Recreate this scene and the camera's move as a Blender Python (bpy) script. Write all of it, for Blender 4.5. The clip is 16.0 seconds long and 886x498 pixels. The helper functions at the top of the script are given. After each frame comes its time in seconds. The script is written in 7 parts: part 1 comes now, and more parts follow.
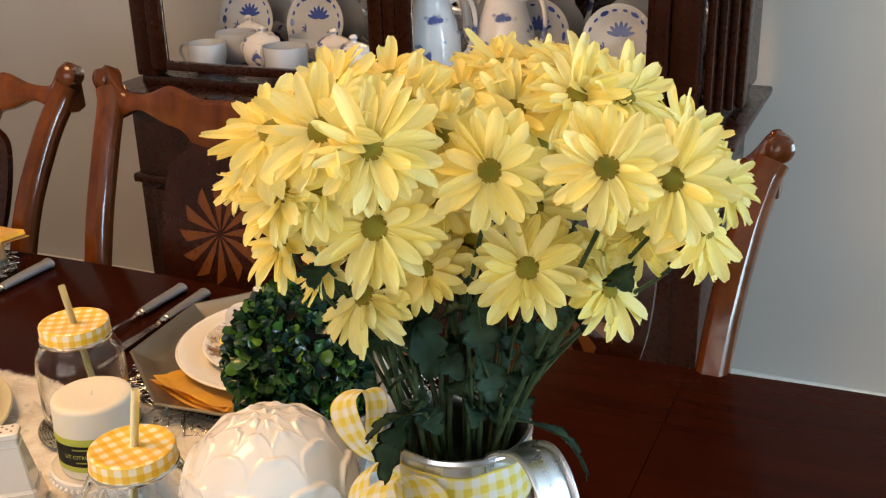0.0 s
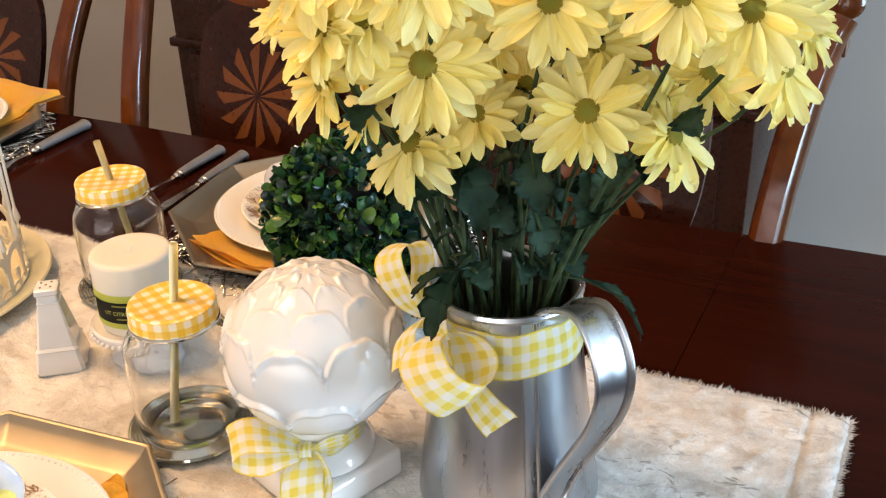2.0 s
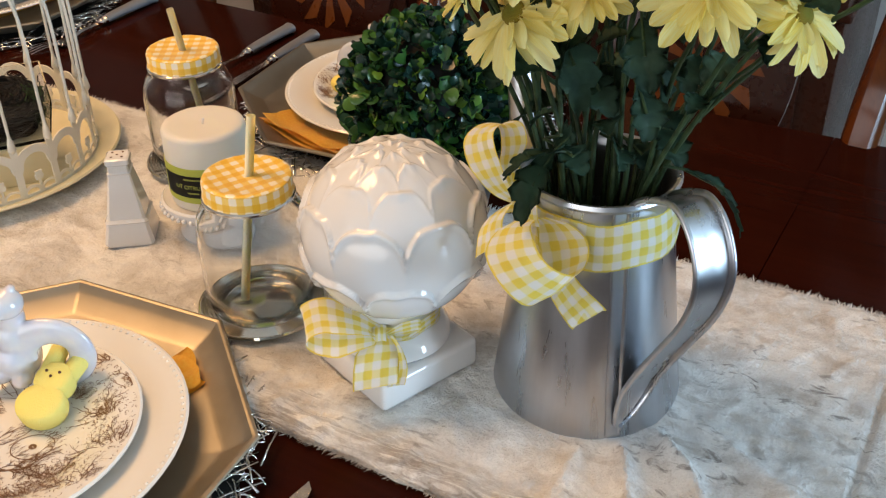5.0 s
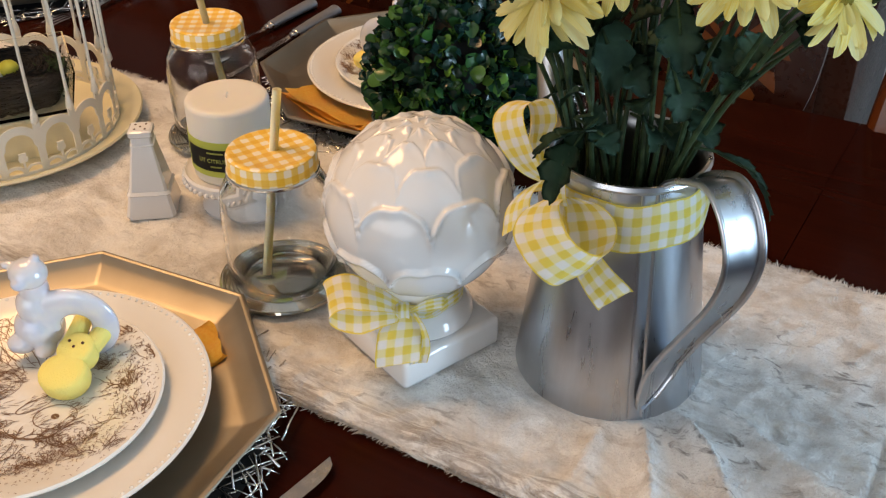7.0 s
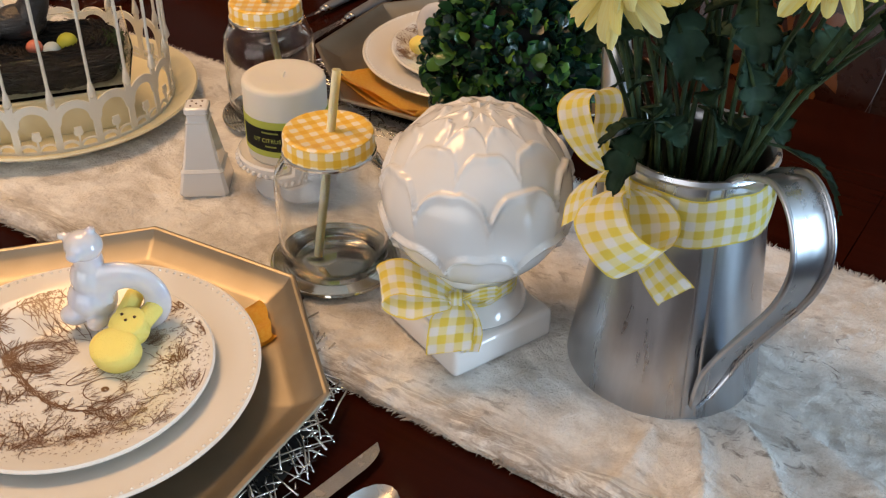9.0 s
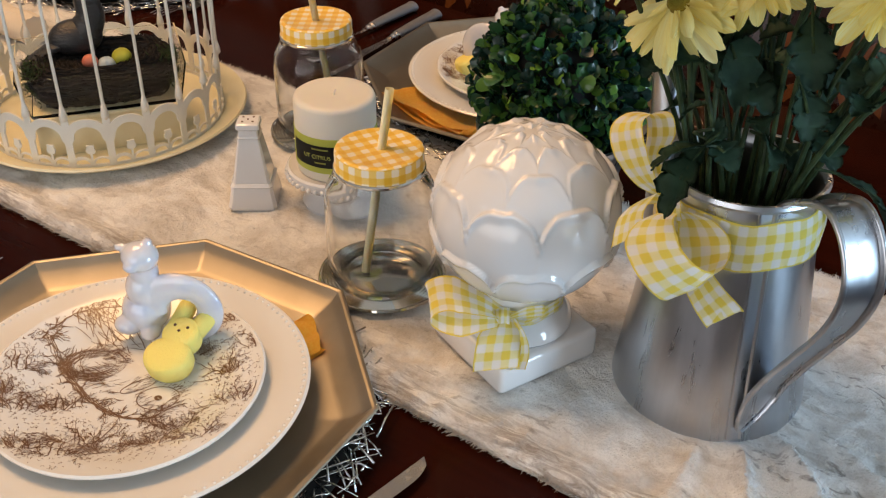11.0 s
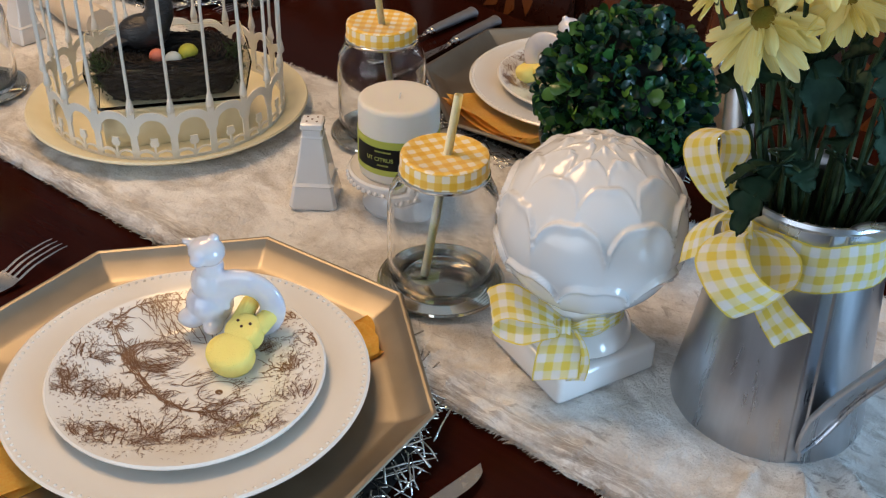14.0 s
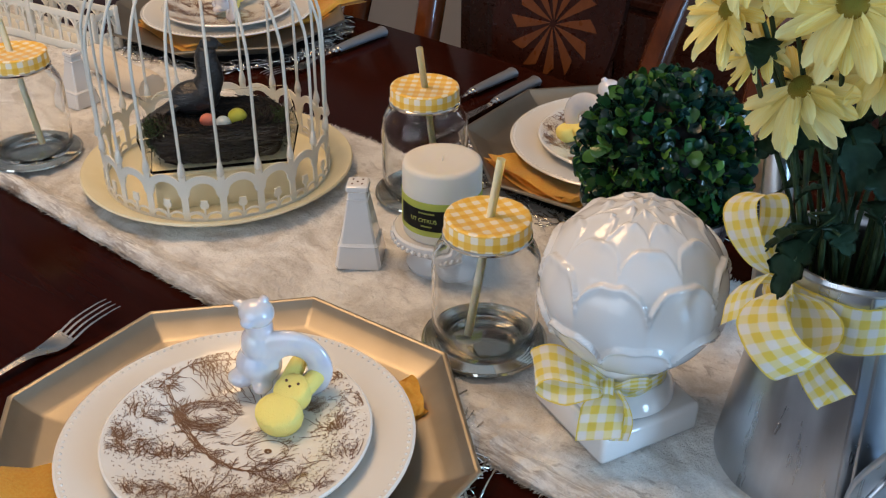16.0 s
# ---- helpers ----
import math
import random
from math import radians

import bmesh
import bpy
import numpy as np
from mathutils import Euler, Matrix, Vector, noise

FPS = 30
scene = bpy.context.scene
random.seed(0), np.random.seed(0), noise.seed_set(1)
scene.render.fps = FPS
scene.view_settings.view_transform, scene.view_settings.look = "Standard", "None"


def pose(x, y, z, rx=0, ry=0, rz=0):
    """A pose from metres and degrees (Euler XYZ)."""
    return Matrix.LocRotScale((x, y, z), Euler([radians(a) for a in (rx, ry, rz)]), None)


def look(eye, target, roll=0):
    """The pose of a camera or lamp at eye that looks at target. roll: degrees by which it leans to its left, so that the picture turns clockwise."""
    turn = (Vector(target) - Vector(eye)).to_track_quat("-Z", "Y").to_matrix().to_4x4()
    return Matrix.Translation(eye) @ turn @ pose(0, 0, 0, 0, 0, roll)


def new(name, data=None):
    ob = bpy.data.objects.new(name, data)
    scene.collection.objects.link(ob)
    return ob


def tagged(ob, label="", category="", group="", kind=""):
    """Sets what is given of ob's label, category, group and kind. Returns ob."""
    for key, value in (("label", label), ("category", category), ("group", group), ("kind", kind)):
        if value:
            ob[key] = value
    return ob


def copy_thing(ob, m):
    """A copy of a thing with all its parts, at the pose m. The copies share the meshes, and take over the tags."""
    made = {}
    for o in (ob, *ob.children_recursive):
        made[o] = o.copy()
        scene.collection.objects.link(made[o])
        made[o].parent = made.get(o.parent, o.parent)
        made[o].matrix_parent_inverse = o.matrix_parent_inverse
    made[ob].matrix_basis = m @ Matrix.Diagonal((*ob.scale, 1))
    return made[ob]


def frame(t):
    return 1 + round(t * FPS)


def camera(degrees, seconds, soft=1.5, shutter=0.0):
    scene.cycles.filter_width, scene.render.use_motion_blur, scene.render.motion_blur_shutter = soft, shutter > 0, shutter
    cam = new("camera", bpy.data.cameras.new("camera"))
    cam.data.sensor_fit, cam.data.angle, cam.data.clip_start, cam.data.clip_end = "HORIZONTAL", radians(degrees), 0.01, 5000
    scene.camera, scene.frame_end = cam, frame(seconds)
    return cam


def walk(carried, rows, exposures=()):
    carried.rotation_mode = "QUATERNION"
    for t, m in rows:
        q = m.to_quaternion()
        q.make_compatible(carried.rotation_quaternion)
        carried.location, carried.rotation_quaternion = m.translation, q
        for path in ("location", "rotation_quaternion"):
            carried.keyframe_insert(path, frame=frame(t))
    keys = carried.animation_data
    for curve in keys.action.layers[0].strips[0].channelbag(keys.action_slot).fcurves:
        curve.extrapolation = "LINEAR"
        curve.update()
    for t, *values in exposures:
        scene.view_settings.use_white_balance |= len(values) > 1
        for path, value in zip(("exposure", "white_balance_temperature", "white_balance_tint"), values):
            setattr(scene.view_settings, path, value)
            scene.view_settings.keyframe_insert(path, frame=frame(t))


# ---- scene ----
cam = camera(45.9, 16.0, soft=1.2)
PATH = [
    (0, (0.011, 0.191, 1.364), (-0.047, 2.051, 0.631), -1.6),
    (0.5, (0.009, 0.195, 1.358), (-0.061, 2.036, 0.581), -1.8),
    (1, (0.009, 0.201, 1.349), (-0.067, 2.015, 0.511), -1.9),
    (1.5, (0.005, 0.21, 1.34), (-0.102, 1.998, 0.45), -1.9),
    (2, (0.001, 0.218, 1.331), (-0.13, 1.977, 0.389), -2.1),
    (2.5, (-0.004, 0.227, 1.321), (-0.164, 1.955, 0.327), -2.1),
    (3, (-0.008, 0.232, 1.317), (-0.193, 1.941, 0.296), -2.3),
    (3.5, (-0.01, 0.236, 1.314), (-0.204, 1.932, 0.27), -2.1),
    (4, (-0.016, 0.24, 1.31), (-0.22, 1.918, 0.241), -1.8),
    (4.5, (-0.022, 0.239, 1.307), (-0.234, 1.902, 0.215), -1.5),
    (6.8, (-0.043, 0.238, 1.296), (-0.275, 1.876, 0.172), 0.3),
    (7, (-0.039, 0.239, 1.3), (-0.275, 1.871, 0.167), -0.3),
    (7.5, (-0.039, 0.242, 1.297), (-0.271, 1.872, 0.161), 0.0),
    (8, (-0.041, 0.246, 1.291), (-0.298, 1.859, 0.137), -0.2),
    (8.5, (-0.045, 0.246, 1.291), (-0.32, 1.849, 0.128), 0.1),
    (9, (-0.054, 0.243, 1.292), (-0.356, 1.853, 0.146), 0.6),
    (9.5, (-0.059, 0.239, 1.295), (-0.385, 1.854, 0.161), 0.6),
    (12, (-0.075, 0.227, 1.299), (-0.448, 1.843, 0.181), 1.1),
    (12.5, (-0.08, 0.223, 1.3), (-0.458, 1.838, 0.183), 1.6),
    (13, (-0.083, 0.22, 1.301), (-0.479, 1.833, 0.186), 1.8),
    (13.5, (-0.088, 0.223, 1.301), (-0.499, 1.833, 0.188), 2.0),
    (14, (-0.089, 0.226, 1.3), (-0.511, 1.832, 0.185), 1.9),
    (14.5, (-0.09, 0.224, 1.302), (-0.523, 1.83, 0.191), 1.9),
    (15, (-0.091, 0.223, 1.303), (-0.558, 1.828, 0.204), 1.3),
    (15.5, (-0.091, 0.218, 1.308), (-0.562, 1.836, 0.23), 1.2),
    (16, (-0.09, 0.216, 1.316), (-0.6, 1.85, 0.281), 0.3),
]
LOOKS = [(0.0, -0.52, 7300, 13), (0.5, -0.42, 7200, 14), (1.0, -0.32, 7100, 14), (1.5, -0.30, 7000, 14), (2.5, -0.34, 6800, 14), (3.0, -0.48, 6750, 13), (3.5, -0.58, 6700, 12), (4.5, -0.69, 6600, 12), (7.0, -0.87, 6500, 13), (9.0, -0.94, 6600, 14), (12.5, -0.95, 6550, 13), (14.0, -1.01, 5650, 9), (16.0, -1.07, 5500, 9)]
walk(cam, [(t, look(eye, target, roll)) for t, eye, target, roll in PATH], LOOKS)

# ---- world and light ----
world = bpy.data.worlds.new("world")
scene.world = world
world.use_nodes = True
wn = world.node_tree.nodes
sky = wn.new("ShaderNodeTexSky")
sky.sky_type, sky.sun_disc, sky.sun_elevation, sky.sun_rotation = "NISHITA", False, radians(35), radians(60)
world.node_tree.links.new(sky.outputs[0], wn["Background"].inputs[0])
wn["Background"].inputs[1].default_value = 0.10

ANG = -22.7  # the table and the room are turned by this much
AX = Matrix.Rotation(radians(ANG), 4, "Z")


def uv(u, v, z=0.0):
    """A place from metres along the table, across it and up."""
    return AX @ Vector((u, v, z))


def turned(u, v, z, turn=0.0):
    p = uv(u, v, z)
    return pose(p.x, p.y, p.z, 0, 0, ANG + turn)


def area(name, u, v, z, au, av, az, sx, sy, power, colour):
    d = bpy.data.lights.new(name, "AREA")
    d.shape, d.size, d.size_y, d.energy, d.color = "RECTANGLE", sx, sy, power, colour
    ob = new(name, d)
    ob.matrix_world = look(uv(u, v, z), uv(au, av, az))
    return ob


area("window_light", 3.10, 0.90, 1.25, -0.4, 1.00, 0.95, 1.0, 1.5, 190, (0.52, 0.77, 1.0))
# fill lamp added behind the camera; no source is known there
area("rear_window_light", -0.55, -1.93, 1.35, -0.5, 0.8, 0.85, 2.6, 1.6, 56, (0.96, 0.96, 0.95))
area("ceiling_lamp_light", -1.35, 0.62, 2.30, -1.15, 0.75, 0.76, 0.70, 0.70, 42, (1.0, 0.58, 0.25))

# ---- materials ----


def mat(name, base, rough=0.5, metal=0.0, spec=0.5, coat=0.0, trans=0.0, ior=1.45, sss=0.0, sheen=0.0):
    m = bpy.data.materials.new(name)
    m.use_nodes = True
    b = m.node_tree.nodes["Principled BSDF"]
    b.inputs["Base Color"].default_value = (*base, 1)
    b.inputs["Roughness"].default_value = rough
    b.inputs["Metallic"].default_value = metal
    b.inputs["Specular IOR Level"].default_value = spec
    b.inputs["Coat Weight"].default_value = coat
    b.inputs["Coat Roughness"].default_value = 0.08
    b.inputs["Transmission Weight"].default_value = trans
    b.inputs["IOR"].default_value = ior
    b.inputs["Subsurface Weight"].default_value = sss
    b.inputs["Subsurface Radius"].default_value = (0.01, 0.008, 0.004)
    b.inputs["Sheen Weight"].default_value = sheen
    return m


def tex(m, kind, space="Object", scale=(1, 1, 1), **values):
    """A texture node on m, fed by its object's or surface's coordinates."""
    t = m.node_tree
    n = t.nodes.new(kind)
    c = t.nodes.new("ShaderNodeTexCoord")
    p = t.nodes.new("ShaderNodeMapping")
    p.inputs["Scale"].default_value = scale
    t.links.new(c.outputs[space], p.inputs["Vector"])
    t.links.new(p.outputs[0], n.inputs["Vector"])
    for key, value in values.items():
        n.inputs[key].default_value = value
    return n


def ramp(m, source, stops):
    r = m.node_tree.nodes.new("ShaderNodeValToRGB")
    while len(r.color_ramp.elements) < len(stops):
        r.color_ramp.elements.new(0.5)
    for e, (at, c) in zip(r.color_ramp.elements, stops):
        e.position, e.color = at, (*c, 1)
    m.node_tree.links.new(source, r.inputs[0])
    return r.outputs[0]


def blend(m, factor, a, b, kind="MIX"):
    """Mixes two colours or sockets; factor may be a number or a socket."""
    n = m.node_tree.nodes.new("ShaderNodeMix")
    n.data_type, n.blend_type = "RGBA", kind
    for sock, val in ((n.inputs[0], factor), (n.inputs[6], a), (n.inputs[7], b)):
        if isinstance(val, (int, float)):
            sock.default_value = val
        elif isinstance(val, tuple):
            sock.default_value = (*val, 1)
        else:
            m.node_tree.links.new(val, sock)
    return n.outputs[2]


def paint(m, socket, into="Base Color"):
    m.node_tree.links.new(socket, m.node_tree.nodes["Principled BSDF"].inputs[into])


def bump(m, source, strength=0.3, distance=0.001):
    t = m.node_tree
    n = t.nodes.new("ShaderNodeBump")
    n.inputs["Strength"].default_value, n.inputs["Distance"].default_value = strength, distance
    t.links.new(source, n.inputs["Height"])
    t.links.new(n.outputs[0], t.nodes["Principled BSDF"].inputs["Normal"])


def sums(m, op, a, b):
    n = m.node_tree.nodes.new("ShaderNodeMath")
    n.operation = op
    for sock, val in zip(n.inputs, (a, b)):
        if isinstance(val, (int, float)):
            sock.default_value = val
        else:
            m.node_tree.links.new(val, sock)
    return n.outputs[0]


def wood(name, dark, light, rough, coat, scale=(3, 40, 40)):
    m = mat(name, dark, rough, coat=coat, spec=0.25)
    grain = tex(m, "ShaderNodeTexNoise", scale=scale, Scale=1.6, Detail=8.0, Roughness=0.65, Distortion=0.6)
    broad = tex(m, "ShaderNodeTexNoise", scale=(1.2, 4, 4), Scale=1.5, Detail=3.0)
    c = ramp(m, grain.outputs[0], [(0.3, dark), (0.72, light)])
    c = blend(m, 0.35, c, ramp(m, broad.outputs[0], [(0.35, dark), (0.7, light)]))
    paint(m, c)
    fine = tex(m, "ShaderNodeTexNoise", Scale=90.0, Detail=4.0)
    paint(m, ramp(m, fine.outputs[0], [(0.2, (rough * 0.8,) * 3), (0.8, (rough * 1.25,) * 3)]), "Roughness")
    bump(m, grain.outputs[0], 0.08, 0.0006)
    return m


def rough_by(m, low, high, scale=60.0):
    n = tex(m, "ShaderNodeTexNoise", Scale=scale, Detail=5.0)
    paint(m, ramp(m, n.outputs[0], [(0.3, (low,) * 3), (0.7, (high,) * 3)]), "Roughness")
    return n


TABLE = wood("mahogany_polished", (0.0105, 0.0019, 0.0009), (0.033, 0.0054, 0.0020), 0.15, 0.0, (2, 26, 26))
TABLE.node_tree.nodes["Principled BSDF"].inputs["Specular IOR Level"].default_value = 0.30
TABLE.node_tree.nodes["Principled BSDF"].inputs["IOR"].default_value = 1.2
CHAIRWOOD = wood("cherry_varnished", (0.030, 0.0068, 0.002), (0.165, 0.045, 0.009), 0.20, 0.5, (14, 14, 3))
SPLAT = wood("splat_veneer", (0.013, 0.0029, 0.0012), (0.034, 0.0078, 0.0028), 0.28, 0.3, (14, 14, 3))
INLAY = wood("inlay_maple", (0.095, 0.030, 0.008), (0.165, 0.056, 0.015), 0.3, 0.4, (30, 30, 6))
CABWOOD = wood("cabinet_mahogany", (0.011, 0.0028, 0.0014), (0.040, 0.0100, 0.0042), 0.28, 0.25, (20, 20, 2))
SEATCLOTH = mat("seat_cloth", (0.32, 0.27, 0.2), 0.9, sheen=0.3)
bump(SEATCLOTH, tex(SEATCLOTH, "ShaderNodeTexNoise", Scale=700.0).outputs[0], 0.4)

WALL = mat("wall_paint", (0.48, 0.46, 0.435), 0.85)
wn1 = tex(WALL, "ShaderNodeTexNoise", Scale=1.3, Detail=5.0)
paint(WALL, ramp(WALL, wn1.outputs[0], [(0.3, (0.46, 0.435, 0.405)), (0.7, (0.50, 0.475, 0.445))]))
bump(WALL, tex(WALL, "ShaderNodeTexNoise", Scale=320.0, Detail=3.0).outputs[0], 0.25, 0.0008)
TRIM = mat("trim_paint", (0.75, 0.73, 0.69), 0.4)
rough_by(TRIM, 0.32, 0.5)
CEIL = mat("ceiling_paint", (0.78, 0.77, 0.74), 0.9)
bump(CEIL, tex(CEIL, "ShaderNodeTexNoise", Scale=150.0).outputs[0], 0.3)
CARPET = mat("floor_oak", (0.2, 0.1, 0.05), 0.4)
cn = tex(CARPET, "ShaderNodeTexNoise", scale=(1.5, 22, 1), Scale=2.0, Detail=7.0)
paint(CARPET, ramp(CARPET, cn.outputs[0], [(0.3, (0.13, 0.065, 0.03)), (0.7, (0.26, 0.145, 0.07))]))

CERAMIC = mat("white_glaze", (0.72, 0.715, 0.71), 0.10, coat=0.5)
rough_by(CERAMIC, 0.04, 0.10, 25)
PLATE = mat("cream_glaze", (0.77, 0.75, 0.70), 0.14, coat=0.4)
rough_by(PLATE, 0.1, 0.2, 25)
PEARL = mat("pearl_glaze", (0.60, 0.62, 0.67), 0.10, coat=1.0, sss=0.08)
rough_by(PEARL, 0.06, 0.14, 60)
paint(PEARL, ramp(PEARL, tex(PEARL, "ShaderNodeTexNoise", Scale=38.0, Detail=3.0).outputs[0], [(0.35, (0.55, 0.58, 0.68)), (0.5, (0.64, 0.65, 0.68)), (0.65, (0.67, 0.62, 0.66))]))
TOILE = mat("toile_ink", (0.185, 0.100, 0.052), 0.3, coat=0.3)
ENAMEL = mat("cream_enamel", (0.74, 0.71, 0.58), 0.38)
en = rough_by(ENAMEL, 0.3, 0.5, 40)
paint(ENAMEL, ramp(ENAMEL, en.outputs[0], [(0.3, (0.69, 0.63, 0.41)), (0.7, (0.74, 0.69, 0.49))]))
WHITEMETAL = mat("white_painted_metal", (0.72, 0.70, 0.62), 0.42)
rough_by(WHITEMETAL, 0.32, 0.55, 120)
WAX = mat("candle_wax", (0.69, 0.66, 0.58), 0.5, sss=0.35)
bump(WAX, tex(WAX, "ShaderNodeTexNoise", Scale=60.0, Detail=5.0).outputs[0], 0.12, 0.001)
LABELGREEN = mat("label_green", (0.42, 0.45, 0.07), 0.5)
rough_by(LABELGREEN, 0.4, 0.6)
LABELBLACK = mat("label_black", (0.018, 0.018, 0.017), 0.45)
LABELINK = mat("label_ink", (0.42, 0.45, 0.10), 0.5)
STRAW = mat("straw_plastic", (0.92, 0.88, 0.64), 0.35, sss=0.3)
GLASS = mat("clear_glass", (0.98, 0.985, 0.98), 0.01, trans=1.0, ior=1.33)
PANEGLASS = mat("pane_glass", (0.97, 0.98, 0.98), 0.01, trans=1.0, ior=1.2)
CRYSTAL = mat("grey_glass", (0.66, 0.63, 0.55), 0.08, metal=0.85, trans=0.4, ior=1.45)
rough_by(CRYSTAL, 0.03, 0.10, 30)
SILVER = mat("polished_silver", (0.78, 0.76, 0.72), 0.12, metal=1.0)
rough_by(SILVER, 0.08, 0.22, 40)
STEEL = mat("cutlery_steel", (0.62, 0.60, 0.57), 0.2, metal=1.0)
rough_by(STEEL, 0.14, 0.3, 60)
HANDLE = mat("pewter_handle", (0.30, 0.31, 0.33), 0.38, metal=0.55)
rough_by(HANDLE, 0.28, 0.5, 90)
FOIL = mat("silver_wire", (0.80, 0.79, 0.77), 0.14, metal=1.0)
WIREDARK = mat("mat_base", (0.05, 0.05, 0.05), 0.5, metal=0.6)

CHARGER = mat("champagne_metal", (0.50, 0.42, 0.30), 0.28, metal=1.0)
chn = tex(CHARGER, "ShaderNodeTexNoise", Scale=40.0, Detail=6.0)
paint(CHARGER, ramp(CHARGER, chn.outputs[0], [(0.3, (0.34, 0.295, 0.225)), (0.7, (0.39, 0.34, 0.265))]))
rough_by(CHARGER, 0.44, 0.50, 80)
bump(CHARGER, tex(CHARGER, "ShaderNodeTexNoise", scale=(1, 1, 8), Scale=260.0).outputs[0], 0.05, 0.0004)

ZINC = mat("galvanised_zinc", (0.45, 0.46, 0.48), 0.3, metal=1.0)
zn = tex(ZINC, "ShaderNodeTexNoise", Scale=14.0, Detail=6.0, Roughness=0.6)
zv = tex(ZINC, "ShaderNodeTexNoise", scale=(1, 1, 0.12), Scale=160.0, Detail=3.0)
zs = tex(ZINC, "ShaderNodeTexNoise", scale=(1, 1, 0.06), Scale=70.0, Detail=5.0, Roughness=0.6)
zc = ramp(ZINC, zn.outputs[0], [(0.3, (0.40, 0.415, 0.44)), (0.7, (0.58, 0.60, 0.63))])
paint(ZINC, blend(ZINC, 0.5, zc, ramp(ZINC, zs.outputs[0], [(0.30, (0.42, 0.43, 0.455)), (0.70, (0.57, 0.585, 0.615))])))
paint(ZINC, ramp(ZINC, zs.outputs[0], [(0.3, (0.25,) * 3), (0.7, (0.34,) * 3)]), "Roughness")
bump(ZINC, zv.outputs[0], 0.04, 0.0005)


def gingham(name, yellow, pale, mid, pitch, space="UV", edge=0.0):
    """Woven checks: yellow where both threads are dyed, a paler tone where one is."""
    m = mat(name, mid, 0.75, sheen=0.2)
    t = m.node_tree
    c = t.nodes.new("ShaderNodeTexCoord")
    s = t.nodes.new("ShaderNodeSeparateXYZ")
    t.links.new(c.outputs[space], s.inputs[0])
    places = [s.outputs[0], s.outputs[1]]
    if space == "Object":
        # flat checks over the lid's top, checks wrapped round its side
        top = sums(m, "GREATER_THAN", s.outputs[2], 0.1236)
        turn = sums(m, "MULTIPLY", sums(m, "ARCTAN2", s.outputs[1], s.outputs[0]), 0.0365)
        side = sums(m, "SUBTRACT", 1.0, top)
        places = [sums(m, "ADD", sums(m, "MULTIPLY", a, top), sums(m, "MULTIPLY", b, side)) for a, b in zip(places, (turn, s.outputs[2]))]
    bands = []
    for place in places:
        w = sums(m, "PINGPONG", sums(m, "MULTIPLY", place, 1.0 / pitch), 1.0)
        b = t.nodes.new("ShaderNodeMapRange")
        b.inputs["From Min"].default_value, b.inputs["From Max"].default_value = 0.40, 0.60
        t.links.new(w, b.inputs["Value"])
        bands.append(b.outputs[0])
    total = sums(m, "MULTIPLY", sums(m, "ADD", bands[0], bands[1]), 0.5)
    weave = tex(m, "ShaderNodeTexNoise", space, Scale=900.0, Detail=2.0)
    col = ramp(m, sums(m, "ADD", total, sums(m, "MULTIPLY", sums(m, "SUBTRACT", weave.outputs[0], 0.5), 0.12)), [(0.10, pale), (0.5, mid), (0.90, yellow)])
    if edge:
        e = sums(m, "GREATER_THAN", sums(m, "ABSOLUTE", s.outputs[1], 0.0), edge)
        col = blend(m, e, col, yellow)
    paint(m, col)
    bump(m, weave.outputs[0], 0.25, 0.0004)
    return m


def let_through(m, share):
    """Thin cloth or petal: part of the light passes to the other side."""
    t = m.node_tree
    thin = t.nodes.new("ShaderNodeBsdfTranslucent")
    both = t.nodes.new("ShaderNodeMixShader")
    both.inputs[0].default_value = share
    source = t.nodes["Principled BSDF"].inputs["Base Color"].links[0].from_socket
    t.links.new(source, thin.inputs[0])
    t.links.new(t.nodes["Principled BSDF"].outputs[0], both.inputs[1])
    t.links.new(thin.outputs[0], both.inputs[2])
    t.links.new(both.outputs[0], t.nodes["Material Output"].inputs[0])


RIBBON = gingham("gingham_ribbon", (0.92, 0.79, 0.17), (0.94, 0.93, 0.91), (0.94, 0.88, 0.54), 0.0062, "UV", 0.0160)
let_through(RIBBON, 0.30)
LID = gingham("gingham_lid", (0.78, 0.45, 0.025), (0.84, 0.76, 0.60), (0.83, 0.56, 0.11), 0.0060, "Object")
LID.node_tree.nodes["Principled BSDF"].inputs["Roughness"].default_value = 0.35
NAPKIN = mat("yellow_cotton", (0.86, 0.54, 0.09), 0.85, sheen=0.3)
nn = tex(NAPKIN, "ShaderNodeTexNoise", Scale=420.0, Detail=3.0)
paint(NAPKIN, ramp(NAPKIN, nn.outputs[0], [(0.3, (0.93, 0.54, 0.06)), (0.7, (0.97, 0.66, 0.11))]))
bump(NAPKIN, nn.outputs[0], 0.5, 0.0006)

LINEN = mat("cream_linen", (0.66, 0.58, 0.46), 0.9, sheen=0.2)
bump(LINEN, tex(LINEN, "ShaderNodeTexNoise", Scale=500.0, Detail=3.0).outputs[0], 0.4, 0.0006)

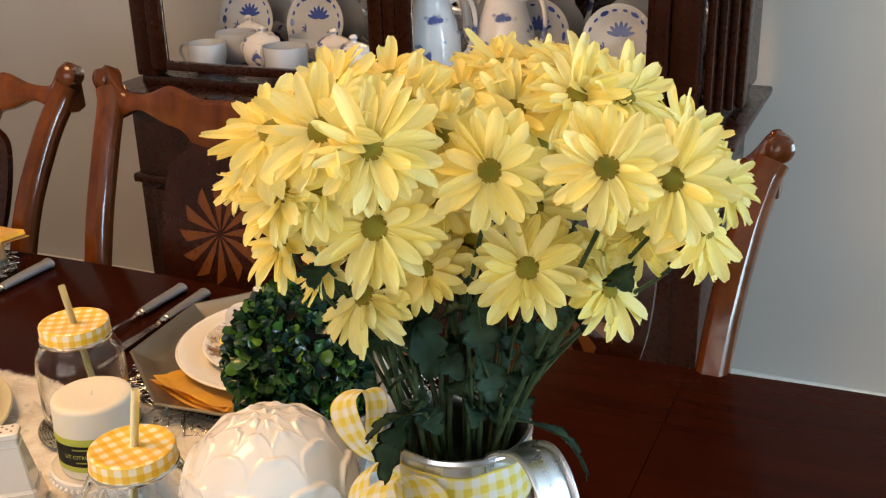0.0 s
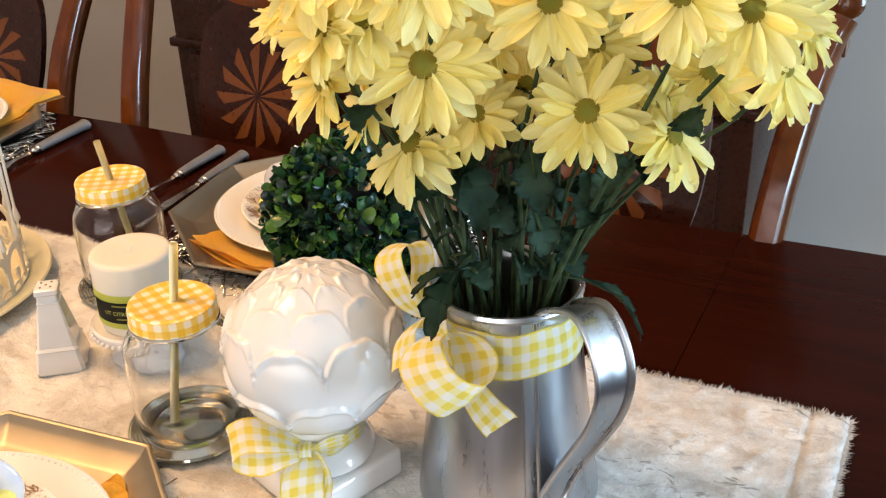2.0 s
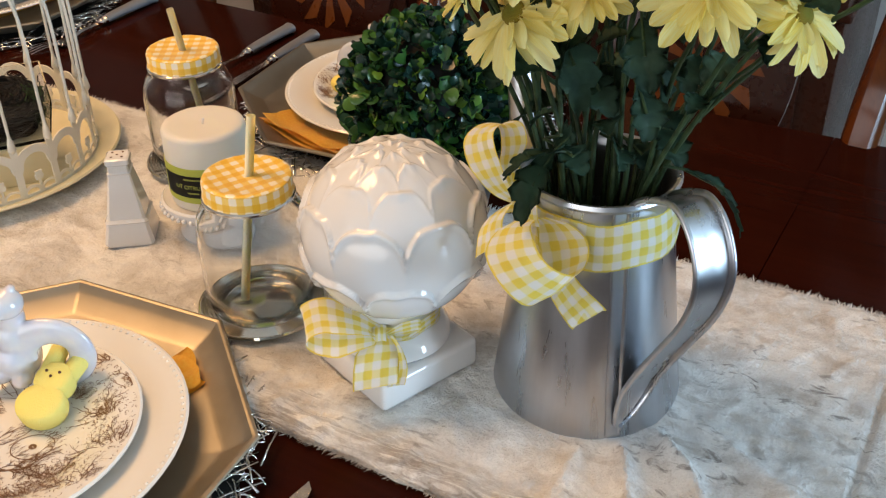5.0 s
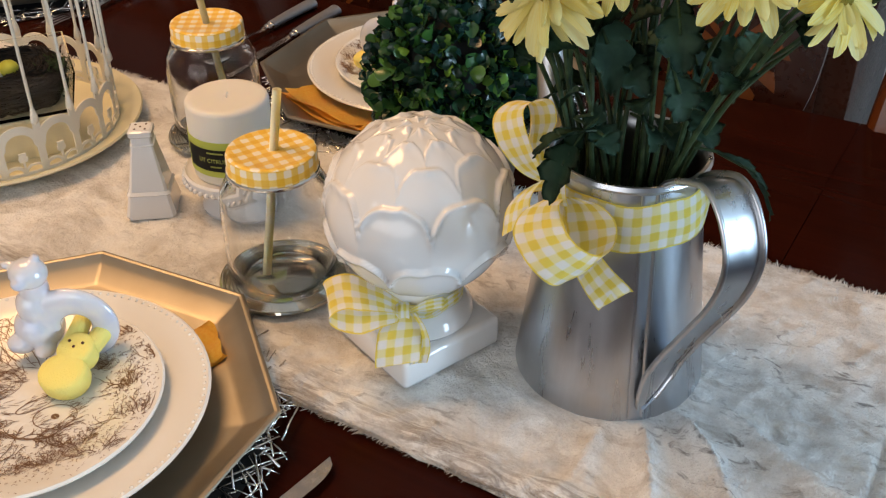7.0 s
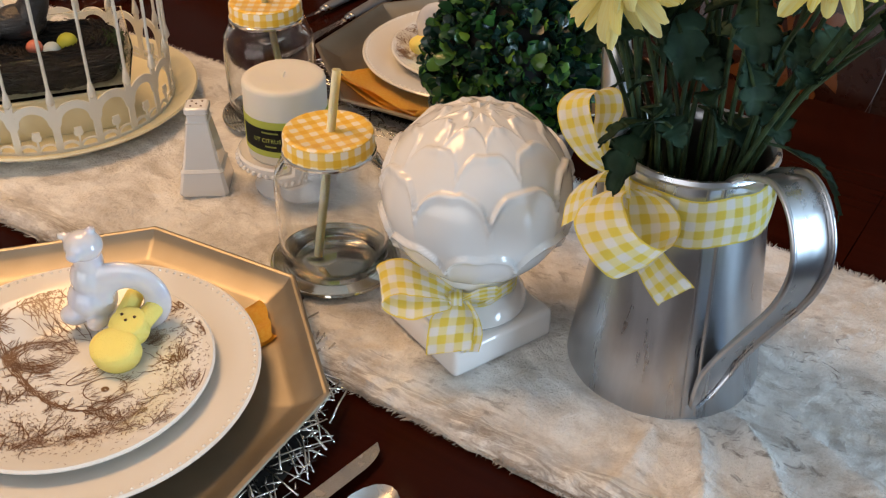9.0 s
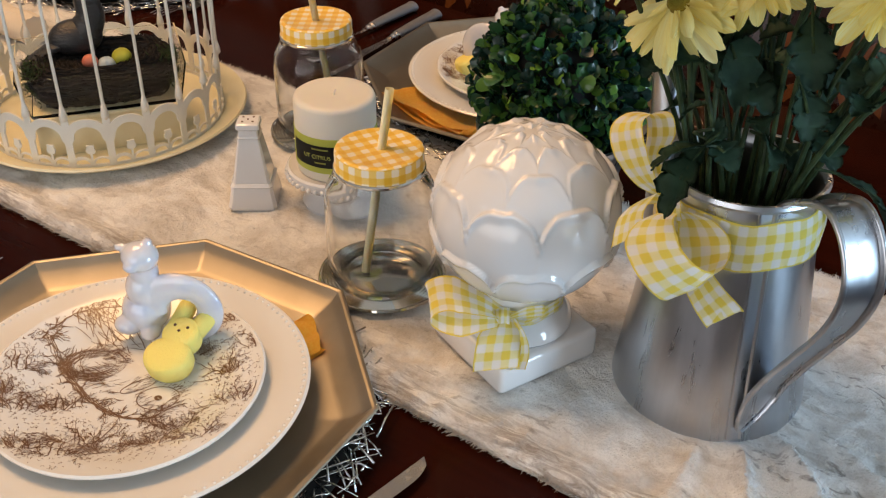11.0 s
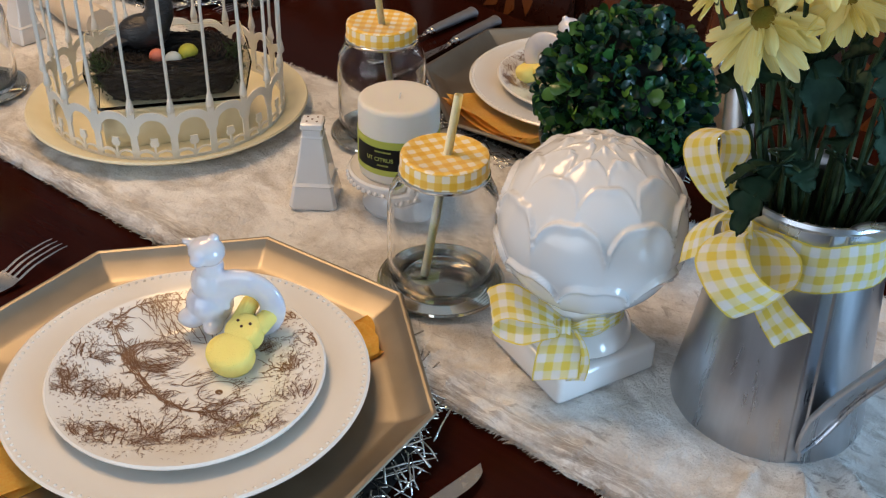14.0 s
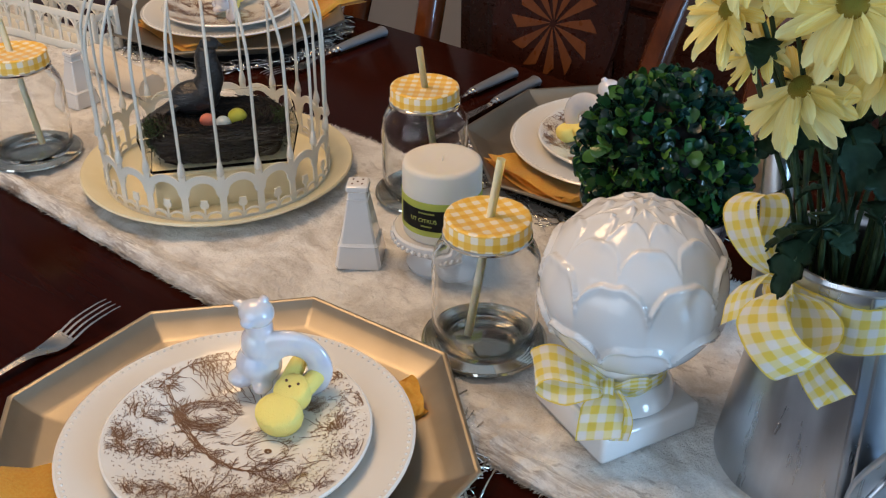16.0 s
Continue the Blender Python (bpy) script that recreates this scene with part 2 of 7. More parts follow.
FUR = mat("faux_fur", (0.74, 0.70, 0.64), 0.95, sheen=0.06)
f1 = tex(FUR, "ShaderNodeTexNoise", scale=(1.0, 1.1, 1), Scale=17.0, Detail=7.0, Roughness=0.66, Distortion=0.6)
f3 = tex(FUR, "ShaderNodeTexNoise", scale=(1.3, 1, 1), Scale=420.0, Detail=4.0)
f4 = tex(FUR, "ShaderNodeTexNoise", scale=(1.0, 1.15, 1), Scale=15.0, Detail=5.0, Roughness=0.6)
f5 = tex(FUR, "ShaderNodeTexNoise", Scale=9.0, Detail=4.0)
f7 = tex(FUR, "ShaderNodeTexNoise", scale=(0.9, 1.1, 1), Scale=85.0, Detail=6.0, Roughness=0.7, Distortion=0.8)
fc = ramp(FUR, f1.outputs[0], [(0.30, (0.50, 0.47, 0.42)), (0.44, (0.68, 0.665, 0.645)), (0.56, (0.86, 0.855, 0.835))])
fc = blend(FUR, ramp(FUR, f4.outputs[0], [(0.58, (0, 0, 0)), (0.70, (0.52, 0.52, 0.52))]), fc, (0.60, 0.50, 0.37))
# short dark dashes in scattered flocks
dash = tex(FUR, "ShaderNodeTexNoise", scale=(0.6, 1.3, 1), Scale=64.0, Detail=5.0, Roughness=0.65, Distortion=0.9)
specks = sums(FUR, "MULTIPLY", ramp(FUR, dash.outputs[0], [(0.56, (0, 0, 0)), (0.65, (0.80, 0.80, 0.80))]), ramp(FUR, f5.outputs[0], [(0.40, (0.15, 0.15, 0.15)), (0.52, (1, 1, 1))]))
sep = FUR.node_tree.nodes.new("ShaderNodeSeparateXYZ")
FUR.node_tree.links.new(FUR.node_tree.nodes.new("ShaderNodeTexCoord").outputs["Object"], sep.inputs[0])
open_end = FUR.node_tree.nodes.new("ShaderNodeMapRange")
open_end.inputs["From Min"].default_value, open_end.inputs["From Max"].default_value, open_end.inputs["To Min"].default_value = -0.60, -0.25, 0.35
FUR.node_tree.links.new(sep.outputs[0], open_end.inputs["Value"])
fc = blend(FUR, sums(FUR, "MULTIPLY", specks, open_end.outputs[0]), fc, (0.13, 0.11, 0.10))
# soft tan and grey patches
f8 = tex(FUR, "ShaderNodeTexNoise", scale=(0.8, 1.2, 1), Scale=34.0, Detail=5.0, Roughness=0.6, Distortion=0.5)
fc = blend(FUR, sums(FUR, "MULTIPLY", ramp(FUR, f8.outputs[0], [(0.54, (0, 0, 0)), (0.66, (0.55, 0.55, 0.55))]), open_end.outputs[0]), fc, (0.42, 0.36, 0.30))
# browner streaks along the near border
f6 = tex(FUR, "ShaderNodeTexNoise", scale=(0.28, 2.2, 1), Scale=60.0, Detail=6.0, Roughness=0.7, Distortion=1.2)
border = FUR.node_tree.nodes.new("ShaderNodeMapRange")
border.inputs["From Min"].default_value, border.inputs["From Max"].default_value = 0.695, 0.645
FUR.node_tree.links.new(sep.outputs[1], border.inputs["Value"])
streaks = sums(FUR, "MULTIPLY", sums(FUR, "MULTIPLY", border.outputs[0], ramp(FUR, f5.outputs[0], [(0.40, (0.30, 0.30, 0.30)), (0.56, (0.95, 0.95, 0.95))])), ramp(FUR, f6.outputs[0], [(0.44, (0, 0, 0)), (0.56, (1, 1, 1))]))
fc = blend(FUR, streaks, fc, (0.16, 0.115, 0.08))
fc = blend(FUR, 0.13, fc, ramp(FUR, f3.outputs[0], [(0.3, (0.36, 0.33, 0.29)), (0.7, (0.94, 0.92, 0.89))]))
paint(FUR, fc)
bump(FUR, sums(FUR, "ADD", f3.outputs[0], sums(FUR, "MULTIPLY", f7.outputs[0], 2.6)), 0.65, 0.0030)

PETAL = mat("petal_yellow", (0.86, 0.74, 0.22), 0.5)
pn = tex(PETAL, "ShaderNodeTexNoise", scale=(1.6, 48, 3), Scale=1.0, Detail=3.0)
info = PETAL.node_tree.nodes.new("ShaderNodeObjectInfo")
pc = ramp(PETAL, pn.outputs[0], [(0.35, (0.97, 0.79, 0.17)), (0.65, (0.99, 0.91, 0.40))])
pc = blend(PETAL, sums(PETAL, "MULTIPLY", info.outputs["Random"], 0.6), pc, (0.99, 0.95, 0.56))
paint(PETAL, pc)
bump(PETAL, pn.outputs[0], 0.7, 0.0008)
let_through(PETAL, 0.44)
DISC = mat("disc_florets", (0.30, 0.27, 0.02), 0.8)
dn = tex(DISC, "ShaderNodeTexVoronoi", Scale=520.0)
dg = tex(DISC, "ShaderNodeTexGradient")
dg.gradient_type = "SPHERICAL"
middle = ramp(DISC, dg.outputs[0], [(0.73, (0.66, 0.47, 0.04)), (0.84, (0.34, 0.44, 0.04))])
paint(DISC, blend(DISC, ramp(DISC, dn.outputs[0], [(0.1, (0, 0, 0)), (0.6, (0.75, 0.75, 0.75))]), middle, (0.40, 0.28, 0.025)))
bump(DISC, dn.outputs[0], 0.9, 0.001)
STEM = mat("stem_green", (0.055, 0.105, 0.032), 0.5)
sn = tex(STEM, "ShaderNodeTexNoise", scale=(1, 1, 0.2), Scale=120.0, Detail=4.0)
paint(STEM, ramp(STEM, sn.outputs[0], [(0.3, (0.010, 0.022, 0.010)), (0.7, (0.048, 0.080, 0.034))]))
LEAF = mat("daisy_leaf", (0.03, 0.075, 0.035), 0.55)
ln = tex(LEAF, "ShaderNodeTexNoise", Scale=60.0, Detail=6.0)
li = LEAF.node_tree.nodes.new("ShaderNodeObjectInfo")
for green in (LEAF, STEM):
    green.node_tree.nodes["Principled BSDF"].inputs["Specular IOR Level"].default_value = 0.25
lc = ramp(LEAF, ln.outputs[0], [(0.3, (0.008, 0.024, 0.014)), (0.7, (0.034, 0.074, 0.042))])
paint(LEAF, blend(LEAF, sums(LEAF, "MULTIPLY", li.outputs["Random"], 0.55), lc, ramp(LEAF, ln.outputs[0], [(0.3, (0.030, 0.070, 0.046)), (0.7, (0.085, 0.160, 0.105))])))
bump(LEAF, ln.outputs[0], 0.5, 0.001)
BOX = mat("boxwood_leaf", (0.03, 0.09, 0.03), 0.27)
bi = BOX.node_tree.nodes.new("ShaderNodeObjectInfo")
bg = BOX.node_tree.nodes.new("ShaderNodeNewGeometry")
br = sums(BOX, "FRACT", sums(BOX, "ADD", bi.outputs["Random"], bg.outputs["Random Per Island"]), 0.0)
paint(BOX, ramp(BOX, br, [(0.0, (0.006, 0.020, 0.019)), (0.45, (0.011, 0.040, 0.023)), (0.75, (0.030, 0.095, 0.020)), (1.0, (0.11, 0.23, 0.032))]))
# dark twigs of the nest; also the painted shade inside the boxwood
NEST = mat("nest_twigs_and_shade", (0.007, 0.006, 0.0055), 0.95)
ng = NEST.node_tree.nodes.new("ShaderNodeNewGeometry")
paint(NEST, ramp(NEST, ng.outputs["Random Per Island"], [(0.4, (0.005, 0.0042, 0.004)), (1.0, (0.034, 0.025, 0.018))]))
MOSS = mat("moss", (0.03, 0.05, 0.015), 0.95)
PEWTER = mat("dark_pewter", (0.055, 0.053, 0.052), 0.35, metal=0.6)
bump(PEWTER, tex(PEWTER, "ShaderNodeTexNoise", scale=(1, 1, 3), Scale=160.0, Detail=4.0).outputs[0], 0.8, 0.002)
MARSH = mat("yellow_sugar", (0.86, 0.735, 0.20), 0.9, sss=0.2)
bump(MARSH, tex(MARSH, "ShaderNodeTexNoise", Scale=900.0).outputs[0], 0.8, 0.0008)
DARKDOT = mat("brown_dot", (0.08, 0.03, 0.01), 0.6)
BLUEINK = mat("blue_ink", (0.03, 0.06, 0.26), 0.25, coat=0.3)
# white china, its glaze greyed to paint in the cabinet's low light
CABCHINA = mat("dimmed_white_china", (0.37, 0.395, 0.44), 0.14, coat=0.3)
rough_by(CABCHINA, 0.1, 0.2, 25)
CHINA = mat("blue_white_china", (0.62, 0.66, 0.74), 0.12, coat=0.4)
chn2 = tex(CHINA, "ShaderNodeTexNoise", Scale=26.0, Detail=3.0)
paint(CHINA, ramp(CHINA, chn2.outputs[0], [(0.58, (0.56, 0.57, 0.60)), (0.64, (0.06, 0.09, 0.26))]))
MIRROR = mat("mirror_back", (0.82, 0.83, 0.84), 0.02, metal=1.0)
EGGPINK = mat("egg_pink", (0.72, 0.22, 0.14), 0.5)
EGGGREEN = mat("egg_green", (0.50, 0.50, 0.05), 0.5)
EGGBLUE = mat("egg_blue", (0.52, 0.62, 0.66), 0.5)

# ---- mesh helpers ----


def mesh_of(bm, name, material, smooth=True):
    me = bpy.data.meshes.new(name)
    bmesh.ops.recalc_face_normals(bm, faces=bm.faces[:])
    bm.to_mesh(me)
    bm.free()
    me.materials.append(material)
    if smooth:
        me.shade_smooth()
    return me


def part(name, bm, material, parent, label="", m=None, smooth=True, sharp=40):
    me = mesh_of(bm, name, material, smooth)
    if smooth and sharp:
        me.set_sharp_from_angle(angle=radians(sharp))
    ob = new(name, me)
    ob.parent = parent
    if m is not None:
        ob.matrix_local = m
    if label:
        tagged(ob, label)
    return ob


def thing(name, m, label, category, group="", kind=""):
    ob = new(name)
    ob.empty_display_size = 0.02
    ob.matrix_world = m
    return tagged(ob, label, category, group, kind)


def lathe(profile, seg=48, bm=None):
    """Turns (radius, height) pairs about the z axis."""
    bm = bm or bmesh.new()
    rings = []
    for r, z in profile:
        if r < 1e-6:
            rings.append([bm.verts.new((0, 0, z))])
        else:
            rings.append([bm.verts.new((r * math.cos(a), r * math.sin(a), z)) for a in (2 * math.pi * k / seg for k in range(seg))])
    for a, b in zip(rings, rings[1:]):
        for k in range(seg):
            q = (k + 1) % seg
            if len(a) == 1 and len(b) == 1:
                continue
            if len(a) == 1:
                bm.faces.new((a[0], b[q], b[k]))
            elif len(b) == 1:
                bm.faces.new((a[k], a[q], b[0]))
            else:
                bm.faces.new((a[k], a[q], b[q], b[k]))
    return bm


def box(x0, y0, z0, x1, y1, z1, bevel=0.0, bm=None, segments=2):
    own = bm is None
    bm = bm or bmesh.new()
    vs = [bm.verts.new((x, y, z)) for x in (x0, x1) for y in (y0, y1) for z in (z0, z1)]
    fs = [bm.faces.new([vs[i] for i in f]) for f in ((0, 1, 3, 2), (4, 6, 7, 5), (0, 4, 5, 1), (2, 3, 7, 6), (0, 2, 6, 4), (1, 5, 7, 3))]
    if bevel:
        bmesh.ops.bevel(bm, geom=list({e for f in fs for e in f.edges}), offset=bevel, segments=segments, affect="EDGES", profile=0.5)
    return bm


def smooth_path(points, steps=8):
    """A Catmull-Rom line through the points."""
    p = [Vector(q) for q in points]
    p = [2 * p[0] - p[1]] + p + [2 * p[-1] - p[-2]]
    out = []
    for i in range(1, len(p) - 2):
        for s in range(steps):
            t = s / steps
            a, b, c, d = p[i - 1], p[i], p[i + 1], p[i + 2]
            out.append(0.5 * (2 * b + (c - a) * t + (2 * a - 5 * b + 4 * c - d) * t * t + (3 * b - a - 3 * c + d) * t ** 3))
    out.append(p[-2])
    return out


def sweep(points, section, bm=None, up=(0, 0, 1), scale=None, caps=True, uvs=False):
    """Carries a closed section of (side, up) pairs along the points."""
    bm = bm or bmesh.new()
    up = Vector(up)
    rings = []
    n = len(points)
    for i, p in enumerate(points):
        d = (points[min(i + 1, n - 1)] - points[max(i - 1, 0)]).normalized()
        side = d.cross(up)
        side = side.normalized() if side.length > 1e-5 else Vector((1, 0, 0))
        v = side.cross(d).normalized()
        k = scale(i / (n - 1)) if scale else 1.0
        k = k if isinstance(k, tuple) else (k, k)
        rings.append([bm.verts.new(p + side * (a * k[0]) + v * (b * k[1])) for a, b in section])
    for a, b in zip(rings, rings[1:]):
        for k in range(len(section)):
            q = (k + 1) % len(section)
            bm.faces.new((a[k], a[q], b[q], b[k]))
    if caps:
        bm.faces.new(rings[0][::-1])
        bm.faces.new(rings[-1])
    return bm


def ring(r, n=8, sy=1.0):
    return [(r * math.cos(2 * math.pi * k / n), r * sy * math.sin(2 * math.pi * k / n)) for k in range(n)]


def ball(r, seg=16, rings=10, squash=(1, 1, 1), at=(0, 0, 0), bm=None):
    bm = bm or bmesh.new()
    m = Matrix.Translation(at) @ Matrix.Diagonal((*squash, 1))
    bmesh.ops.create_uvsphere(bm, u_segments=seg, v_segments=rings, radius=r, matrix=m)
    return bm


def strip(points, width, normals, thick=0.0007, wave=0.0, notch=0.0):
    """A ribbon along the points, each with the way across it, with its own surface coordinates in metres."""
    bm = bmesh.new()
    layer = bm.loops.layers.uv.new("UVMap")
    cols, n, along = 8, len(points), 0.0
    rows = []
    for i, p in enumerate(points):
        if i:
            along += (p - points[i - 1]).length
        w = Vector(normals[i]).normalized()
        d = (points[min(i + 1, n - 1)] - points[max(i - 1, 0)]).normalized()
        nrm = w.cross(d).normalized()
        wide = width(i / (n - 1)) if callable(width) else width
        row = []
        for k in range(cols + 1):
            s = k / cols - 0.5
            back = d * (-notch * (1 - abs(2 * s))) if i == n - 1 else Vector((0, 0, 0))
            row.append((bm.verts.new(p + w * (wide * s) + back + nrm * (wave * math.sin(along * 160 + k) + 0.05 * wide * (4 * s * s - 0.5))), along, 0.034 * s))
        rows.append(row)
    for a, b in zip(rows, rows[1:]):
        for k in range(cols):
            quad = (a[k], a[k + 1], b[k + 1], b[k])
            f = bm.faces.new([q[0] for q in quad])
            for loop, q in zip(f.loops, quad):
                loop[layer].uv = (q[1], q[2])
    bmesh.ops.solidify(bm, geom=bm.faces[:], thickness=thick)
    return bm


# ---- the room ----
ROOM = (-3.2, 3.2, -2.0, 2.55, 2.5)  # u0, u1, v0, v1, height


def structure(name, bm, material, label, category):
    ob = new(name, mesh_of(bm, name, material, False))
    ob.matrix_world = Matrix.Rotation(radians(ANG), 4, "Z")
    return tagged(ob, label, category, kind="structure")


U0, U1, V0, V1, HIGH = ROOM
structure("floor", box(U0 - 0.1, V0 - 0.1, -0.1, U1 + 0.1, V1 + 0.1, 0), CARPET, "brown wooden floor under the dining table", "floor")
structure("ceiling", box(U0 - 0.1, V0 - 0.1, HIGH, U1 + 0.1, V1 + 0.1, HIGH + 0.1), CEIL, "plain white ceiling", "ceiling")
structure("wall_north", box(U0 - 0.1, V1, 0, U1 + 0.1, V1 + 0.1, HIGH), WALL, "plain beige painted wall behind the china cabinet", "wall")
# south wall: the window opening is added to go with the rear fill lamp
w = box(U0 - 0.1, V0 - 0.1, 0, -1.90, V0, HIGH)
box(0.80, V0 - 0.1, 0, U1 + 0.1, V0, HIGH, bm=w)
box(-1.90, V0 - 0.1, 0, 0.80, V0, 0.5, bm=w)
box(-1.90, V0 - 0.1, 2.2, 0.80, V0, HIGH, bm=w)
structure("wall_south", w, WALL, "unseen beige painted wall with a wide window", "wall")
structure("wall_west", box(U0 - 0.1, V0, 0, U0, V1, HIGH), WALL, "plain beige painted wall", "wall")
w = box(U1, V0, 0, U1 + 0.1, 0.40, HIGH)
box(U1, 1.40, 0, U1 + 0.1, V1, HIGH, bm=w)
box(U1, 0.40, 0, U1 + 0.1, 1.40, 0.45, bm=w)
box(U1, 0.40, 2.05, U1 + 0.1, 1.40, HIGH, bm=w)
structure("wall_east", w, WALL, "unseen beige painted wall with a wide window", "wall")
structure("baseboard", box(U0, V1 - 0.015, 0, U1, V1 - 0.0005, 0.13, 0.004), TRIM, "white painted baseboard along the wall", "baseboard")


def window(name, m, half, high):
    """A two-light window, half as wide on each side, standing in the wall's plane."""
    win = thing(name, m, "unseen wide white-framed window letting in cool daylight", "window", kind="structure")
    h = half
    for a, b, c, d in ((-h, 0, -h + 0.06, high), (h - 0.06, 0, h, high), (-0.03, 0.06, 0.03, high - 0.06), (-h + 0.06, 0, h - 0.06, 0.06), (-h + 0.06, high - 0.06, h - 0.06, high)):
        part("window_frame", box(-0.03, a, b, 0.03, c, d, 0.004), TRIM, win)
    for a, c in ((-h + 0.062, -0.032), (0.032, h - 0.062)):
        pane = part("pane", box(-0.003, a, 0.062, 0.003, c, high - 0.062), PANEGLASS, win)
        pane.visible_shadow = False


window("window_1", turned(U1 + 0.05, 0.90, 0.45), 0.5, 1.6)
# this one is added, unseen, as a frame for the rear fill lamp
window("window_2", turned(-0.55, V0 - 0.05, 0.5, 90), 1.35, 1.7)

# ---- the table ----
TZ = 0.760


def table_top():
    """A long top with a gently waved edge, built in three boards of length."""
    t = thing("dining_table", turned(0, 0, 0), "polished dark mahogany dining table with shaped edges", "table")

    def edge(u):
        return 0.507 + 0.010 * math.cos((u + 1.15) * math.pi / 0.62) - 0.10 * max(0.0, u + 0.12) ** 2

    def plank(u0, u1):
        bm = bmesh.new()
        n = 40
        us = [u0 + (u1 - u0) * k / n for k in range(n + 1)]
        low, mid, top = [], [], []
        outline = [(u, 0.823 + edge(u)) for u in us] + [(u, 0.823 - edge(u)) for u in us[::-1]]
        for store, inset, z in ((low, 0.012, TZ - 0.034), (mid, 0.0, TZ - 0.022), (top, 0.0, TZ - 0.008)):
            for u, v in outline:
                store.append(bm.verts.new((u, v - math.copysign(inset, v - 0.823), z)))
        lip = [bm.verts.new((u, v - math.copysign(0.006, v - 0.823), TZ)) for u, v in outline]
        rows = (low, mid, top, lip)
        for a, b in zip(rows, rows[1:]):
            for k in range(len(a)):
                q = (k + 1) % len(a)
                bm.faces.new((a[k], a[q], b[q], b[k]))
        m = n + 1
        for rowset, flip in ((lip, 1), (low, -1)):
            for k in range(n):
                quad = (rowset[k], rowset[k + 1], rowset[2 * m - 2 - k], rowset[2 * m - 1 - k])
                bm.faces.new(quad[::flip])
        return bm

    cuts = (-2.35, -1.28, -0.2605, 0.62)
    for a, b in zip(cuts, cuts[1:]):
        part("tabletop_board", plank(a + 0.0004, b - 0.0004), TABLE, t, sharp=25)
    part("apron", box(-2.1, 0.48, TZ - 0.12, 0.38, 1.16, TZ - 0.035, 0.004), TABLE, t)
    for u in (-2.05, 0.33):
        for v in (0.52, 1.12):
            leg = lathe([(0.03, 0), (0.022, 0.02), (0.028, 0.2), (0.038, 0.45), (0.03, 0.5), (0.042, 0.54), (0.042, 0.64)], 20)
            part("leg", leg, TABLE, t, m=Matrix.Translation((u, v, 0)))
    return t


table_top()

# ---- the fur runner ----
RUN = (-2.15, -0.100, 0.645, 1.000)


def runner_height(u, v):
    du, dv = u + 0.339, v - 0.805
    r, a = math.hypot(du, dv), math.atan2(dv, du)
    reach = max(0.0, min(1.0, (r - 0.072) / 0.02)) * math.exp(-(r / 0.26) ** 4) * math.exp(-((a + 0.75) / 0.62) ** 4)
    warp = a * 8.0 + 1.6 * noise.noise((u * 8, v * 8, 3)) + 9.0 * r
    folds = 0.0125 * reach * (1 - abs(math.sin(warp))) ** 1.6
    ridge = (1 - abs(noise.noise((u * 30 + 3, v * 44, 7)))) ** 3 + 0.6 * (1 - abs(noise.noise((u * 62, v * 80, 2)))) ** 3
    hem = -0.0035 * math.exp(-((u + 0.132) / 0.0022) ** 2)
    inset = v - RUN[2] + 0.004 * noise.noise((u * 12, 0, 4))
    roll = 0.0035 * math.exp(-((inset - 0.012) / 0.009) ** 2) - 0.0035 * math.exp(-((inset - 0.030) / 0.004) ** 2)
    return hem + roll + 0.0078 + 0.0020 * noise.noise((u * 9, v * 9, 0)) + 0.0024 * (ridge - 0.7) + folds


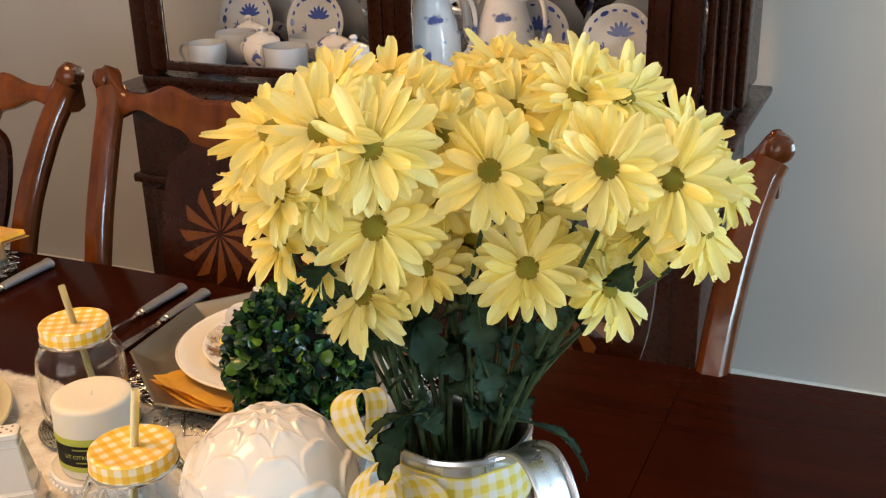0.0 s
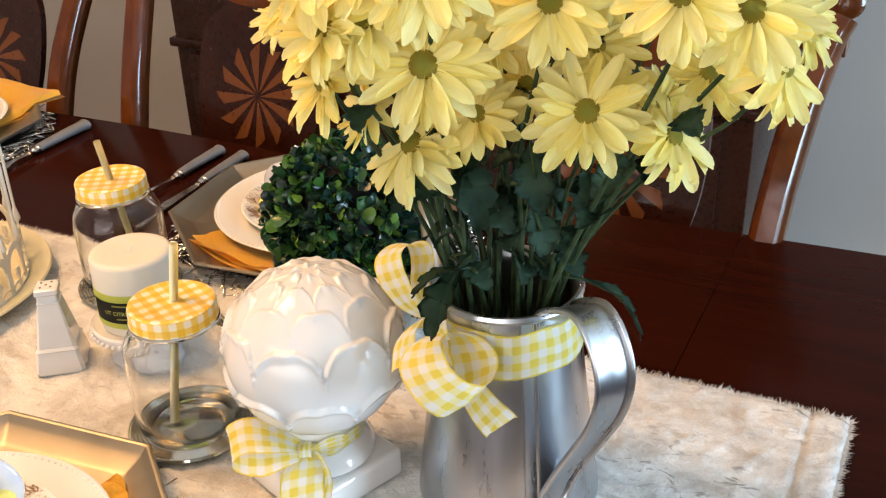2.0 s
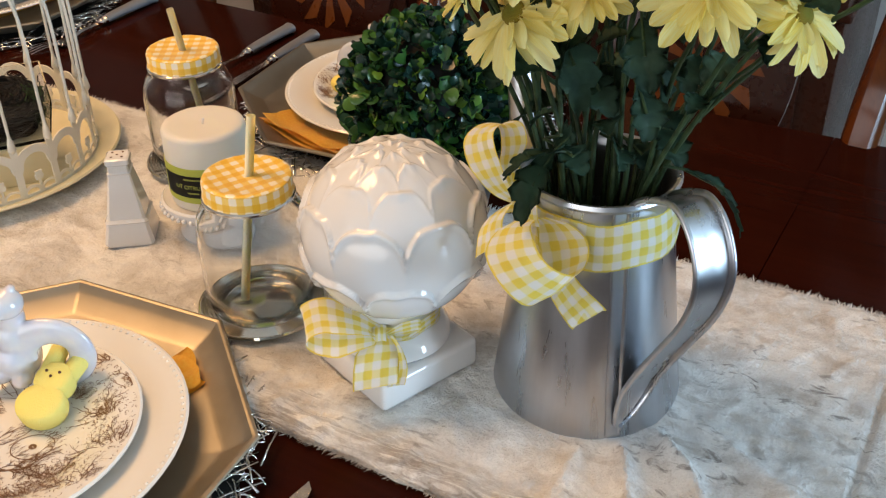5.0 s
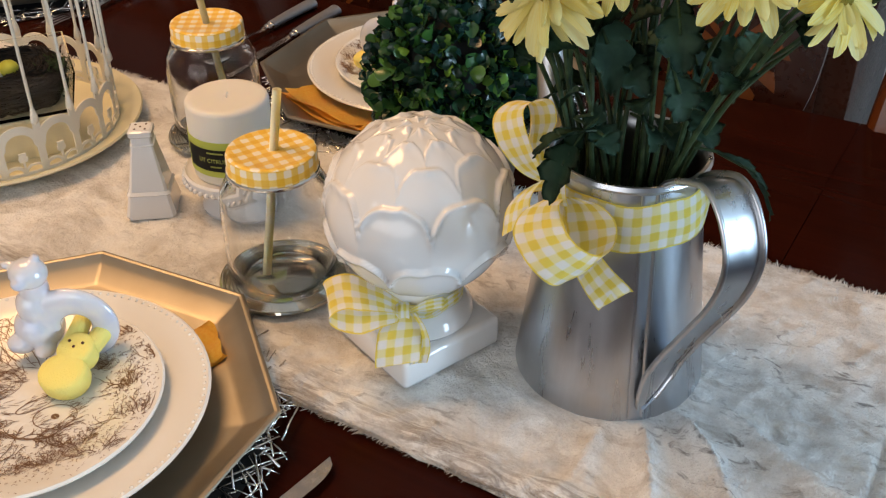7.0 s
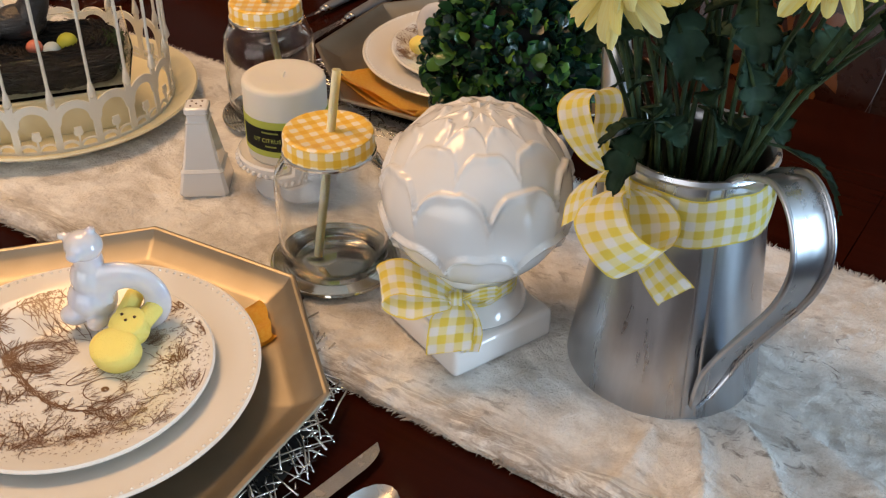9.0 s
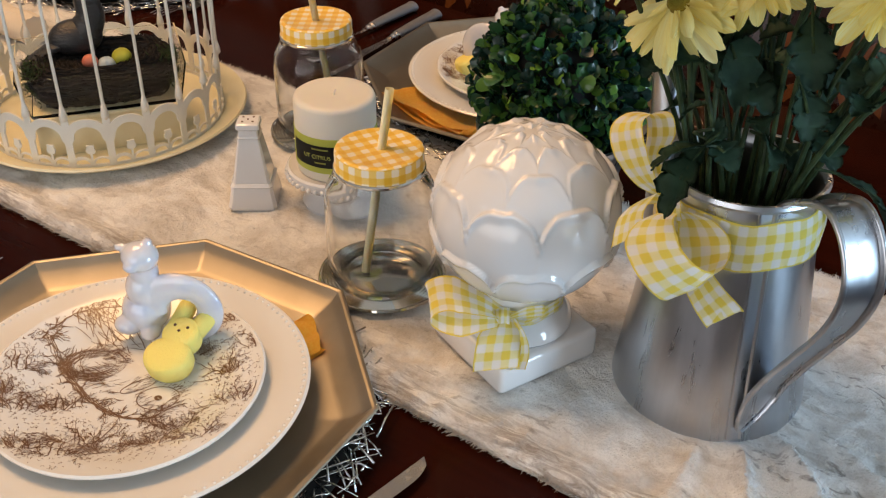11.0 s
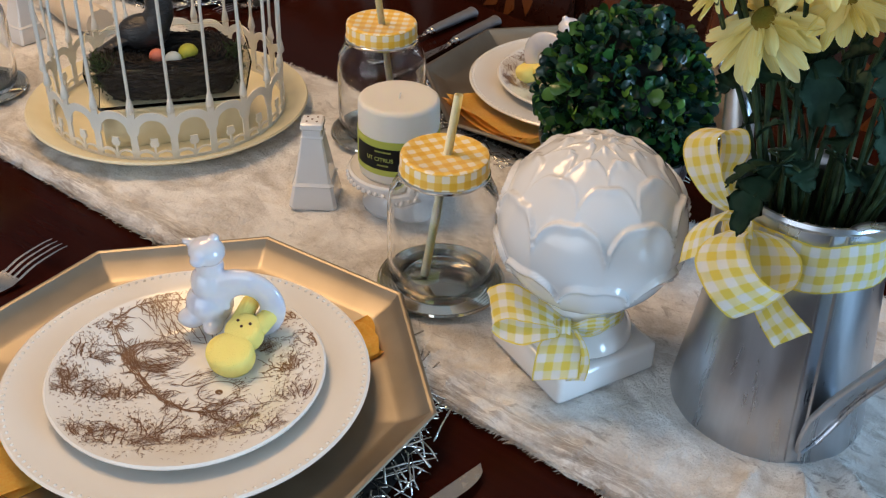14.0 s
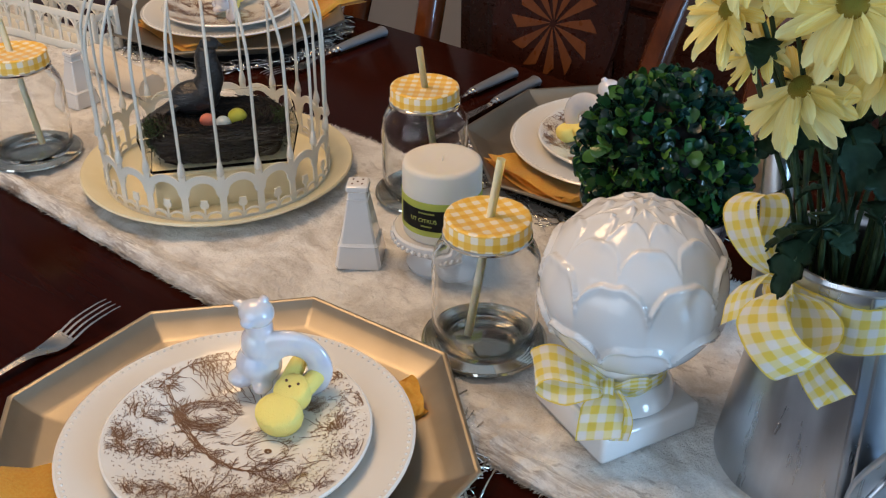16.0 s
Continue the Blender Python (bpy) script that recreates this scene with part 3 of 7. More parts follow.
def runner():
    bm = bmesh.new()
    u0, u1, v0, v1 = RUN
    nu, nv = 640, 110
    rows = []
    for i in range(nu + 1):
        u = u0 + (u1 - u0) * i / nu
        row = []
        for j in range(nv + 1):
            v = v0 + (v1 - v0) * j / nv
            side = min(j, nv - j) / nv * (v1 - v0)
            end = (u1 - u) if i > nu // 2 else 1.0
            fall = min(1.0, math.sqrt(max(0.0, min(side, end)) / 0.008))
            ragged = 0.003 * noise.noise((u * 60, v * 60, 5)) if min(side, end) < 0.004 else 0.0
            h = 0.002 + (runner_height(u, v) - 0.002) * fall
            dv = ragged + (0.004 * noise.noise((u * 7, 0, j / nv * 3)) if side < 0.02 else 0)
            row.append(bm.verts.new((u + (ragged if end < 0.004 else 0), v + dv, TZ + h)))
        rows.append(row)
    for a, b in zip(rows, rows[1:]):
        for k in range(nv):
            bm.faces.new((a[k], b[k], b[k + 1], a[k + 1]))
    low = [[bm.verts.new((u, v, TZ + 0.0006)) for v in (v0 + 0.003, v1 - 0.003)] for u in (u0, u1 - 0.003)]
    r = thing("table_runner", turned(0, 0, 0), "white faux fur table runner flecked with grey and tan", "runner")
    bm.faces.new((low[0][0], low[0][1], low[1][1], low[1][0]))
    part("fur_sheet", bm, FUR, r, sharp=0)
    # short tufts along the edges and over the nearest stretch
    rng = random.Random(4)
    verts, faces = [], []

    def tuft(u, v, lean_u, lean_v, size):
        z = TZ + (0.003 if lean_u or lean_v else runner_height(u, v) - 0.001)
        a = rng.uniform(0, math.pi)
        du, dv = math.cos(a) * size * 0.16, math.sin(a) * size * 0.16
        k = len(verts)
        tip = (u + (lean_u + rng.uniform(-0.6, 0.6)) * size, v + (lean_v + rng.uniform(-0.6, 0.6)) * size, z + size * rng.uniform(0.2, 0.7))
        verts.extend([(u - du, v - dv, z), (u + du, v + dv, z), tip])
        faces.append((k, k + 1, k + 2))

    for _ in range(9000):
        u = rng.uniform(-1.5, u1)
        for v, lean in ((v0 + rng.uniform(0, 0.006), -0.8), (v1 - rng.uniform(0, 0.006), 0.8)):
            tuft(u, v, 0, lean, rng.uniform(0.003, 0.007))
    for _ in range(2600):
        tuft(u1 - rng.uniform(0, 0.006), rng.uniform(v0, v1), 0.8, 0, rng.uniform(0.003, 0.007))
    for _ in range(70000):
        tuft(rng.uniform(-1.1, u1 - 0.004), rng.uniform(v0 + 0.004, v1 - 0.004), 0, 0, rng.uniform(0.002, 0.0045))
    me = bpy.data.meshes.new("fur")
    me.from_pydata(verts, [], faces)
    me.materials.append(FUR)
    pile = new("fur", me)
    pile.parent = r
    tagged(pile, "short standing fur pile", kind="stuff")


runner()
RZ = TZ + 0.009  # the runner's upper face


# ---- the jug of daisies ----
JUG = Vector((-0.002, 0.874, RZ - 0.002))
JUG_H, JUG_R0, JUG_R1 = 0.187, 0.0715, 0.0535


def jug():
    j = thing("metal_jug", pose(*JUG, 0, 0, 0), "galvanised metal watering jug with a strap handle, holding daisies", "jug")
    h = JUG_H
    out = [(0.0, 0.003), (0.070, 0.003), (JUG_R0 - 0.001, 0.0), (JUG_R0, 0.004)]
    out += [(JUG_R0 + (JUG_R1 - 0.003 - JUG_R0) * (k / 10) ** 0.92, 0.006 + (h - 0.012) * k / 10) for k in range(1, 11)]
    out += [(JUG_R1 - 0.0025, h - 0.006), (JUG_R1 + 0.0010, h - 0.0045), (JUG_R1 + 0.0022, h - 0.002), (JUG_R1 + 0.0010, h + 0.0008), (JUG_R1 - 0.0015, h + 0.0006), (JUG_R1 - 0.0045, h - 0.003), (JUG_R1 - 0.006, h - 0.012), (JUG_R1 - 0.004, h - 0.03), (JUG_R0 - 0.004, 0.01), (0, 0.006)]
    part("body", lathe(out, 96), ZINC, j)
    # lapped seam down the side: a step on one hand, a flat fall on the other, and a bead
    a = radians(-72)
    across = Vector((-math.sin(a), math.cos(a), 0))
    radial = Vector((math.cos(a), math.sin(a), 0))
    bm = bmesh.new()
    rows = []
    for k in range(13):
        q = k / 12
        r, z = JUG_R0 + (JUG_R1 - 0.003 - JUG_R0) * q ** 0.92, 0.006 + (h - 0.012) * q
        rows.append([bm.verts.new(radial * (math.sqrt(r * r - s * s) + y) + across * s + Vector((0, 0, z))) for s, y in ((-0.0085, -0.0004), (-0.0080, 0.0017), (-0.0068, 0.0018), (0.0010, 0.0002), (0.0022, 0.0016), (0.0034, 0.0017), (0.0046, -0.0004))])
    for p, q in zip(rows, rows[1:]):
        for k in range(6):
            bm.faces.new((p[k], p[k + 1], q[k + 1], q[k]))
    part("seam", bm, ZINC, j, sharp=20)
    # strap handle with rolled rims
    pts = [(-52, 0.047, 0.170), (-52, 0.050, 0.181), (-53, 0.058, 0.191), (-54, 0.072, 0.200), (-54, 0.088, 0.2055), (-54, 0.101, 0.200), (-54, 0.111, 0.187), (-54, 0.117, 0.170), (-54, 0.116, 0.150), (-54, 0.108, 0.126), (-55, 0.0935, 0.098), (-58, 0.079, 0.068), (-62, 0.0715, 0.045), (-66, 0.0715, 0.026), (-68, 0.0720, 0.014)]
    line = smooth_path([Vector((r * math.cos(radians(a)), r * math.sin(radians(a)), z)) for a, r, z in pts], 6)
    side = Vector((0.88, 0.47, 0.0))
    n = len(line)
    bm = bmesh.new()
    rows = []
    for i, p in enumerate(line):
        q = i / (n - 1)
        t = (line[min(i + 1, n - 1)] - line[max(i - 1, 0)]).normalized()
        across = (side - t * side.dot(t)).normalized()
        nrm = t.cross(across).normalized()
        w = 0.0142 - 0.0028 * max(0.0, (q - 0.5) / 0.5)
        w *= 1.0 if q < 0.86 else max(0.12, 1 - 0.80 * ((q - 0.86) / 0.14) ** 1.3)
        slit = 0.0042 * max(0.0, min(1.0, (q - 0.52) / 0.1))
        skew = across * (-0.006 * max(0.0, (q - 0.86) / 0.14))
        rows.append([bm.verts.new(p + skew + across * (w * x) + nrm * y) for x, y in ((-1.0, 0.0008), (-0.97, 0.0024), (-0.90, 0.0028), (-0.83, 0.0018), (-0.77, 0.0004), (0, -0.0002), (0.68, 0.0003), (0.71, -slit), (0.80, -slit), (0.83, 0.0018), (0.91, 0.0028), (0.97, 0.0024), (1.0, 0.0008), (0.97, -0.0014 - slit), (0, -0.0018), (-0.97, -0.0014))])
    for p, q in zip(rows, rows[1:]):
        for k in range(16):
            l = (k + 1) % 16
            bm.faces.new((p[k], p[l], q[l], q[k]))
    bm.faces.new(rows[0])
    bm.faces.new(rows[-1][::-1])
    grip = part("handle", bm, ZINC, j, "bright metal strap handle with rolled rims", sharp=50)
    for x in (-0.96, 0.96):
        wire = []
        for i, p in enumerate(line[:-5]):
            q = i / (n - 1)
            t = (line[i + 1] - line[max(i - 1, 0)]).normalized()
            across = (side - t * side.dot(t)).normalized()
            w = (0.0142 - 0.0028 * max(0.0, (q - 0.5) / 0.5)) * (1.0 if q < 0.86 else max(0.12, 1 - 0.80 * ((q - 0.86) / 0.14) ** 1.3))
            wire.append(p + across * (w * x) + t.cross(across).normalized() * 0.0016 + across * (-0.006 * max(0.0, (q - 0.86) / 0.14)))
        part("rolled_rim", sweep(wire, ring(0.0019, 10), up=(0.3, -0.5, 0.2)), ZINC, grip)
    # long spout on the far side
    a = radians(128)
    d = Vector((math.cos(a), math.sin(a), 0))
    line = smooth_path([d * r + Vector((0, 0, z)) for r, z in ((0.055, 0.05), (0.076, 0.085), (0.084, 0.14), (0.094, 0.20), (0.101, 0.236))], 6)
    part("spout", sweep(line, ring(0.012, 16), scale=lambda t: 1.35 - 0.55 * t, up=(0, 0, 1)), ZINC, j)
    return j


jug()


def rim_band(r0, r1, z0, z1, a0, a1, name, owner):
    """A ribbon laid round a tapering body."""
    n = 48
    pts, nrm = [], []
    for k in range(n + 1):
        a = radians(a0 + (a1 - a0) * k / n)
        wob = 0.0012 * math.sin(k * 0.9)
        r = (r0 + r1) / 2 + 0.0016
        pts.append(Vector((math.cos(a) * r, math.sin(a) * r, (z0 + z1) / 2 + wob + 0.003 * math.sin(a * 1.0))))
        nrm.append(Vector((math.cos(a) * (r1 - r0), math.sin(a) * (r1 - r0), z1 - z0)))
    return part(name, strip(pts, abs(z1 - z0), nrm, 0.0008, 0.0004), RIBBON, owner)


def view_frame(eye, target):
    """Right, up and towards-the-eye ways for something seen from eye."""
    c = (Vector(eye) - Vector(target)).normalized()
    r = Vector((0, 0, 1)).cross(c).normalized()
    return r, c.cross(r).normalized(), c


def bow_piece(name, owner, base, ways, path, widths, width, notch=0.0):
    """A stretch of ribbon given by right, up and forward offsets from the knot."""
    r, u, c = ways
    pts = smooth_path([base + r * a + u * b + c * d for a, b, d in path], 8)
    n = len(pts) - 1
    span = len(widths) - 1
    across = []
    for k in range(n + 1):
        q = k / n * span
        i = min(int(q), span - 1)
        a = Vector(widths[i]).lerp(Vector(widths[i + 1]), q - i)
        across.append((r * a.x + u * a.y + c * a.z).normalized())
    return part(name, strip(pts, width, across, 0.0005, 0.0004, notch), RIBBON, owner, sharp=70)


def gather(wide, share=0.25, least=0.35):
    """Ribbon that is pinched where it leaves the knot and where it comes back."""
    return lambda q: wide * (least + (1 - least) * min(1.0, q / share, (1 - q) / share))


def pinch(wide, share=0.4, least=0.4):
    return lambda q: wide * (least + (1 - least) * min(1.0, q / share))


def jug_ribbon():
    t = thing("gingham_ribbon", pose(*JUG, 0, 0, 0), "yellow and white gingham ribbon tied round the metal jug", "ribbon")
    z0, z1 = JUG_H - 0.044, JUG_H - 0.0095
    r = lambda z: JUG_R0 + (JUG_R1 - 0.003 - JUG_R0) * (z / JUG_H) ** 0.92 + 0.0012
    rim_band(r(z0), r(z1), z0, z1, -178, 170, "band", t)
    knot = Vector((-0.044, -0.052, 0.179))
    ways = view_frame((-0.039, 0.239, 1.300), JUG + knot)
    bow_piece("loop", t, knot, ways, [(-0.002, -0.002, 0), (-0.012, -0.010, 0.010), (-0.0125, -0.0246, 0.021), (-0.003, -0.0386, 0.025), (0.0095, -0.0475, 0.021), (0.0185, -0.0480, 0.008), (0.0228, -0.035, -0.001), (0.0213, -0.020, -0.003), (0.0147, -0.0074, -0.004), (0.0055, -0.002, -0.003)], [(0.95, 0.1, 0.2), (0.97, 0.2, 0.2), (0.97, 0.24, 0.2), (0.9, 0.43, 0.1), (0.78, 0.62, 0.0), (0.75, 0.62, 0.2), (0.85, 0.4, 0.3), (0.95, 0.15, 0.3), (0.95, 0.1, 0.3), (0.9, 0.0, 0.4)], gather(0.0335, 0.2))
    bow_piece("tail", t, knot, ways, [(0.014, -0.036, -0.006), (0.021, -0.046, -0.005), (0.028, -0.055, -0.002), (0.034, -0.061, 0.002), (0.040, -0.067, 0.003)], [(0.62, 0.78, 0.0), (0.70, 0.70, 0.0), (0.84, 0.54, 0.0)], pinch(0.0255, 0.9, 0.75), 0.006)
    bow_piece("loop", t, knot, ways, [(-0.006, 0.006, 0), (-0.021, 0.0150, 0.004), (-0.032, 0.031, 0.006), (-0.037, 0.048, 0.004), (-0.030, 0.057, 0), (-0.019, 0.058, -0.006), (-0.015, 0.046, -0.010), (-0.0168, 0.0294, -0.010), (-0.0103, 0.0109, -0.006)], [(0.75, 0.2, 0.6), (0.8, 0.25, 0.55), (0.8, 0.2, 0.55), (0.7, 0.0, 0.7), (0.7, 0.0, 0.7), (0.75, 0.1, 0.65), (0.75, 0.1, 0.65)], gather(0.025))
    bow_piece("tail", t, knot, ways, [(-0.006, 0.006, -0.004), (-0.018, 0.004, -0.006), (-0.0275, -0.008, -0.010), (-0.0285, -0.026, -0.008)], [(0.4, 0.7, 0.6), (0.5, 0.2, 0.85), (0.72, 0.40, 0.6)], pinch(0.027))
    bow_piece("knot", t, knot, ways, [(-0.004, 0.012, -0.003), (-0.004, 0.007, 0.003), (-0.003, -0.002, 0.004), (-0.001, -0.008, 0.0)], [(1, 0, 0), (1, 0, 0.1)], 0.013)


jug_ribbon()

# ---- the ceramic artichoke ----
ART = Vector((-0.1525, 0.880, RZ - 0.001))


def artichoke():
    t = thing("ceramic_artichoke", pose(*ART, 0, 0, 46), "glossy white ceramic artichoke finial on a square foot", "ornament")
    part("plinth", box(-0.047, -0.047, 0, 0.047, 0.047, 0.027, 0.005, segments=3), CERAMIC, t)
    neck = lathe([(0.0, 0.0275), (0.041, 0.0275), (0.044, 0.031), (0.043, 0.037), (0.038, 0.043), (0.033, 0.048), (0.032, 0.055), (0.036, 0.072), (0.0, 0.074)], 48)
    part("neck", neck, CERAMIC, t)
    c = Vector((0.0035, -0.0015, 0.1250))
    # scale-like petals overlapping upwards, cast in one with the globe
    rows = ((-11, -62, 8, -78, 0.0704, 0.0028), (28, -34, 8, -96.5, 0.0694, 0.0026), (52, 0, 8, -74, 0.0684, 0.0024), (70, 30, 8, -96.5, 0.0680, 0.0030), (83, 55, 6, -74, 0.0676, 0.0030))

    def radius(la, lo):
        best = 0.0662
        for top, low, count, first, R, lip in rows:
            x = ((lo - first + 180 / count) % (360 / count)) / (180 / count) - 1
            k = math.floor((lo - first + 180 / count) / (360 / count))
            arch = max(0.0, 1 - abs(x) ** 3.4) ** 0.5
            hi = low + (top - low) * (0.60 + 0.40 * arch) + 2.0 * noise.noise((x * 2.2, k * 3.1, top))
            gap = (hi - la) / 57.3 * R
            if la < low - 4 or gap < -0.0022:
                continue
            body = R - 0.0016 * (1 - x * x) + 0.0006 * math.cos(x * math.pi)
            rim = lip * math.exp(-(max(0.0, gap) / 0.0048) ** 2) * (1.0 if top < 40 else max(0.1, 1 - abs(x)) ** 0.8)
            fall = 1.0 if gap > 0 else (1 + gap / 0.0022)
            best = max(best, 0.0662 + (body + rim - 0.0662) * max(0.0, fall) ** 0.6)
        return best

    bm = bmesh.new()
    nu, nv = 288, 150
    rings = []
    for j in range(1, nv):
        la = -90 + 180 * j / nv
        cl, sl = math.cos(radians(la)), math.sin(radians(la))
        row = []
        for i in range(nu):
            lo = 360 * i / nu
            r = radius(la, lo)
            a = radians(lo - 46)
            row.append(bm.verts.new((c.x + 1.012 * r * cl * math.cos(a), c.y + 1.012 * r * cl * math.sin(a), c.z + 0.975 * r * sl)))
        rings.append(row)
    for a, b in zip(rings, rings[1:]):
        for i in range(nu):
            q = (i + 1) % nu
            bm.faces.new((a[i], a[q], b[q], b[i]))
    bm.faces.new(rings[0][::-1])
    bm.faces.new(rings[-1])
    part("globe", bm, CERAMIC, t, "globe of overlapping scalloped petals", sharp=0)


artichoke()


def artichoke_ribbon():
    t = thing("gingham_ribbon", pose(*ART, 0, 0, 0), "yellow and white gingham ribbon tied round the artichoke's neck", "ribbon")
    rim_band(0.0352, 0.0352, 0.050, 0.062, 0, 355, "band", t)
    knot = Vector((-0.001, -0.040, 0.0545))
    ways = view_frame((-0.045, 0.239, 1.300), ART + knot)
    bow_piece("loop", t, knot, ways, [(0, 0, 0.001), (-0.016, 0.001, 0.008), (-0.036, 0.001, 0.012), (-0.051, 0.004, 0.013), (-0.0575, 0.009, 0.012), (-0.054, 0.014, 0.010), (-0.042, 0.0165, 0.008), (-0.020, 0.011, 0.005), (0, 0.002, 0)], [(0, -0.78, 0.62), (0.0, -0.78, 0.62), (0.1, -0.74, 0.66), (0.2, -0.70, 0.68), (0.1, -0.74, 0.66), (0.05, -0.78, 0.62)], gather(0.037, 0.22, 0.30))
    bow_piece("loop", t, knot, ways, [(0, 0, 0), (0.014, 0.005, 0.002), (0.028, 0.007, -0.002), (0.014, 0.0, -0.004), (0, 0, -0.003)], [(0, 0.9, 0.4), (0, 0.9, 0.4)], gather(0.009))
    bow_piece("tail", t, knot, ways, [(-0.002, 0.0, 0.002), (-0.004, -0.010, 0.010), (-0.006, -0.024, 0.014), (-0.0070, -0.037, 0.014)], [(1, 0.0, 0.0), (1, 0.1, -0.2), (1, 0.14, 0.1)], pinch(0.034, 0.4, 0.55))
    bow_piece("tail", t, knot, ways, [(0.004, 0.0, 0.001), (0.009, -0.012, 0.007), (0.0105, -0.025, 0.008), (0.007, -0.037, 0.007)], [(0.6, 0.0, 0.8), (0.5, 0.1, 0.85), (0.6, 0.1, 0.8)], pinch(0.022, 0.5, 0.4))
    bow_piece("knot", t, knot, ways, [(-0.003, 0.008, 0.0), (-0.003, 0.003, 0.006), (-0.003, -0.004, 0.006), (-0.003, -0.008, 0.001)], [(1, 0.1, 0), (1, 0, 0)], 0.011)


artichoke_ribbon()


# ---- jars, candle, salt shakers ----
def straw_jar():
    t = thing("straw_jar", pose(0, 0, 0), "clear glass drinking jar with a yellow gingham lid and a straw", "jar", "lidded jars on the table")
    prof = [(0, 0.004), (0.030, 0.0035), (0.036, 0.0), (0.041, 0.003), (0.0455, 0.012), (0.0465, 0.03), (0.0465, 0.076), (0.0445, 0.090), (0.0385, 0.101), (0.0345, 0.106), (0.0345, 0.118)]
    prof += [(0.0315, 0.118), (0.0315, 0.102), (0.0345, 0.097), (0.0415, 0.088), (0.0435, 0.076), (0.0435, 0.03), (0.0425, 0.014), (0.038, 0.0075), (0, 0.0075)]
    part("glass_body", lathe(prof, 48), GLASS, t)
    lid = part("lid", lathe([(0.0, 0.1240), (0.0300, 0.1240), (0.0312, 0.1247), (0.0338, 0.1249), (0.0355, 0.1240), (0.0363, 0.1220), (0.0363, 0.1115), (0.0370, 0.1100), (0.0353, 0.1095), (0.0353, 0.1195), (0.0, 0.1210)], 64), LID, t, "yellow and white gingham printed metal lid")
    part("rim", lathe([(0.0366, 0.1094), (0.0377, 0.1084), (0.0377, 0.1068), (0.0366, 0.1058), (0.0352, 0.1068), (0.0352, 0.1094), (0.0366, 0.1094)], 56), SILVER, lid)
    return t


def straw(lean, foot):
    bm = sweep([Vector(foot).lerp(Vector(lean), k / 6) for k in range(7)], ring(0.0036, 14), caps=False, up=(0, 1, 0))
    bmesh.ops.solidify(bm, geom=bm.faces[:], thickness=0.0006)
    return bm


def ribbed_coaster():
    t = thing("glass_coaster", pose(0, 0, 0), "ribbed grey glass coaster under a straw jar", "coaster", "ribbed coasters")
    prof = [(0, 0.003), (0.026, 0.003)]
    for k in range(8):
        r, z = 0.030 + k * 0.0030, 0.0028 + 0.00045 * k
        prof += [(r, z), (r + 0.0006, z + 0.0012), (r + 0.0015, z + 0.0020), (r + 0.0024, z + 0.0012)]
    prof += [(0.0545, 0.0072), (0.0555, 0.0055), (0.048, 0.001), (0, 0.0)]
    part("dish", lathe(prof, 56), CRYSTAL, t)
    return t


proto_jar, proto_coaster = straw_jar(), ribbed_coaster()
JARS = ((-0.277, 0.938, (0.008, 0.006, 0.174), (-0.012, -0.010, 0.010), 40), (-0.413, 1.184, (-0.003, -0.008, 0.168), (0.012, 0.010, 0.010), 10), (-0.882, 1.136, (-0.01, 0.0, 0.160), (0.010, 0.004, 0.010), 70))
coasters = [proto_coaster] + [copy_thing(proto_coaster, Matrix()) for _ in JARS[1:]]
jars = [proto_jar] + [copy_thing(proto_jar, Matrix()) for _ in JARS[1:]]
for coaster, ob, (x, y, top, foot, turn) in zip(coasters, jars, JARS):
    coaster.matrix_world = pose(x, y, RZ, 0, 0, turn)
    ob.matrix_world = pose(x, y, RZ + 0.0045, 0, 0, turn)
    inv = Matrix.Rotation(radians(-turn), 3, "Z")
    part("straw", straw(inv @ Vector(top), inv @ Vector(foot)), STRAW, ob, "pale yellow plastic straw")


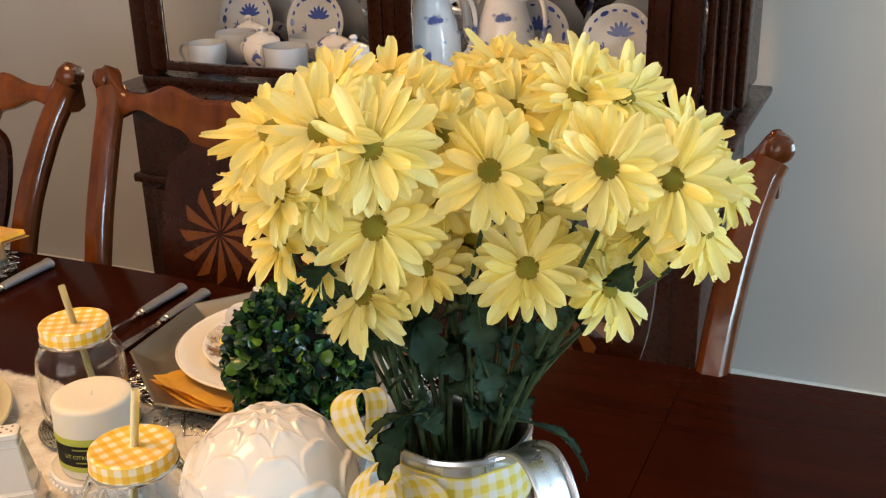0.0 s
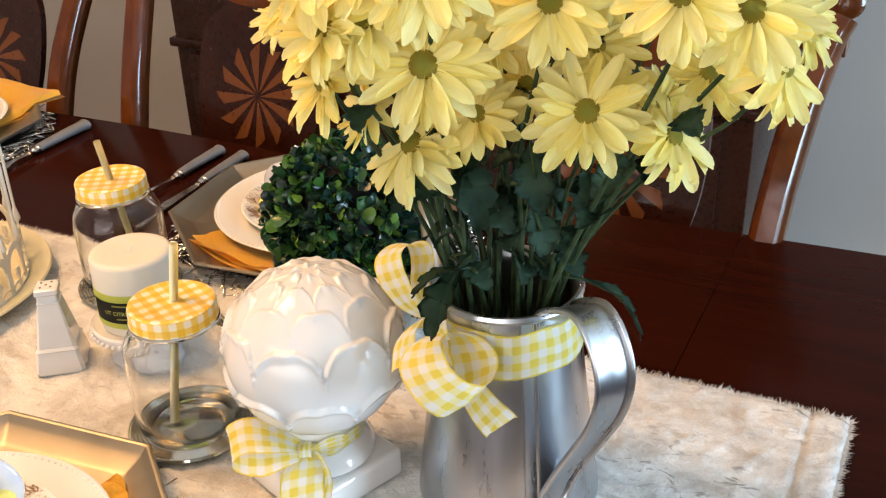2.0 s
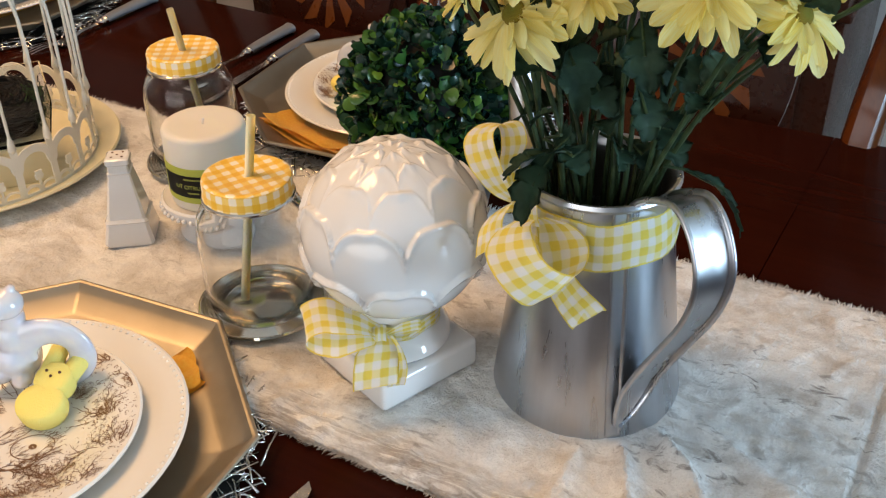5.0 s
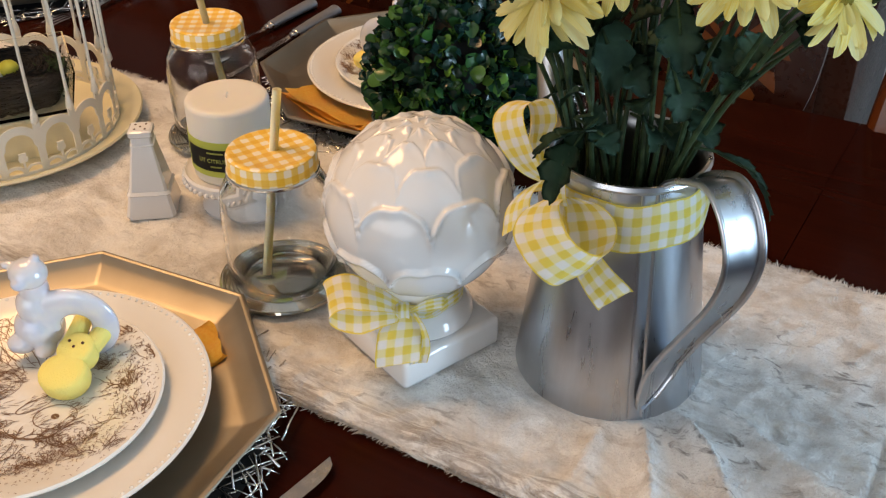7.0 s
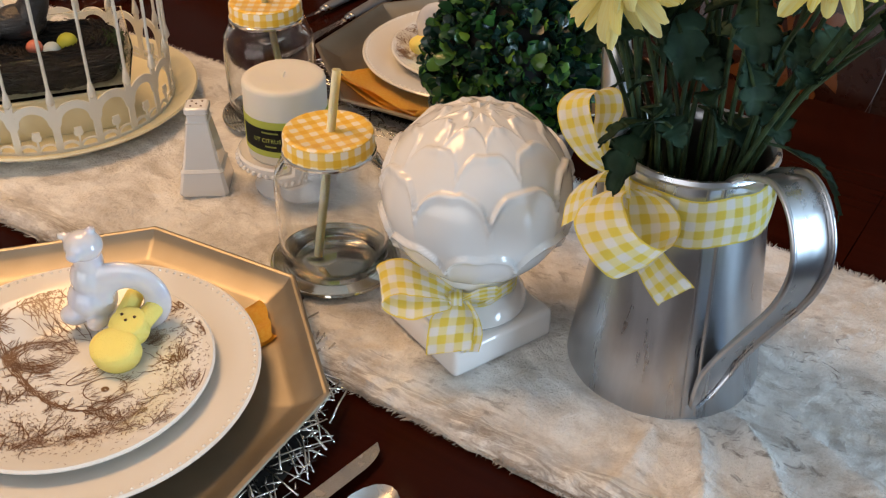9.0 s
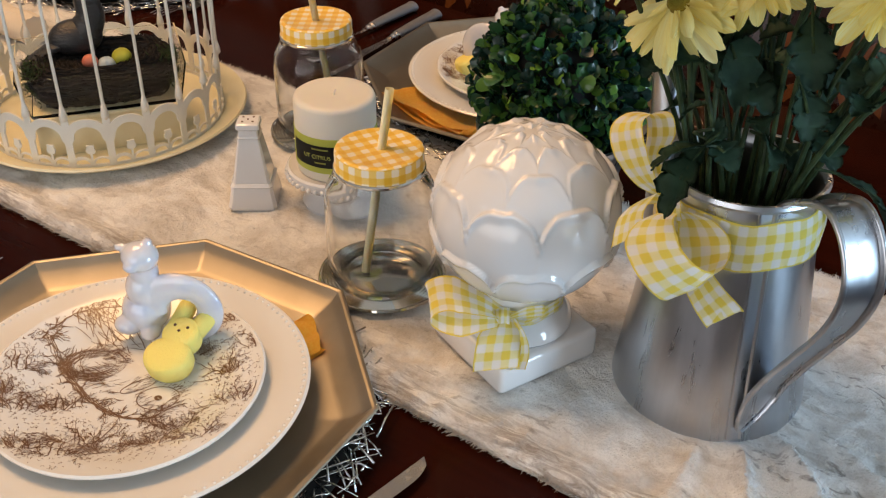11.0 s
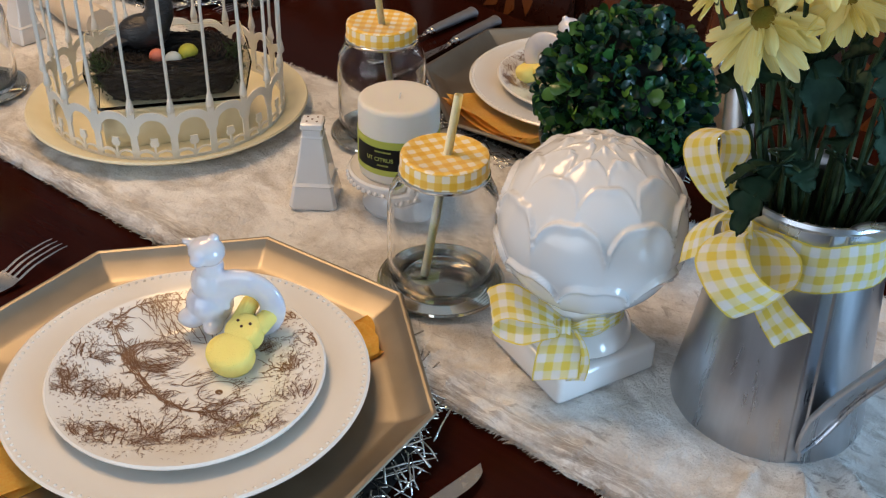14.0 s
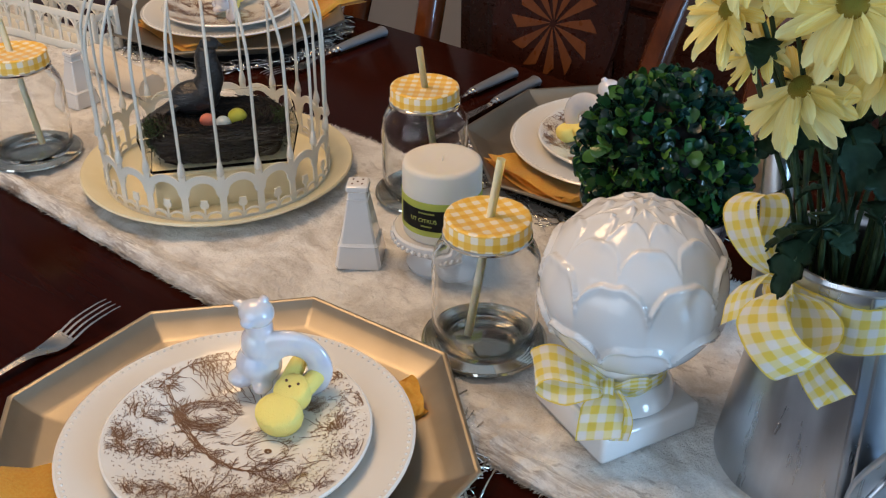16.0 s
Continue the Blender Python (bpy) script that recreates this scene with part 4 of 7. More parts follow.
def candle():
    s = thing("candle_stand", pose(-0.353, 1.055, RZ), "small white ceramic candle plate with a beaded rim", "candle stand")
    part("foot", lathe([(0, 0), (0.034, 0), (0.035, 0.004), (0.029, 0.010), (0.026, 0.017), (0.029, 0.023), (0.043, 0.029), (0.0475, 0.034), (0.0480, 0.041), (0.0460, 0.0430), (0.0430, 0.0405), (0, 0.0400)], 56), CERAMIC, s)
    bead = mesh_of(ball(0.0024, 8, 6), "bead", CERAMIC)
    for k in range(44):
        a = 2 * math.pi * k / 44
        o = new("bead", bead)
        o.parent = s
        o.matrix_local = pose(0.0482 * math.cos(a), 0.0482 * math.sin(a), 0.0350)
    c = thing("pillar_candle", pose(-0.353, 1.055, RZ + 0.0403), "unlit white pillar candle with a green and black paper label", "candle")
    part("wax", lathe([(0, 0), (0.036, 0), (0.0375, 0.002), (0.0380, 0.035), (0.0377, 0.0690), (0.0368, 0.0718), (0.0345, 0.0733), (0.030, 0.0735), (0.006, 0.0718), (0, 0.0716)], 56), WAX, c)
    part("wick", sweep(smooth_path([(0, 0, 0.0715), (0.0006, 0, 0.0745), (0.0016, 0.0008, 0.0770)], 4), ring(0.0008, 6), up=(1, 0, 0)), WAX, c)
    lab = part("label", lathe([(0.0381, 0.010), (0.0385, 0.010), (0.0385, 0.045), (0.0381, 0.045), (0.0381, 0.010)], 72), LABELGREEN, c, "lime green paper label band")
    # black patch with the wording, on the side towards the table's edge
    bm = bmesh.new()
    mid, half = -98, 46
    cols = [radians(mid - half + 2 * half * k / 24) for k in range(25)]
    rows = [[bm.verts.new((r * math.cos(a), r * math.sin(a), z)) for a in cols] for r, z in ((0.0388, 0.016), (0.0388, 0.038))]
    for k in range(24):
        bm.faces.new((rows[0][k], rows[0][k + 1], rows[1][k + 1], rows[1][k]))
    bmesh.ops.solidify(bm, geom=bm.faces[:], thickness=0.0003)
    part("black_patch", bm, LABELBLACK, lab, "black patch on the label")
    text = bpy.data.curves.new("wording", "FONT")
    text.body, text.size, text.align_x, text.align_y, text.extrude = "UT CITRUS", 0.0056, "CENTER", "CENTER", 0.0001
    tmp = new("wording", text)
    bpy.context.view_layer.update()
    me = bpy.data.meshes.new_from_object(tmp.evaluated_get(bpy.context.evaluated_depsgraph_get()))
    bpy.data.objects.remove(tmp)
    for v in me.vertices:
        a = radians(mid - 2) + v.co.x / 0.0390
        v.co = Vector(((0.0391 + v.co.z) * math.cos(a), (0.0391 + v.co.z) * math.sin(a), 0.0265 + v.co.y))
    me.materials.clear()
    me.materials.append(LABELINK)
    ob = new("wording", me)
    ob.parent = lab
    for dz, w in ((0.0345, 0.016), (0.0208, 0.011)):
        bm = bmesh.new()
        n = 8
        lo = [[bm.verts.new((0.0391 * math.cos(radians(mid + 3) + x), 0.0391 * math.sin(radians(mid + 3) + x), dz + s)) for x in (w * (k / n * 2 - 1) / 0.039 * 0.5 for k in range(n + 1))] for s in (-0.0008, 0.0008)]
        for k in range(n):
            bm.faces.new((lo[0][k], lo[0][k + 1], lo[1][k + 1], lo[1][k]))
        bmesh.ops.solidify(bm, geom=bm.faces[:], thickness=0.0001)
        part("wording", bm, LABELINK, lab)


candle()


def shaker():
    t = thing("salt_shaker", pose(0, 0, 0), "tall tapered square white ceramic shaker", "shaker", "white shakers")

    def block(levels, name):
        bm = bmesh.new()
        rows = []
        for w, z in levels:
            b = w * 0.14
            rows.append([bm.verts.new((x, y, z)) for x, y in ((-w + b, -w), (w - b, -w), (w, -w + b), (w, w - b), (w - b, w), (-w + b, w), (-w, w - b), (-w, -w + b))])
        for a, c in zip(rows, rows[1:]):
            for k in range(8):
                q = (k + 1) % 8
                bm.faces.new((a[k], a[q], c[q], c[k]))
        bm.faces.new(rows[0][::-1])
        bm.faces.new(rows[-1])
        return part(name, bm, CERAMIC, t, sharp=30)

    block(((0.0235, 0.0), (0.0245, 0.003), (0.0205, 0.024), (0.0215, 0.0255), (0.0195, 0.028)), "base")
    block(((0.0188, 0.028), (0.0108, 0.074), (0.0116, 0.0755), (0.0102, 0.077)), "body")
    cap = block(((0.0102, 0.077), (0.0096, 0.083), (0.0115, 0.085), (0.0112, 0.0895), (0.0095, 0.091)), "cap")
    dot = mesh_of(lathe([(0, 0.0004), (0.0011, 0.0004), (0.0011, -0.0005)], 10), "hole", DARKDOT)
    for x, y in ((-0.005, -0.005), (0.005, -0.005), (-0.005, 0.005), (0.005, 0.005), (0, 0)):
        o = new("hole", dot)
        o.parent = cap
        o.matrix_local = pose(x, y, 0.0911)
    return t


salt = shaker()
salt.scale = (0.94, 0.94, 0.94)
salt.matrix_world = pose(-0.432, 1.038, RZ, 0, 0, 14) @ Matrix.Scale(0.94, 4)
copy_thing(salt, pose(-0.921, 1.286, RZ, 0, 0, -20)).scale = (0.77, 0.77, 0.79)


# ---- place settings ----
def wire_mat():
    """A round mat of tangled bright wire over a dark ring of spokes."""
    t = thing("wire_placemat", pose(0, 0, 0), "placemat of woven shiny silver wire under a charger", "placemat", "silver wire placemats")
    part("backing", lathe([(0, 0.0015), (0.172, 0.0015), (0.174, 0.0008), (0.172, 0), (0, 0)], 64), WIREDARK, t)
    rng = random.Random(11)
    bm = bmesh.new()
    for _ in range(620):
        a, r = rng.uniform(0, 2 * math.pi), rng.uniform(0.150, 0.190)
        b, q = a + rng.uniform(-0.20, 0.20), rng.uniform(0.150, 0.196)
        p0 = Vector((r * math.cos(a), r * math.sin(a), rng.uniform(0.002, 0.010)))
        p1 = Vector((q * math.cos(b), q * math.sin(b), rng.uniform(0.002, 0.010)))
        mid = (p0 + p1) / 2 + Vector((0, 0, rng.uniform(0.0, 0.003)))
        sweep([p0, mid, p1], ring(rng.uniform(0.0006, 0.0011), 5), bm)
    part("wire", bm, FOIL, t, "tangled bright silver wire", sharp=0)
    return t


def octagon(levels):
    bm = bmesh.new()
    rows = []
    for apothem, z in levels:
        r = apothem / math.cos(math.pi / 8)
        row = []
        for k in range(8):
            a0, a1 = [Vector((r * math.cos(q), r * math.sin(q), z)) for q in (math.pi / 8 + k * math.pi / 4, math.pi / 8 + (k + 1) * math.pi / 4)]
            for f in (0.0, 0.02, 0.5, 0.98):
                row.append(bm.verts.new(a0.lerp(a1, f)))
        rows.append(row)
    n = len(rows[0])
    for a, b in zip(rows, rows[1:]):
        for k in range(n):
            q = (k + 1) % n
            bm.faces.new((a[k], a[q], b[q], b[k]))
    bm.faces.new(rows[0][::-1])
    bm.faces.new(rows[-1])
    return bm


def charger():
    t = thing("charger_plate", pose(0, 0, 0), "octagonal brushed champagne metal charger plate", "charger", "octagonal chargers")
    levels = [(0.112, 0.0), (0.142, 0.001), (0.149, 0.004), (0.170, 0.0165), (0.1735, 0.0190), (0.1745, 0.0206), (0.1738, 0.0218), (0.1720, 0.0222), (0.1700, 0.0216)]
    levels += [(0.1690 - 0.0205 * q, 0.0206 - 0.0140 * q ** 0.75) for q in (0.0, 0.15, 0.3, 0.5, 0.7, 0.85, 1.0)]
    levels += [(0.1465, 0.0061), (0.1440, 0.0058), (0.1395, 0.0046), (0.118, 0.0035)]
    part("tray", octagon(levels), CHARGER, t, sharp=24)
    return t


def plate(name, r, label, category, group, rim=True):
    t = thing(name, pose(0, 0, 0), label, category, group)
    part("dish", lathe([(0, 0.0), (r * 0.56, 0.0), (r * 0.60, 0.002), (r * 0.68, 0.006), (r * 0.97, 0.0145), (r * 0.995, 0.0155), (r, 0.017), (r * 0.985, 0.0182), (r * 0.95, 0.0172), (r * 0.70, 0.0098), (r * 0.62, 0.0058), (r * 0.54, 0.0046), (0, 0.0042)], 96), PLATE, t)
    if rim:
        bead = mesh_of(ball(0.0017, 8, 5), "bead", PLATE)
        for k in range(120):
            a = 2 * math.pi * k / 120
            o = new("bead", bead)
            o.parent = t
            o.matrix_local = pose(r * 0.965 * math.cos(a), r * 0.965 * math.sin(a), 0.0169)
    return t


def plate_z(r, rho):
    """Height of a salad plate's upper face."""
    pts = ((0.0, 0.0042), (0.54, 0.0046), (0.62, 0.0058), (0.70, 0.0098), (0.95, 0.0172), (0.985, 0.0182))
    x = rho / r
    for (a, za), (b, zb) in zip(pts, pts[1:]):
        if x <= b:
            return za + (zb - za) * (x - a) / (b - a)
    return 0.0182


def ink(r, strokes):
    """Thin ink strokes laid on a plate's upper face: lists of (points, width)."""
    verts, faces = [], []
    for pts, width in strokes:
        n = len(pts)
        start = len(verts)
        for i, (x, y) in enumerate(pts):
            x0, y0 = pts[max(i - 1, 0)]
            x1, y1 = pts[min(i + 1, n - 1)]
            l = math.hypot(x1 - x0, y1 - y0) or 1.0
            w = width * (0.35 + 0.65 * math.sin(math.pi * (0.15 + 0.8 * i / max(1, n - 1))))
            nx, ny = -(y1 - y0) / l * w, (x1 - x0) / l * w
            for s in (-1, 1):
                px, py = x + s * nx, y + s * ny
                verts.append((px, py, plate_z(r, math.hypot(px, py)) + 0.00035))
        faces.extend((start + 2 * i, start + 2 * i + 1, start + 2 * i + 3, start + 2 * i + 2) for i in range(n - 1))
    me = bpy.data.meshes.new("printed_scene")
    me.from_pydata(verts, [], faces)
    me.materials.append(TOILE)
    return me


def toile_strokes(r, seed):
    rng = random.Random(seed)
    out = []
    up, right = (-0.78, 0.62), (0.76, 0.65)  # the drawing's own ways

    def inside(x, y):
        return math.hypot(x, y) < r * 0.965

    def stroke(pts, width):
        pts = [p for p in pts if inside(*p)]
        if len(pts) > 2:
            out.append((pts, width))

    def branch(x, y, a, length, width, depth, wild=0.35):
        pts = [(x, y)]
        for _ in range(6):
            a += rng.uniform(-wild, wild)
            x, y = x + math.cos(a) * length / 6, y + math.sin(a) * length / 6
            pts.append((x, y))
            if depth and rng.random() < 0.6:
                branch(x, y, a + rng.choice((-1, 1)) * rng.uniform(0.4, 1.0), length * rng.uniform(0.35, 0.6), width * 0.65, depth - 1)
        stroke(pts, width)

    def bush(cx, cy, size, count=11):
        """A shrub: twigs fanning up from a foot, with dabs of leaf."""
        base = math.atan2(up[1], up[0])
        for k in range(count):
            o = rng.uniform(-1.2, 1.2)
            branch(cx + right[0] * o * size * 0.5, cy + right[1] * o * size * 0.5, base - o * 0.8 + rng.gauss(0, 0.3), size * rng.uniform(0.5, 1.2), rng.uniform(0.00020, 0.00046), 2)
        for _ in range(int(count * 12)):
            x, y = cx + rng.gauss(0, size * 0.65) + up[0] * size * 0.4, cy + rng.gauss(0, size * 0.65) + up[1] * size * 0.4
            a, l = rng.uniform(0, 6.28), rng.uniform(0.0012, 0.0030)
            stroke([(x + math.cos(a + k * 0.5) * l * k / 3, y + math.sin(a + k * 0.5) * l * k / 3) for k in range(4)], rng.uniform(0.00014, 0.0003))

    def along(points, width, times, jitter, hatch=0):
        line = [(p.x, p.y) for p in smooth_path([(x, y, 0) for x, y in points], 6)]
        for _ in range(times):
            o = rng.gauss(0, jitter)
            stroke([(x + o + rng.gauss(0, 0.0004), y + o + rng.gauss(0, 0.0004)) for x, y in line], width * rng.uniform(0.5, 1.1))
        for _ in range(hatch):
            x, y = line[rng.randrange(len(line))]
            branch(x, y, rng.uniform(0, 6.28), rng.uniform(0.005, 0.014), 0.0004, 1)

    def oval(cx, cy, a, b, turn, start, stop, width):
        c, s = math.cos(turn), math.sin(turn)
        pts = []
        for k in range(24):
            q = start + (stop - start) * k / 23
            x, y = a * math.cos(q), b * math.sin(q)
            pts.append((cx + x * c - y * s, cy + x * s + y * c))
        stroke(pts, width)

    # the bough sweeping under the nest and the twig above it
    along(((-0.084, -0.001), (-0.062, -0.010), (-0.045, -0.016), (-0.009, -0.024), (0.018, -0.022), (0.036, -0.012), (0.039, 0.001)), 0.00042, 5, 0.0011, 60)
    along(((-0.089, 0.001), (-0.089, 0.024), (-0.080, 0.041), (-0.066, 0.056)), 0.0005, 3, 0.0007, 30)
    # the round nest, hatched, darker below
    lean = math.atan2(right[1], right[0])
    for k in range(22):
        f = 0.62 + 0.40 * k / 21
        oval(-0.042 + rng.gauss(0, 0.0008), 0.003 + rng.gauss(0, 0.0008), 0.024 * f, 0.017 * f, lean, rng.uniform(0.2, 3.0), rng.uniform(4.0, 7.2), 0.00018)
    for _ in range(260):
        q, m = rng.uniform(0.0, 6.28), math.sqrt(rng.uniform(0.10, 1.0))
        x, y = 0.025 * m * math.cos(q), 0.018 * m * math.sin(q)
        x, y = -0.042 + x * math.cos(lean) - y * math.sin(lean), 0.003 + x * math.sin(lean) + y * math.cos(lean)
        d, l = lean + q * 0.5 + rng.gauss(0, 0.35), rng.uniform(0.004, 0.009)
        stroke([(x + math.cos(d) * l * k / 3, y + math.sin(d) * l * k / 3) for k in range(4)], 0.00022)
    for _ in range(70):
        x, y = -0.030 + rng.gauss(0, 0.010), -0.008 + rng.gauss(0, 0.004)
        branch(x, y, lean + rng.gauss(0, 0.3), 0.008, 0.00022, 0, 0.15)
    # the hare's head: cheek, ear, eye and soft hatching
    oval(0.025, 0.006, 0.0150, 0.0120, lean, 0, 6.28, 0.0004)
    oval(0.004, 0.008, 0.0150, 0.0050, lean + 0.5, 0, 6.28, 0.0004)
    for f in (1.0, 0.7, 0.4):
        oval(0.025, 0.006, 0.0026 * f, 0.0022 * f, 0, 0, 6.28, 0.0005)
    for _ in range(150):
        q, m = rng.uniform(0, 6.28), math.sqrt(rng.uniform(0.25, 1.0))
        x, y = 0.020 + 0.026 * m * math.cos(q), 0.008 + 0.017 * m * math.sin(q)
        d, l = lean + 0.5 + rng.gauss(0, 0.3), rng.uniform(0.003, 0.006)
        stroke([(x + math.cos(d) * l * k / 2, y + math.sin(d) * l * k / 2 + 0.0003 * (k == 1)) for k in range(3)], 0.00022)
    # grasses between nest and hare
    for _ in range(60):
        x, y = rng.uniform(-0.075, -0.02), rng.uniform(0.018, 0.048)
        branch(x, y, math.atan2(up[1], up[0]) + rng.gauss(0.4, 0.35), rng.uniform(0.008, 0.018), 0.0003, 0, 0.15)
    # shrubs all round the rim
    for x, y, size in ((-0.095, -0.018, 0.018), (-0.075, -0.041, 0.019), (-0.040, -0.066, 0.022), (-0.023, -0.046, 0.015), (0.018, -0.058, 0.022), (0.023, -0.076, 0.018), (0.047, -0.052, 0.020), (0.062, -0.030, 0.017), (0.082, -0.012, 0.020), (0.081, 0.030, 0.022), (0.052, 0.078, 0.020), (0.018, 0.093, 0.013), (-0.080, 0.060, 0.018), (-0.088, 0.042, 0.013), (0.052, 0.051, 0.015), (0.060, -0.008, 0.014), (-0.058, -0.062, 0.014), (0.000, -0.088, 0.013)):
        bush(x, y, size)
    # a small butterfly
    for q in (0.5, 1.2, 2.0, 2.7):
        for f in (1.0, 0.72, 0.45, 0.2):
            oval(0.016 + 0.007 * math.cos(q + 0.2), 0.059 + 0.006 * math.sin(q + 0.2), 0.0068 * f, 0.0040 * f, q + 0.2, 0, 6.28, 0.00022)
    along(((0.0145, 0.056), (0.016, 0.059), (0.018, 0.0625)), 0.0006, 2, 0.0001)
    return out


def fused(bm, voxel):
    """Melts overlapping rounded forms into one smooth skin, as a cast glaze does."""
    me = bpy.data.meshes.new("melt")
    bm.to_mesh(me)
    bm.free()
    tmp = new("melt", me)
    r = tmp.modifiers.new("remesh", "REMESH")
    r.mode, r.voxel_size = "VOXEL", voxel
    m = tmp.modifiers.new("smooth", "SMOOTH")
    m.factor, m.iterations = 0.5, 5
    bpy.context.view_layer.update()
    out = bpy.data.meshes.new_from_object(tmp.evaluated_get(bpy.context.evaluated_depsgraph_get()))
    bpy.data.objects.remove(tmp)
    bm = bmesh.new()
    bm.from_mesh(out)
    bpy.data.meshes.remove(out)
    return bm


def bunny_ring():
    """A napkin ring: a seated hare whose tail runs into an open hoop, one glazed mesh."""
    bm = ball(0.0195, 24, 16, (1.0, 0.95, 1.0), (0, 0, 0.018))
    ball(0.0150, 22, 14, (1.0, 0.95, 1.25), (0.002, -0.001, 0.039), bm)
    ball(0.0112, 20, 14, (1.05, 1.0, 1.4), (0.004, -0.001, 0.055), bm)
    ball(0.0122, 22, 14, (1.22, 1.12, 1.0), (0.004, -0.003, 0.071), bm)
    ball(0.0055, 14, 10, (1.2, 1.0, 0.9), (0.002, -0.015, 0.0685), bm)
    sweep(smooth_path([(-0.004, -0.002, 0.074), (-0.010, -0.003, 0.077), (-0.0155, -0.004, 0.077)], 4), ring(0.0052, 10), bm, up=(0, 1, 0), scale=lambda t: 1.0 - 0.50 * t)
    sweep(smooth_path([(0.007, 0.000, 0.076), (0.009, 0.001, 0.081), (0.011, 0.002, 0.085)], 4), ring(0.0056, 10), bm, up=(0, 1, 0), scale=lambda t: 1.0 - 0.45 * t)
    hoop = [Vector((0.031 + 0.0230 * math.cos(q), -0.002 + 0.004 * math.cos(q), 0.0235 + 0.0225 * math.sin(q))) for q in (math.pi * 1.05 - 2 * math.pi * k / 26 * 0.80 for k in range(27))]
    sweep(hoop, [(a * 1.5, b * 0.70) for a, b in ring(0.0078, 14)], bm, up=(0, 1, 0), scale=lambda t: 1.15 - 0.25 * t)
    ball(0.0100, 16, 10, (1.2, 1.0, 0.8), (-0.011, -0.012, 0.0085), bm)
    ball(0.0085, 16, 10, (1.0, 1.2, 0.7), (0.009, -0.014, 0.0066), bm)
    bm = fused(bm, 0.0013)
    bmesh.ops.scale(bm, vec=(0.95, 0.95, 0.94), verts=bm.verts[:])
    low = min(v.co.z for v in bm.verts)
    bmesh.ops.translate(bm, verts=bm.verts[:], vec=(0, 0, -low))
    return bm


def marshmallow_rabbit():
    """A soft flat-faced sugar rabbit leaning back, one plain mesh."""
    lie = Matrix.Rotation(radians(19), 4, "X") @ Matrix.Rotation(radians(-5), 4, "Z")

    def pad(r, thick):
        t = thick / 2
        return [(0, -t), (r * 0.70, -t), (r * 0.92, -t * 0.86), (r, -t * 0.45), (r, t * 0.45), (r * 0.96, t * 0.74), (r * 0.86, t * 0.93), (r * 0.6, t), (0, t * 1.03)]

    bm = lathe(pad(0.0172, 0.0180), 32)
    bmesh.ops.scale(bm, vec=(1.06, 0.94, 1), verts=bm.verts[:])
    head = lathe(pad(0.0142, 0.0175), 28)
    bmesh.ops.translate(head, verts=head.verts[:], vec=(0.001, 0.0205, 0.0))
    me = bpy.data.meshes.new("soft_head")
    head.to_mesh(me)
    head.free()
    bm.from_mesh(me)
    bpy.data.meshes.remove(me)
    for x, lean in ((-0.0065, -0.001), (0.0080, 0.006)):
        sweep(smooth_path([(x, 0.026, 0.0), (x + lean * 0.5, 0.037, 0.0), (x + lean * 0.9, 0.048, 0.0), (x + lean, 0.0515, 0.0)], 5), ring(0.0076, 14, 0.95), bm, up=(0, 0, 1), scale=lambda t: 1.0 - 0.15 * t - 0.45 * max(0.0, t - 0.7) / 0.3)
    bmesh.ops.transform(bm, matrix=lie, verts=bm.verts[:])
    for x, y in ((-0.0044, 0.0245), (0.0058, 0.0245), (0.0005, 0.0205)):
        before = set(bm.faces)
        bmesh.ops.create_uvsphere(bm, u_segments=10, v_segments=6, radius=0.0012, matrix=lie @ Matrix.Translation((x, y, 0.0089)))
        for fc in set(bm.faces) - before:
            fc.material_index = 1
    low = min(v.co.z for v in bm.verts)
    bmesh.ops.translate(bm, verts=bm.verts[:], vec=(0, 0, -low - 0.0005))
    return bm


def folded_napkin(m, x0, x1, w0, w1, label, layers):
    """One cloth folded back and forth on itself, pressed under a plate and loose at its ends."""
    t = thing("napkin", m, label, "napkin", "yellow napkins")
    bm = bmesh.new()
    n, w = 60, 14
    cols = []
    for layer in range(layers):
        side = 1 if layer % 2 == 0 else -1
        cols += [(side * (2 * j / w - 1) * (1 - 0.03 * layer), layer) for j in range(w + 1)]
    rows = []
    for i in range(n + 1):
        q = i / n
        row = []
        for s, layer in cols:
            reach = 1 - 0.030 * layer
            x = (x0 + (x1 - x0) * q) * reach
            half = (w0 + (w1 - w0) * q) / 2
            y = half * s + 0.0016 * math.sin(x * 55 + layer)
            x += 0.004 * math.sin(s * 2.4 + layer * 1.7) * abs(2 * q - 1)
            far = math.hypot(x, y)
            climb = 0.0130 * min(1.0, max(0.0, (far - 0.146) / 0.026))
            free = min(1.0, max(0.0, (far - 0.100) / 0.04))
            z = climb + 0.0006 + layer * (0.0011 + 0.0022 * free) + free * (0.0016 * (1 + math.sin(s * 5.5 + layer * 1.9 + x * 18)) * (0.4 + 0.6 * layer)) + 0.0003 * noise.noise((x * 70, y * 70, layer))
            row.append(bm.verts.new((x, y, max(0.0003, z))))
        rows.append(row)
    for a, b in zip(rows, rows[1:]):
        for k in range(len(cols) - 1):
            bm.faces.new((a[k], b[k], b[k + 1], a[k + 1]))
    bmesh.ops.solidify(bm, geom=bm.faces[:], thickness=-0.0008)
    part("cloth", bm, NAPKIN, t, sharp=70)
    return t


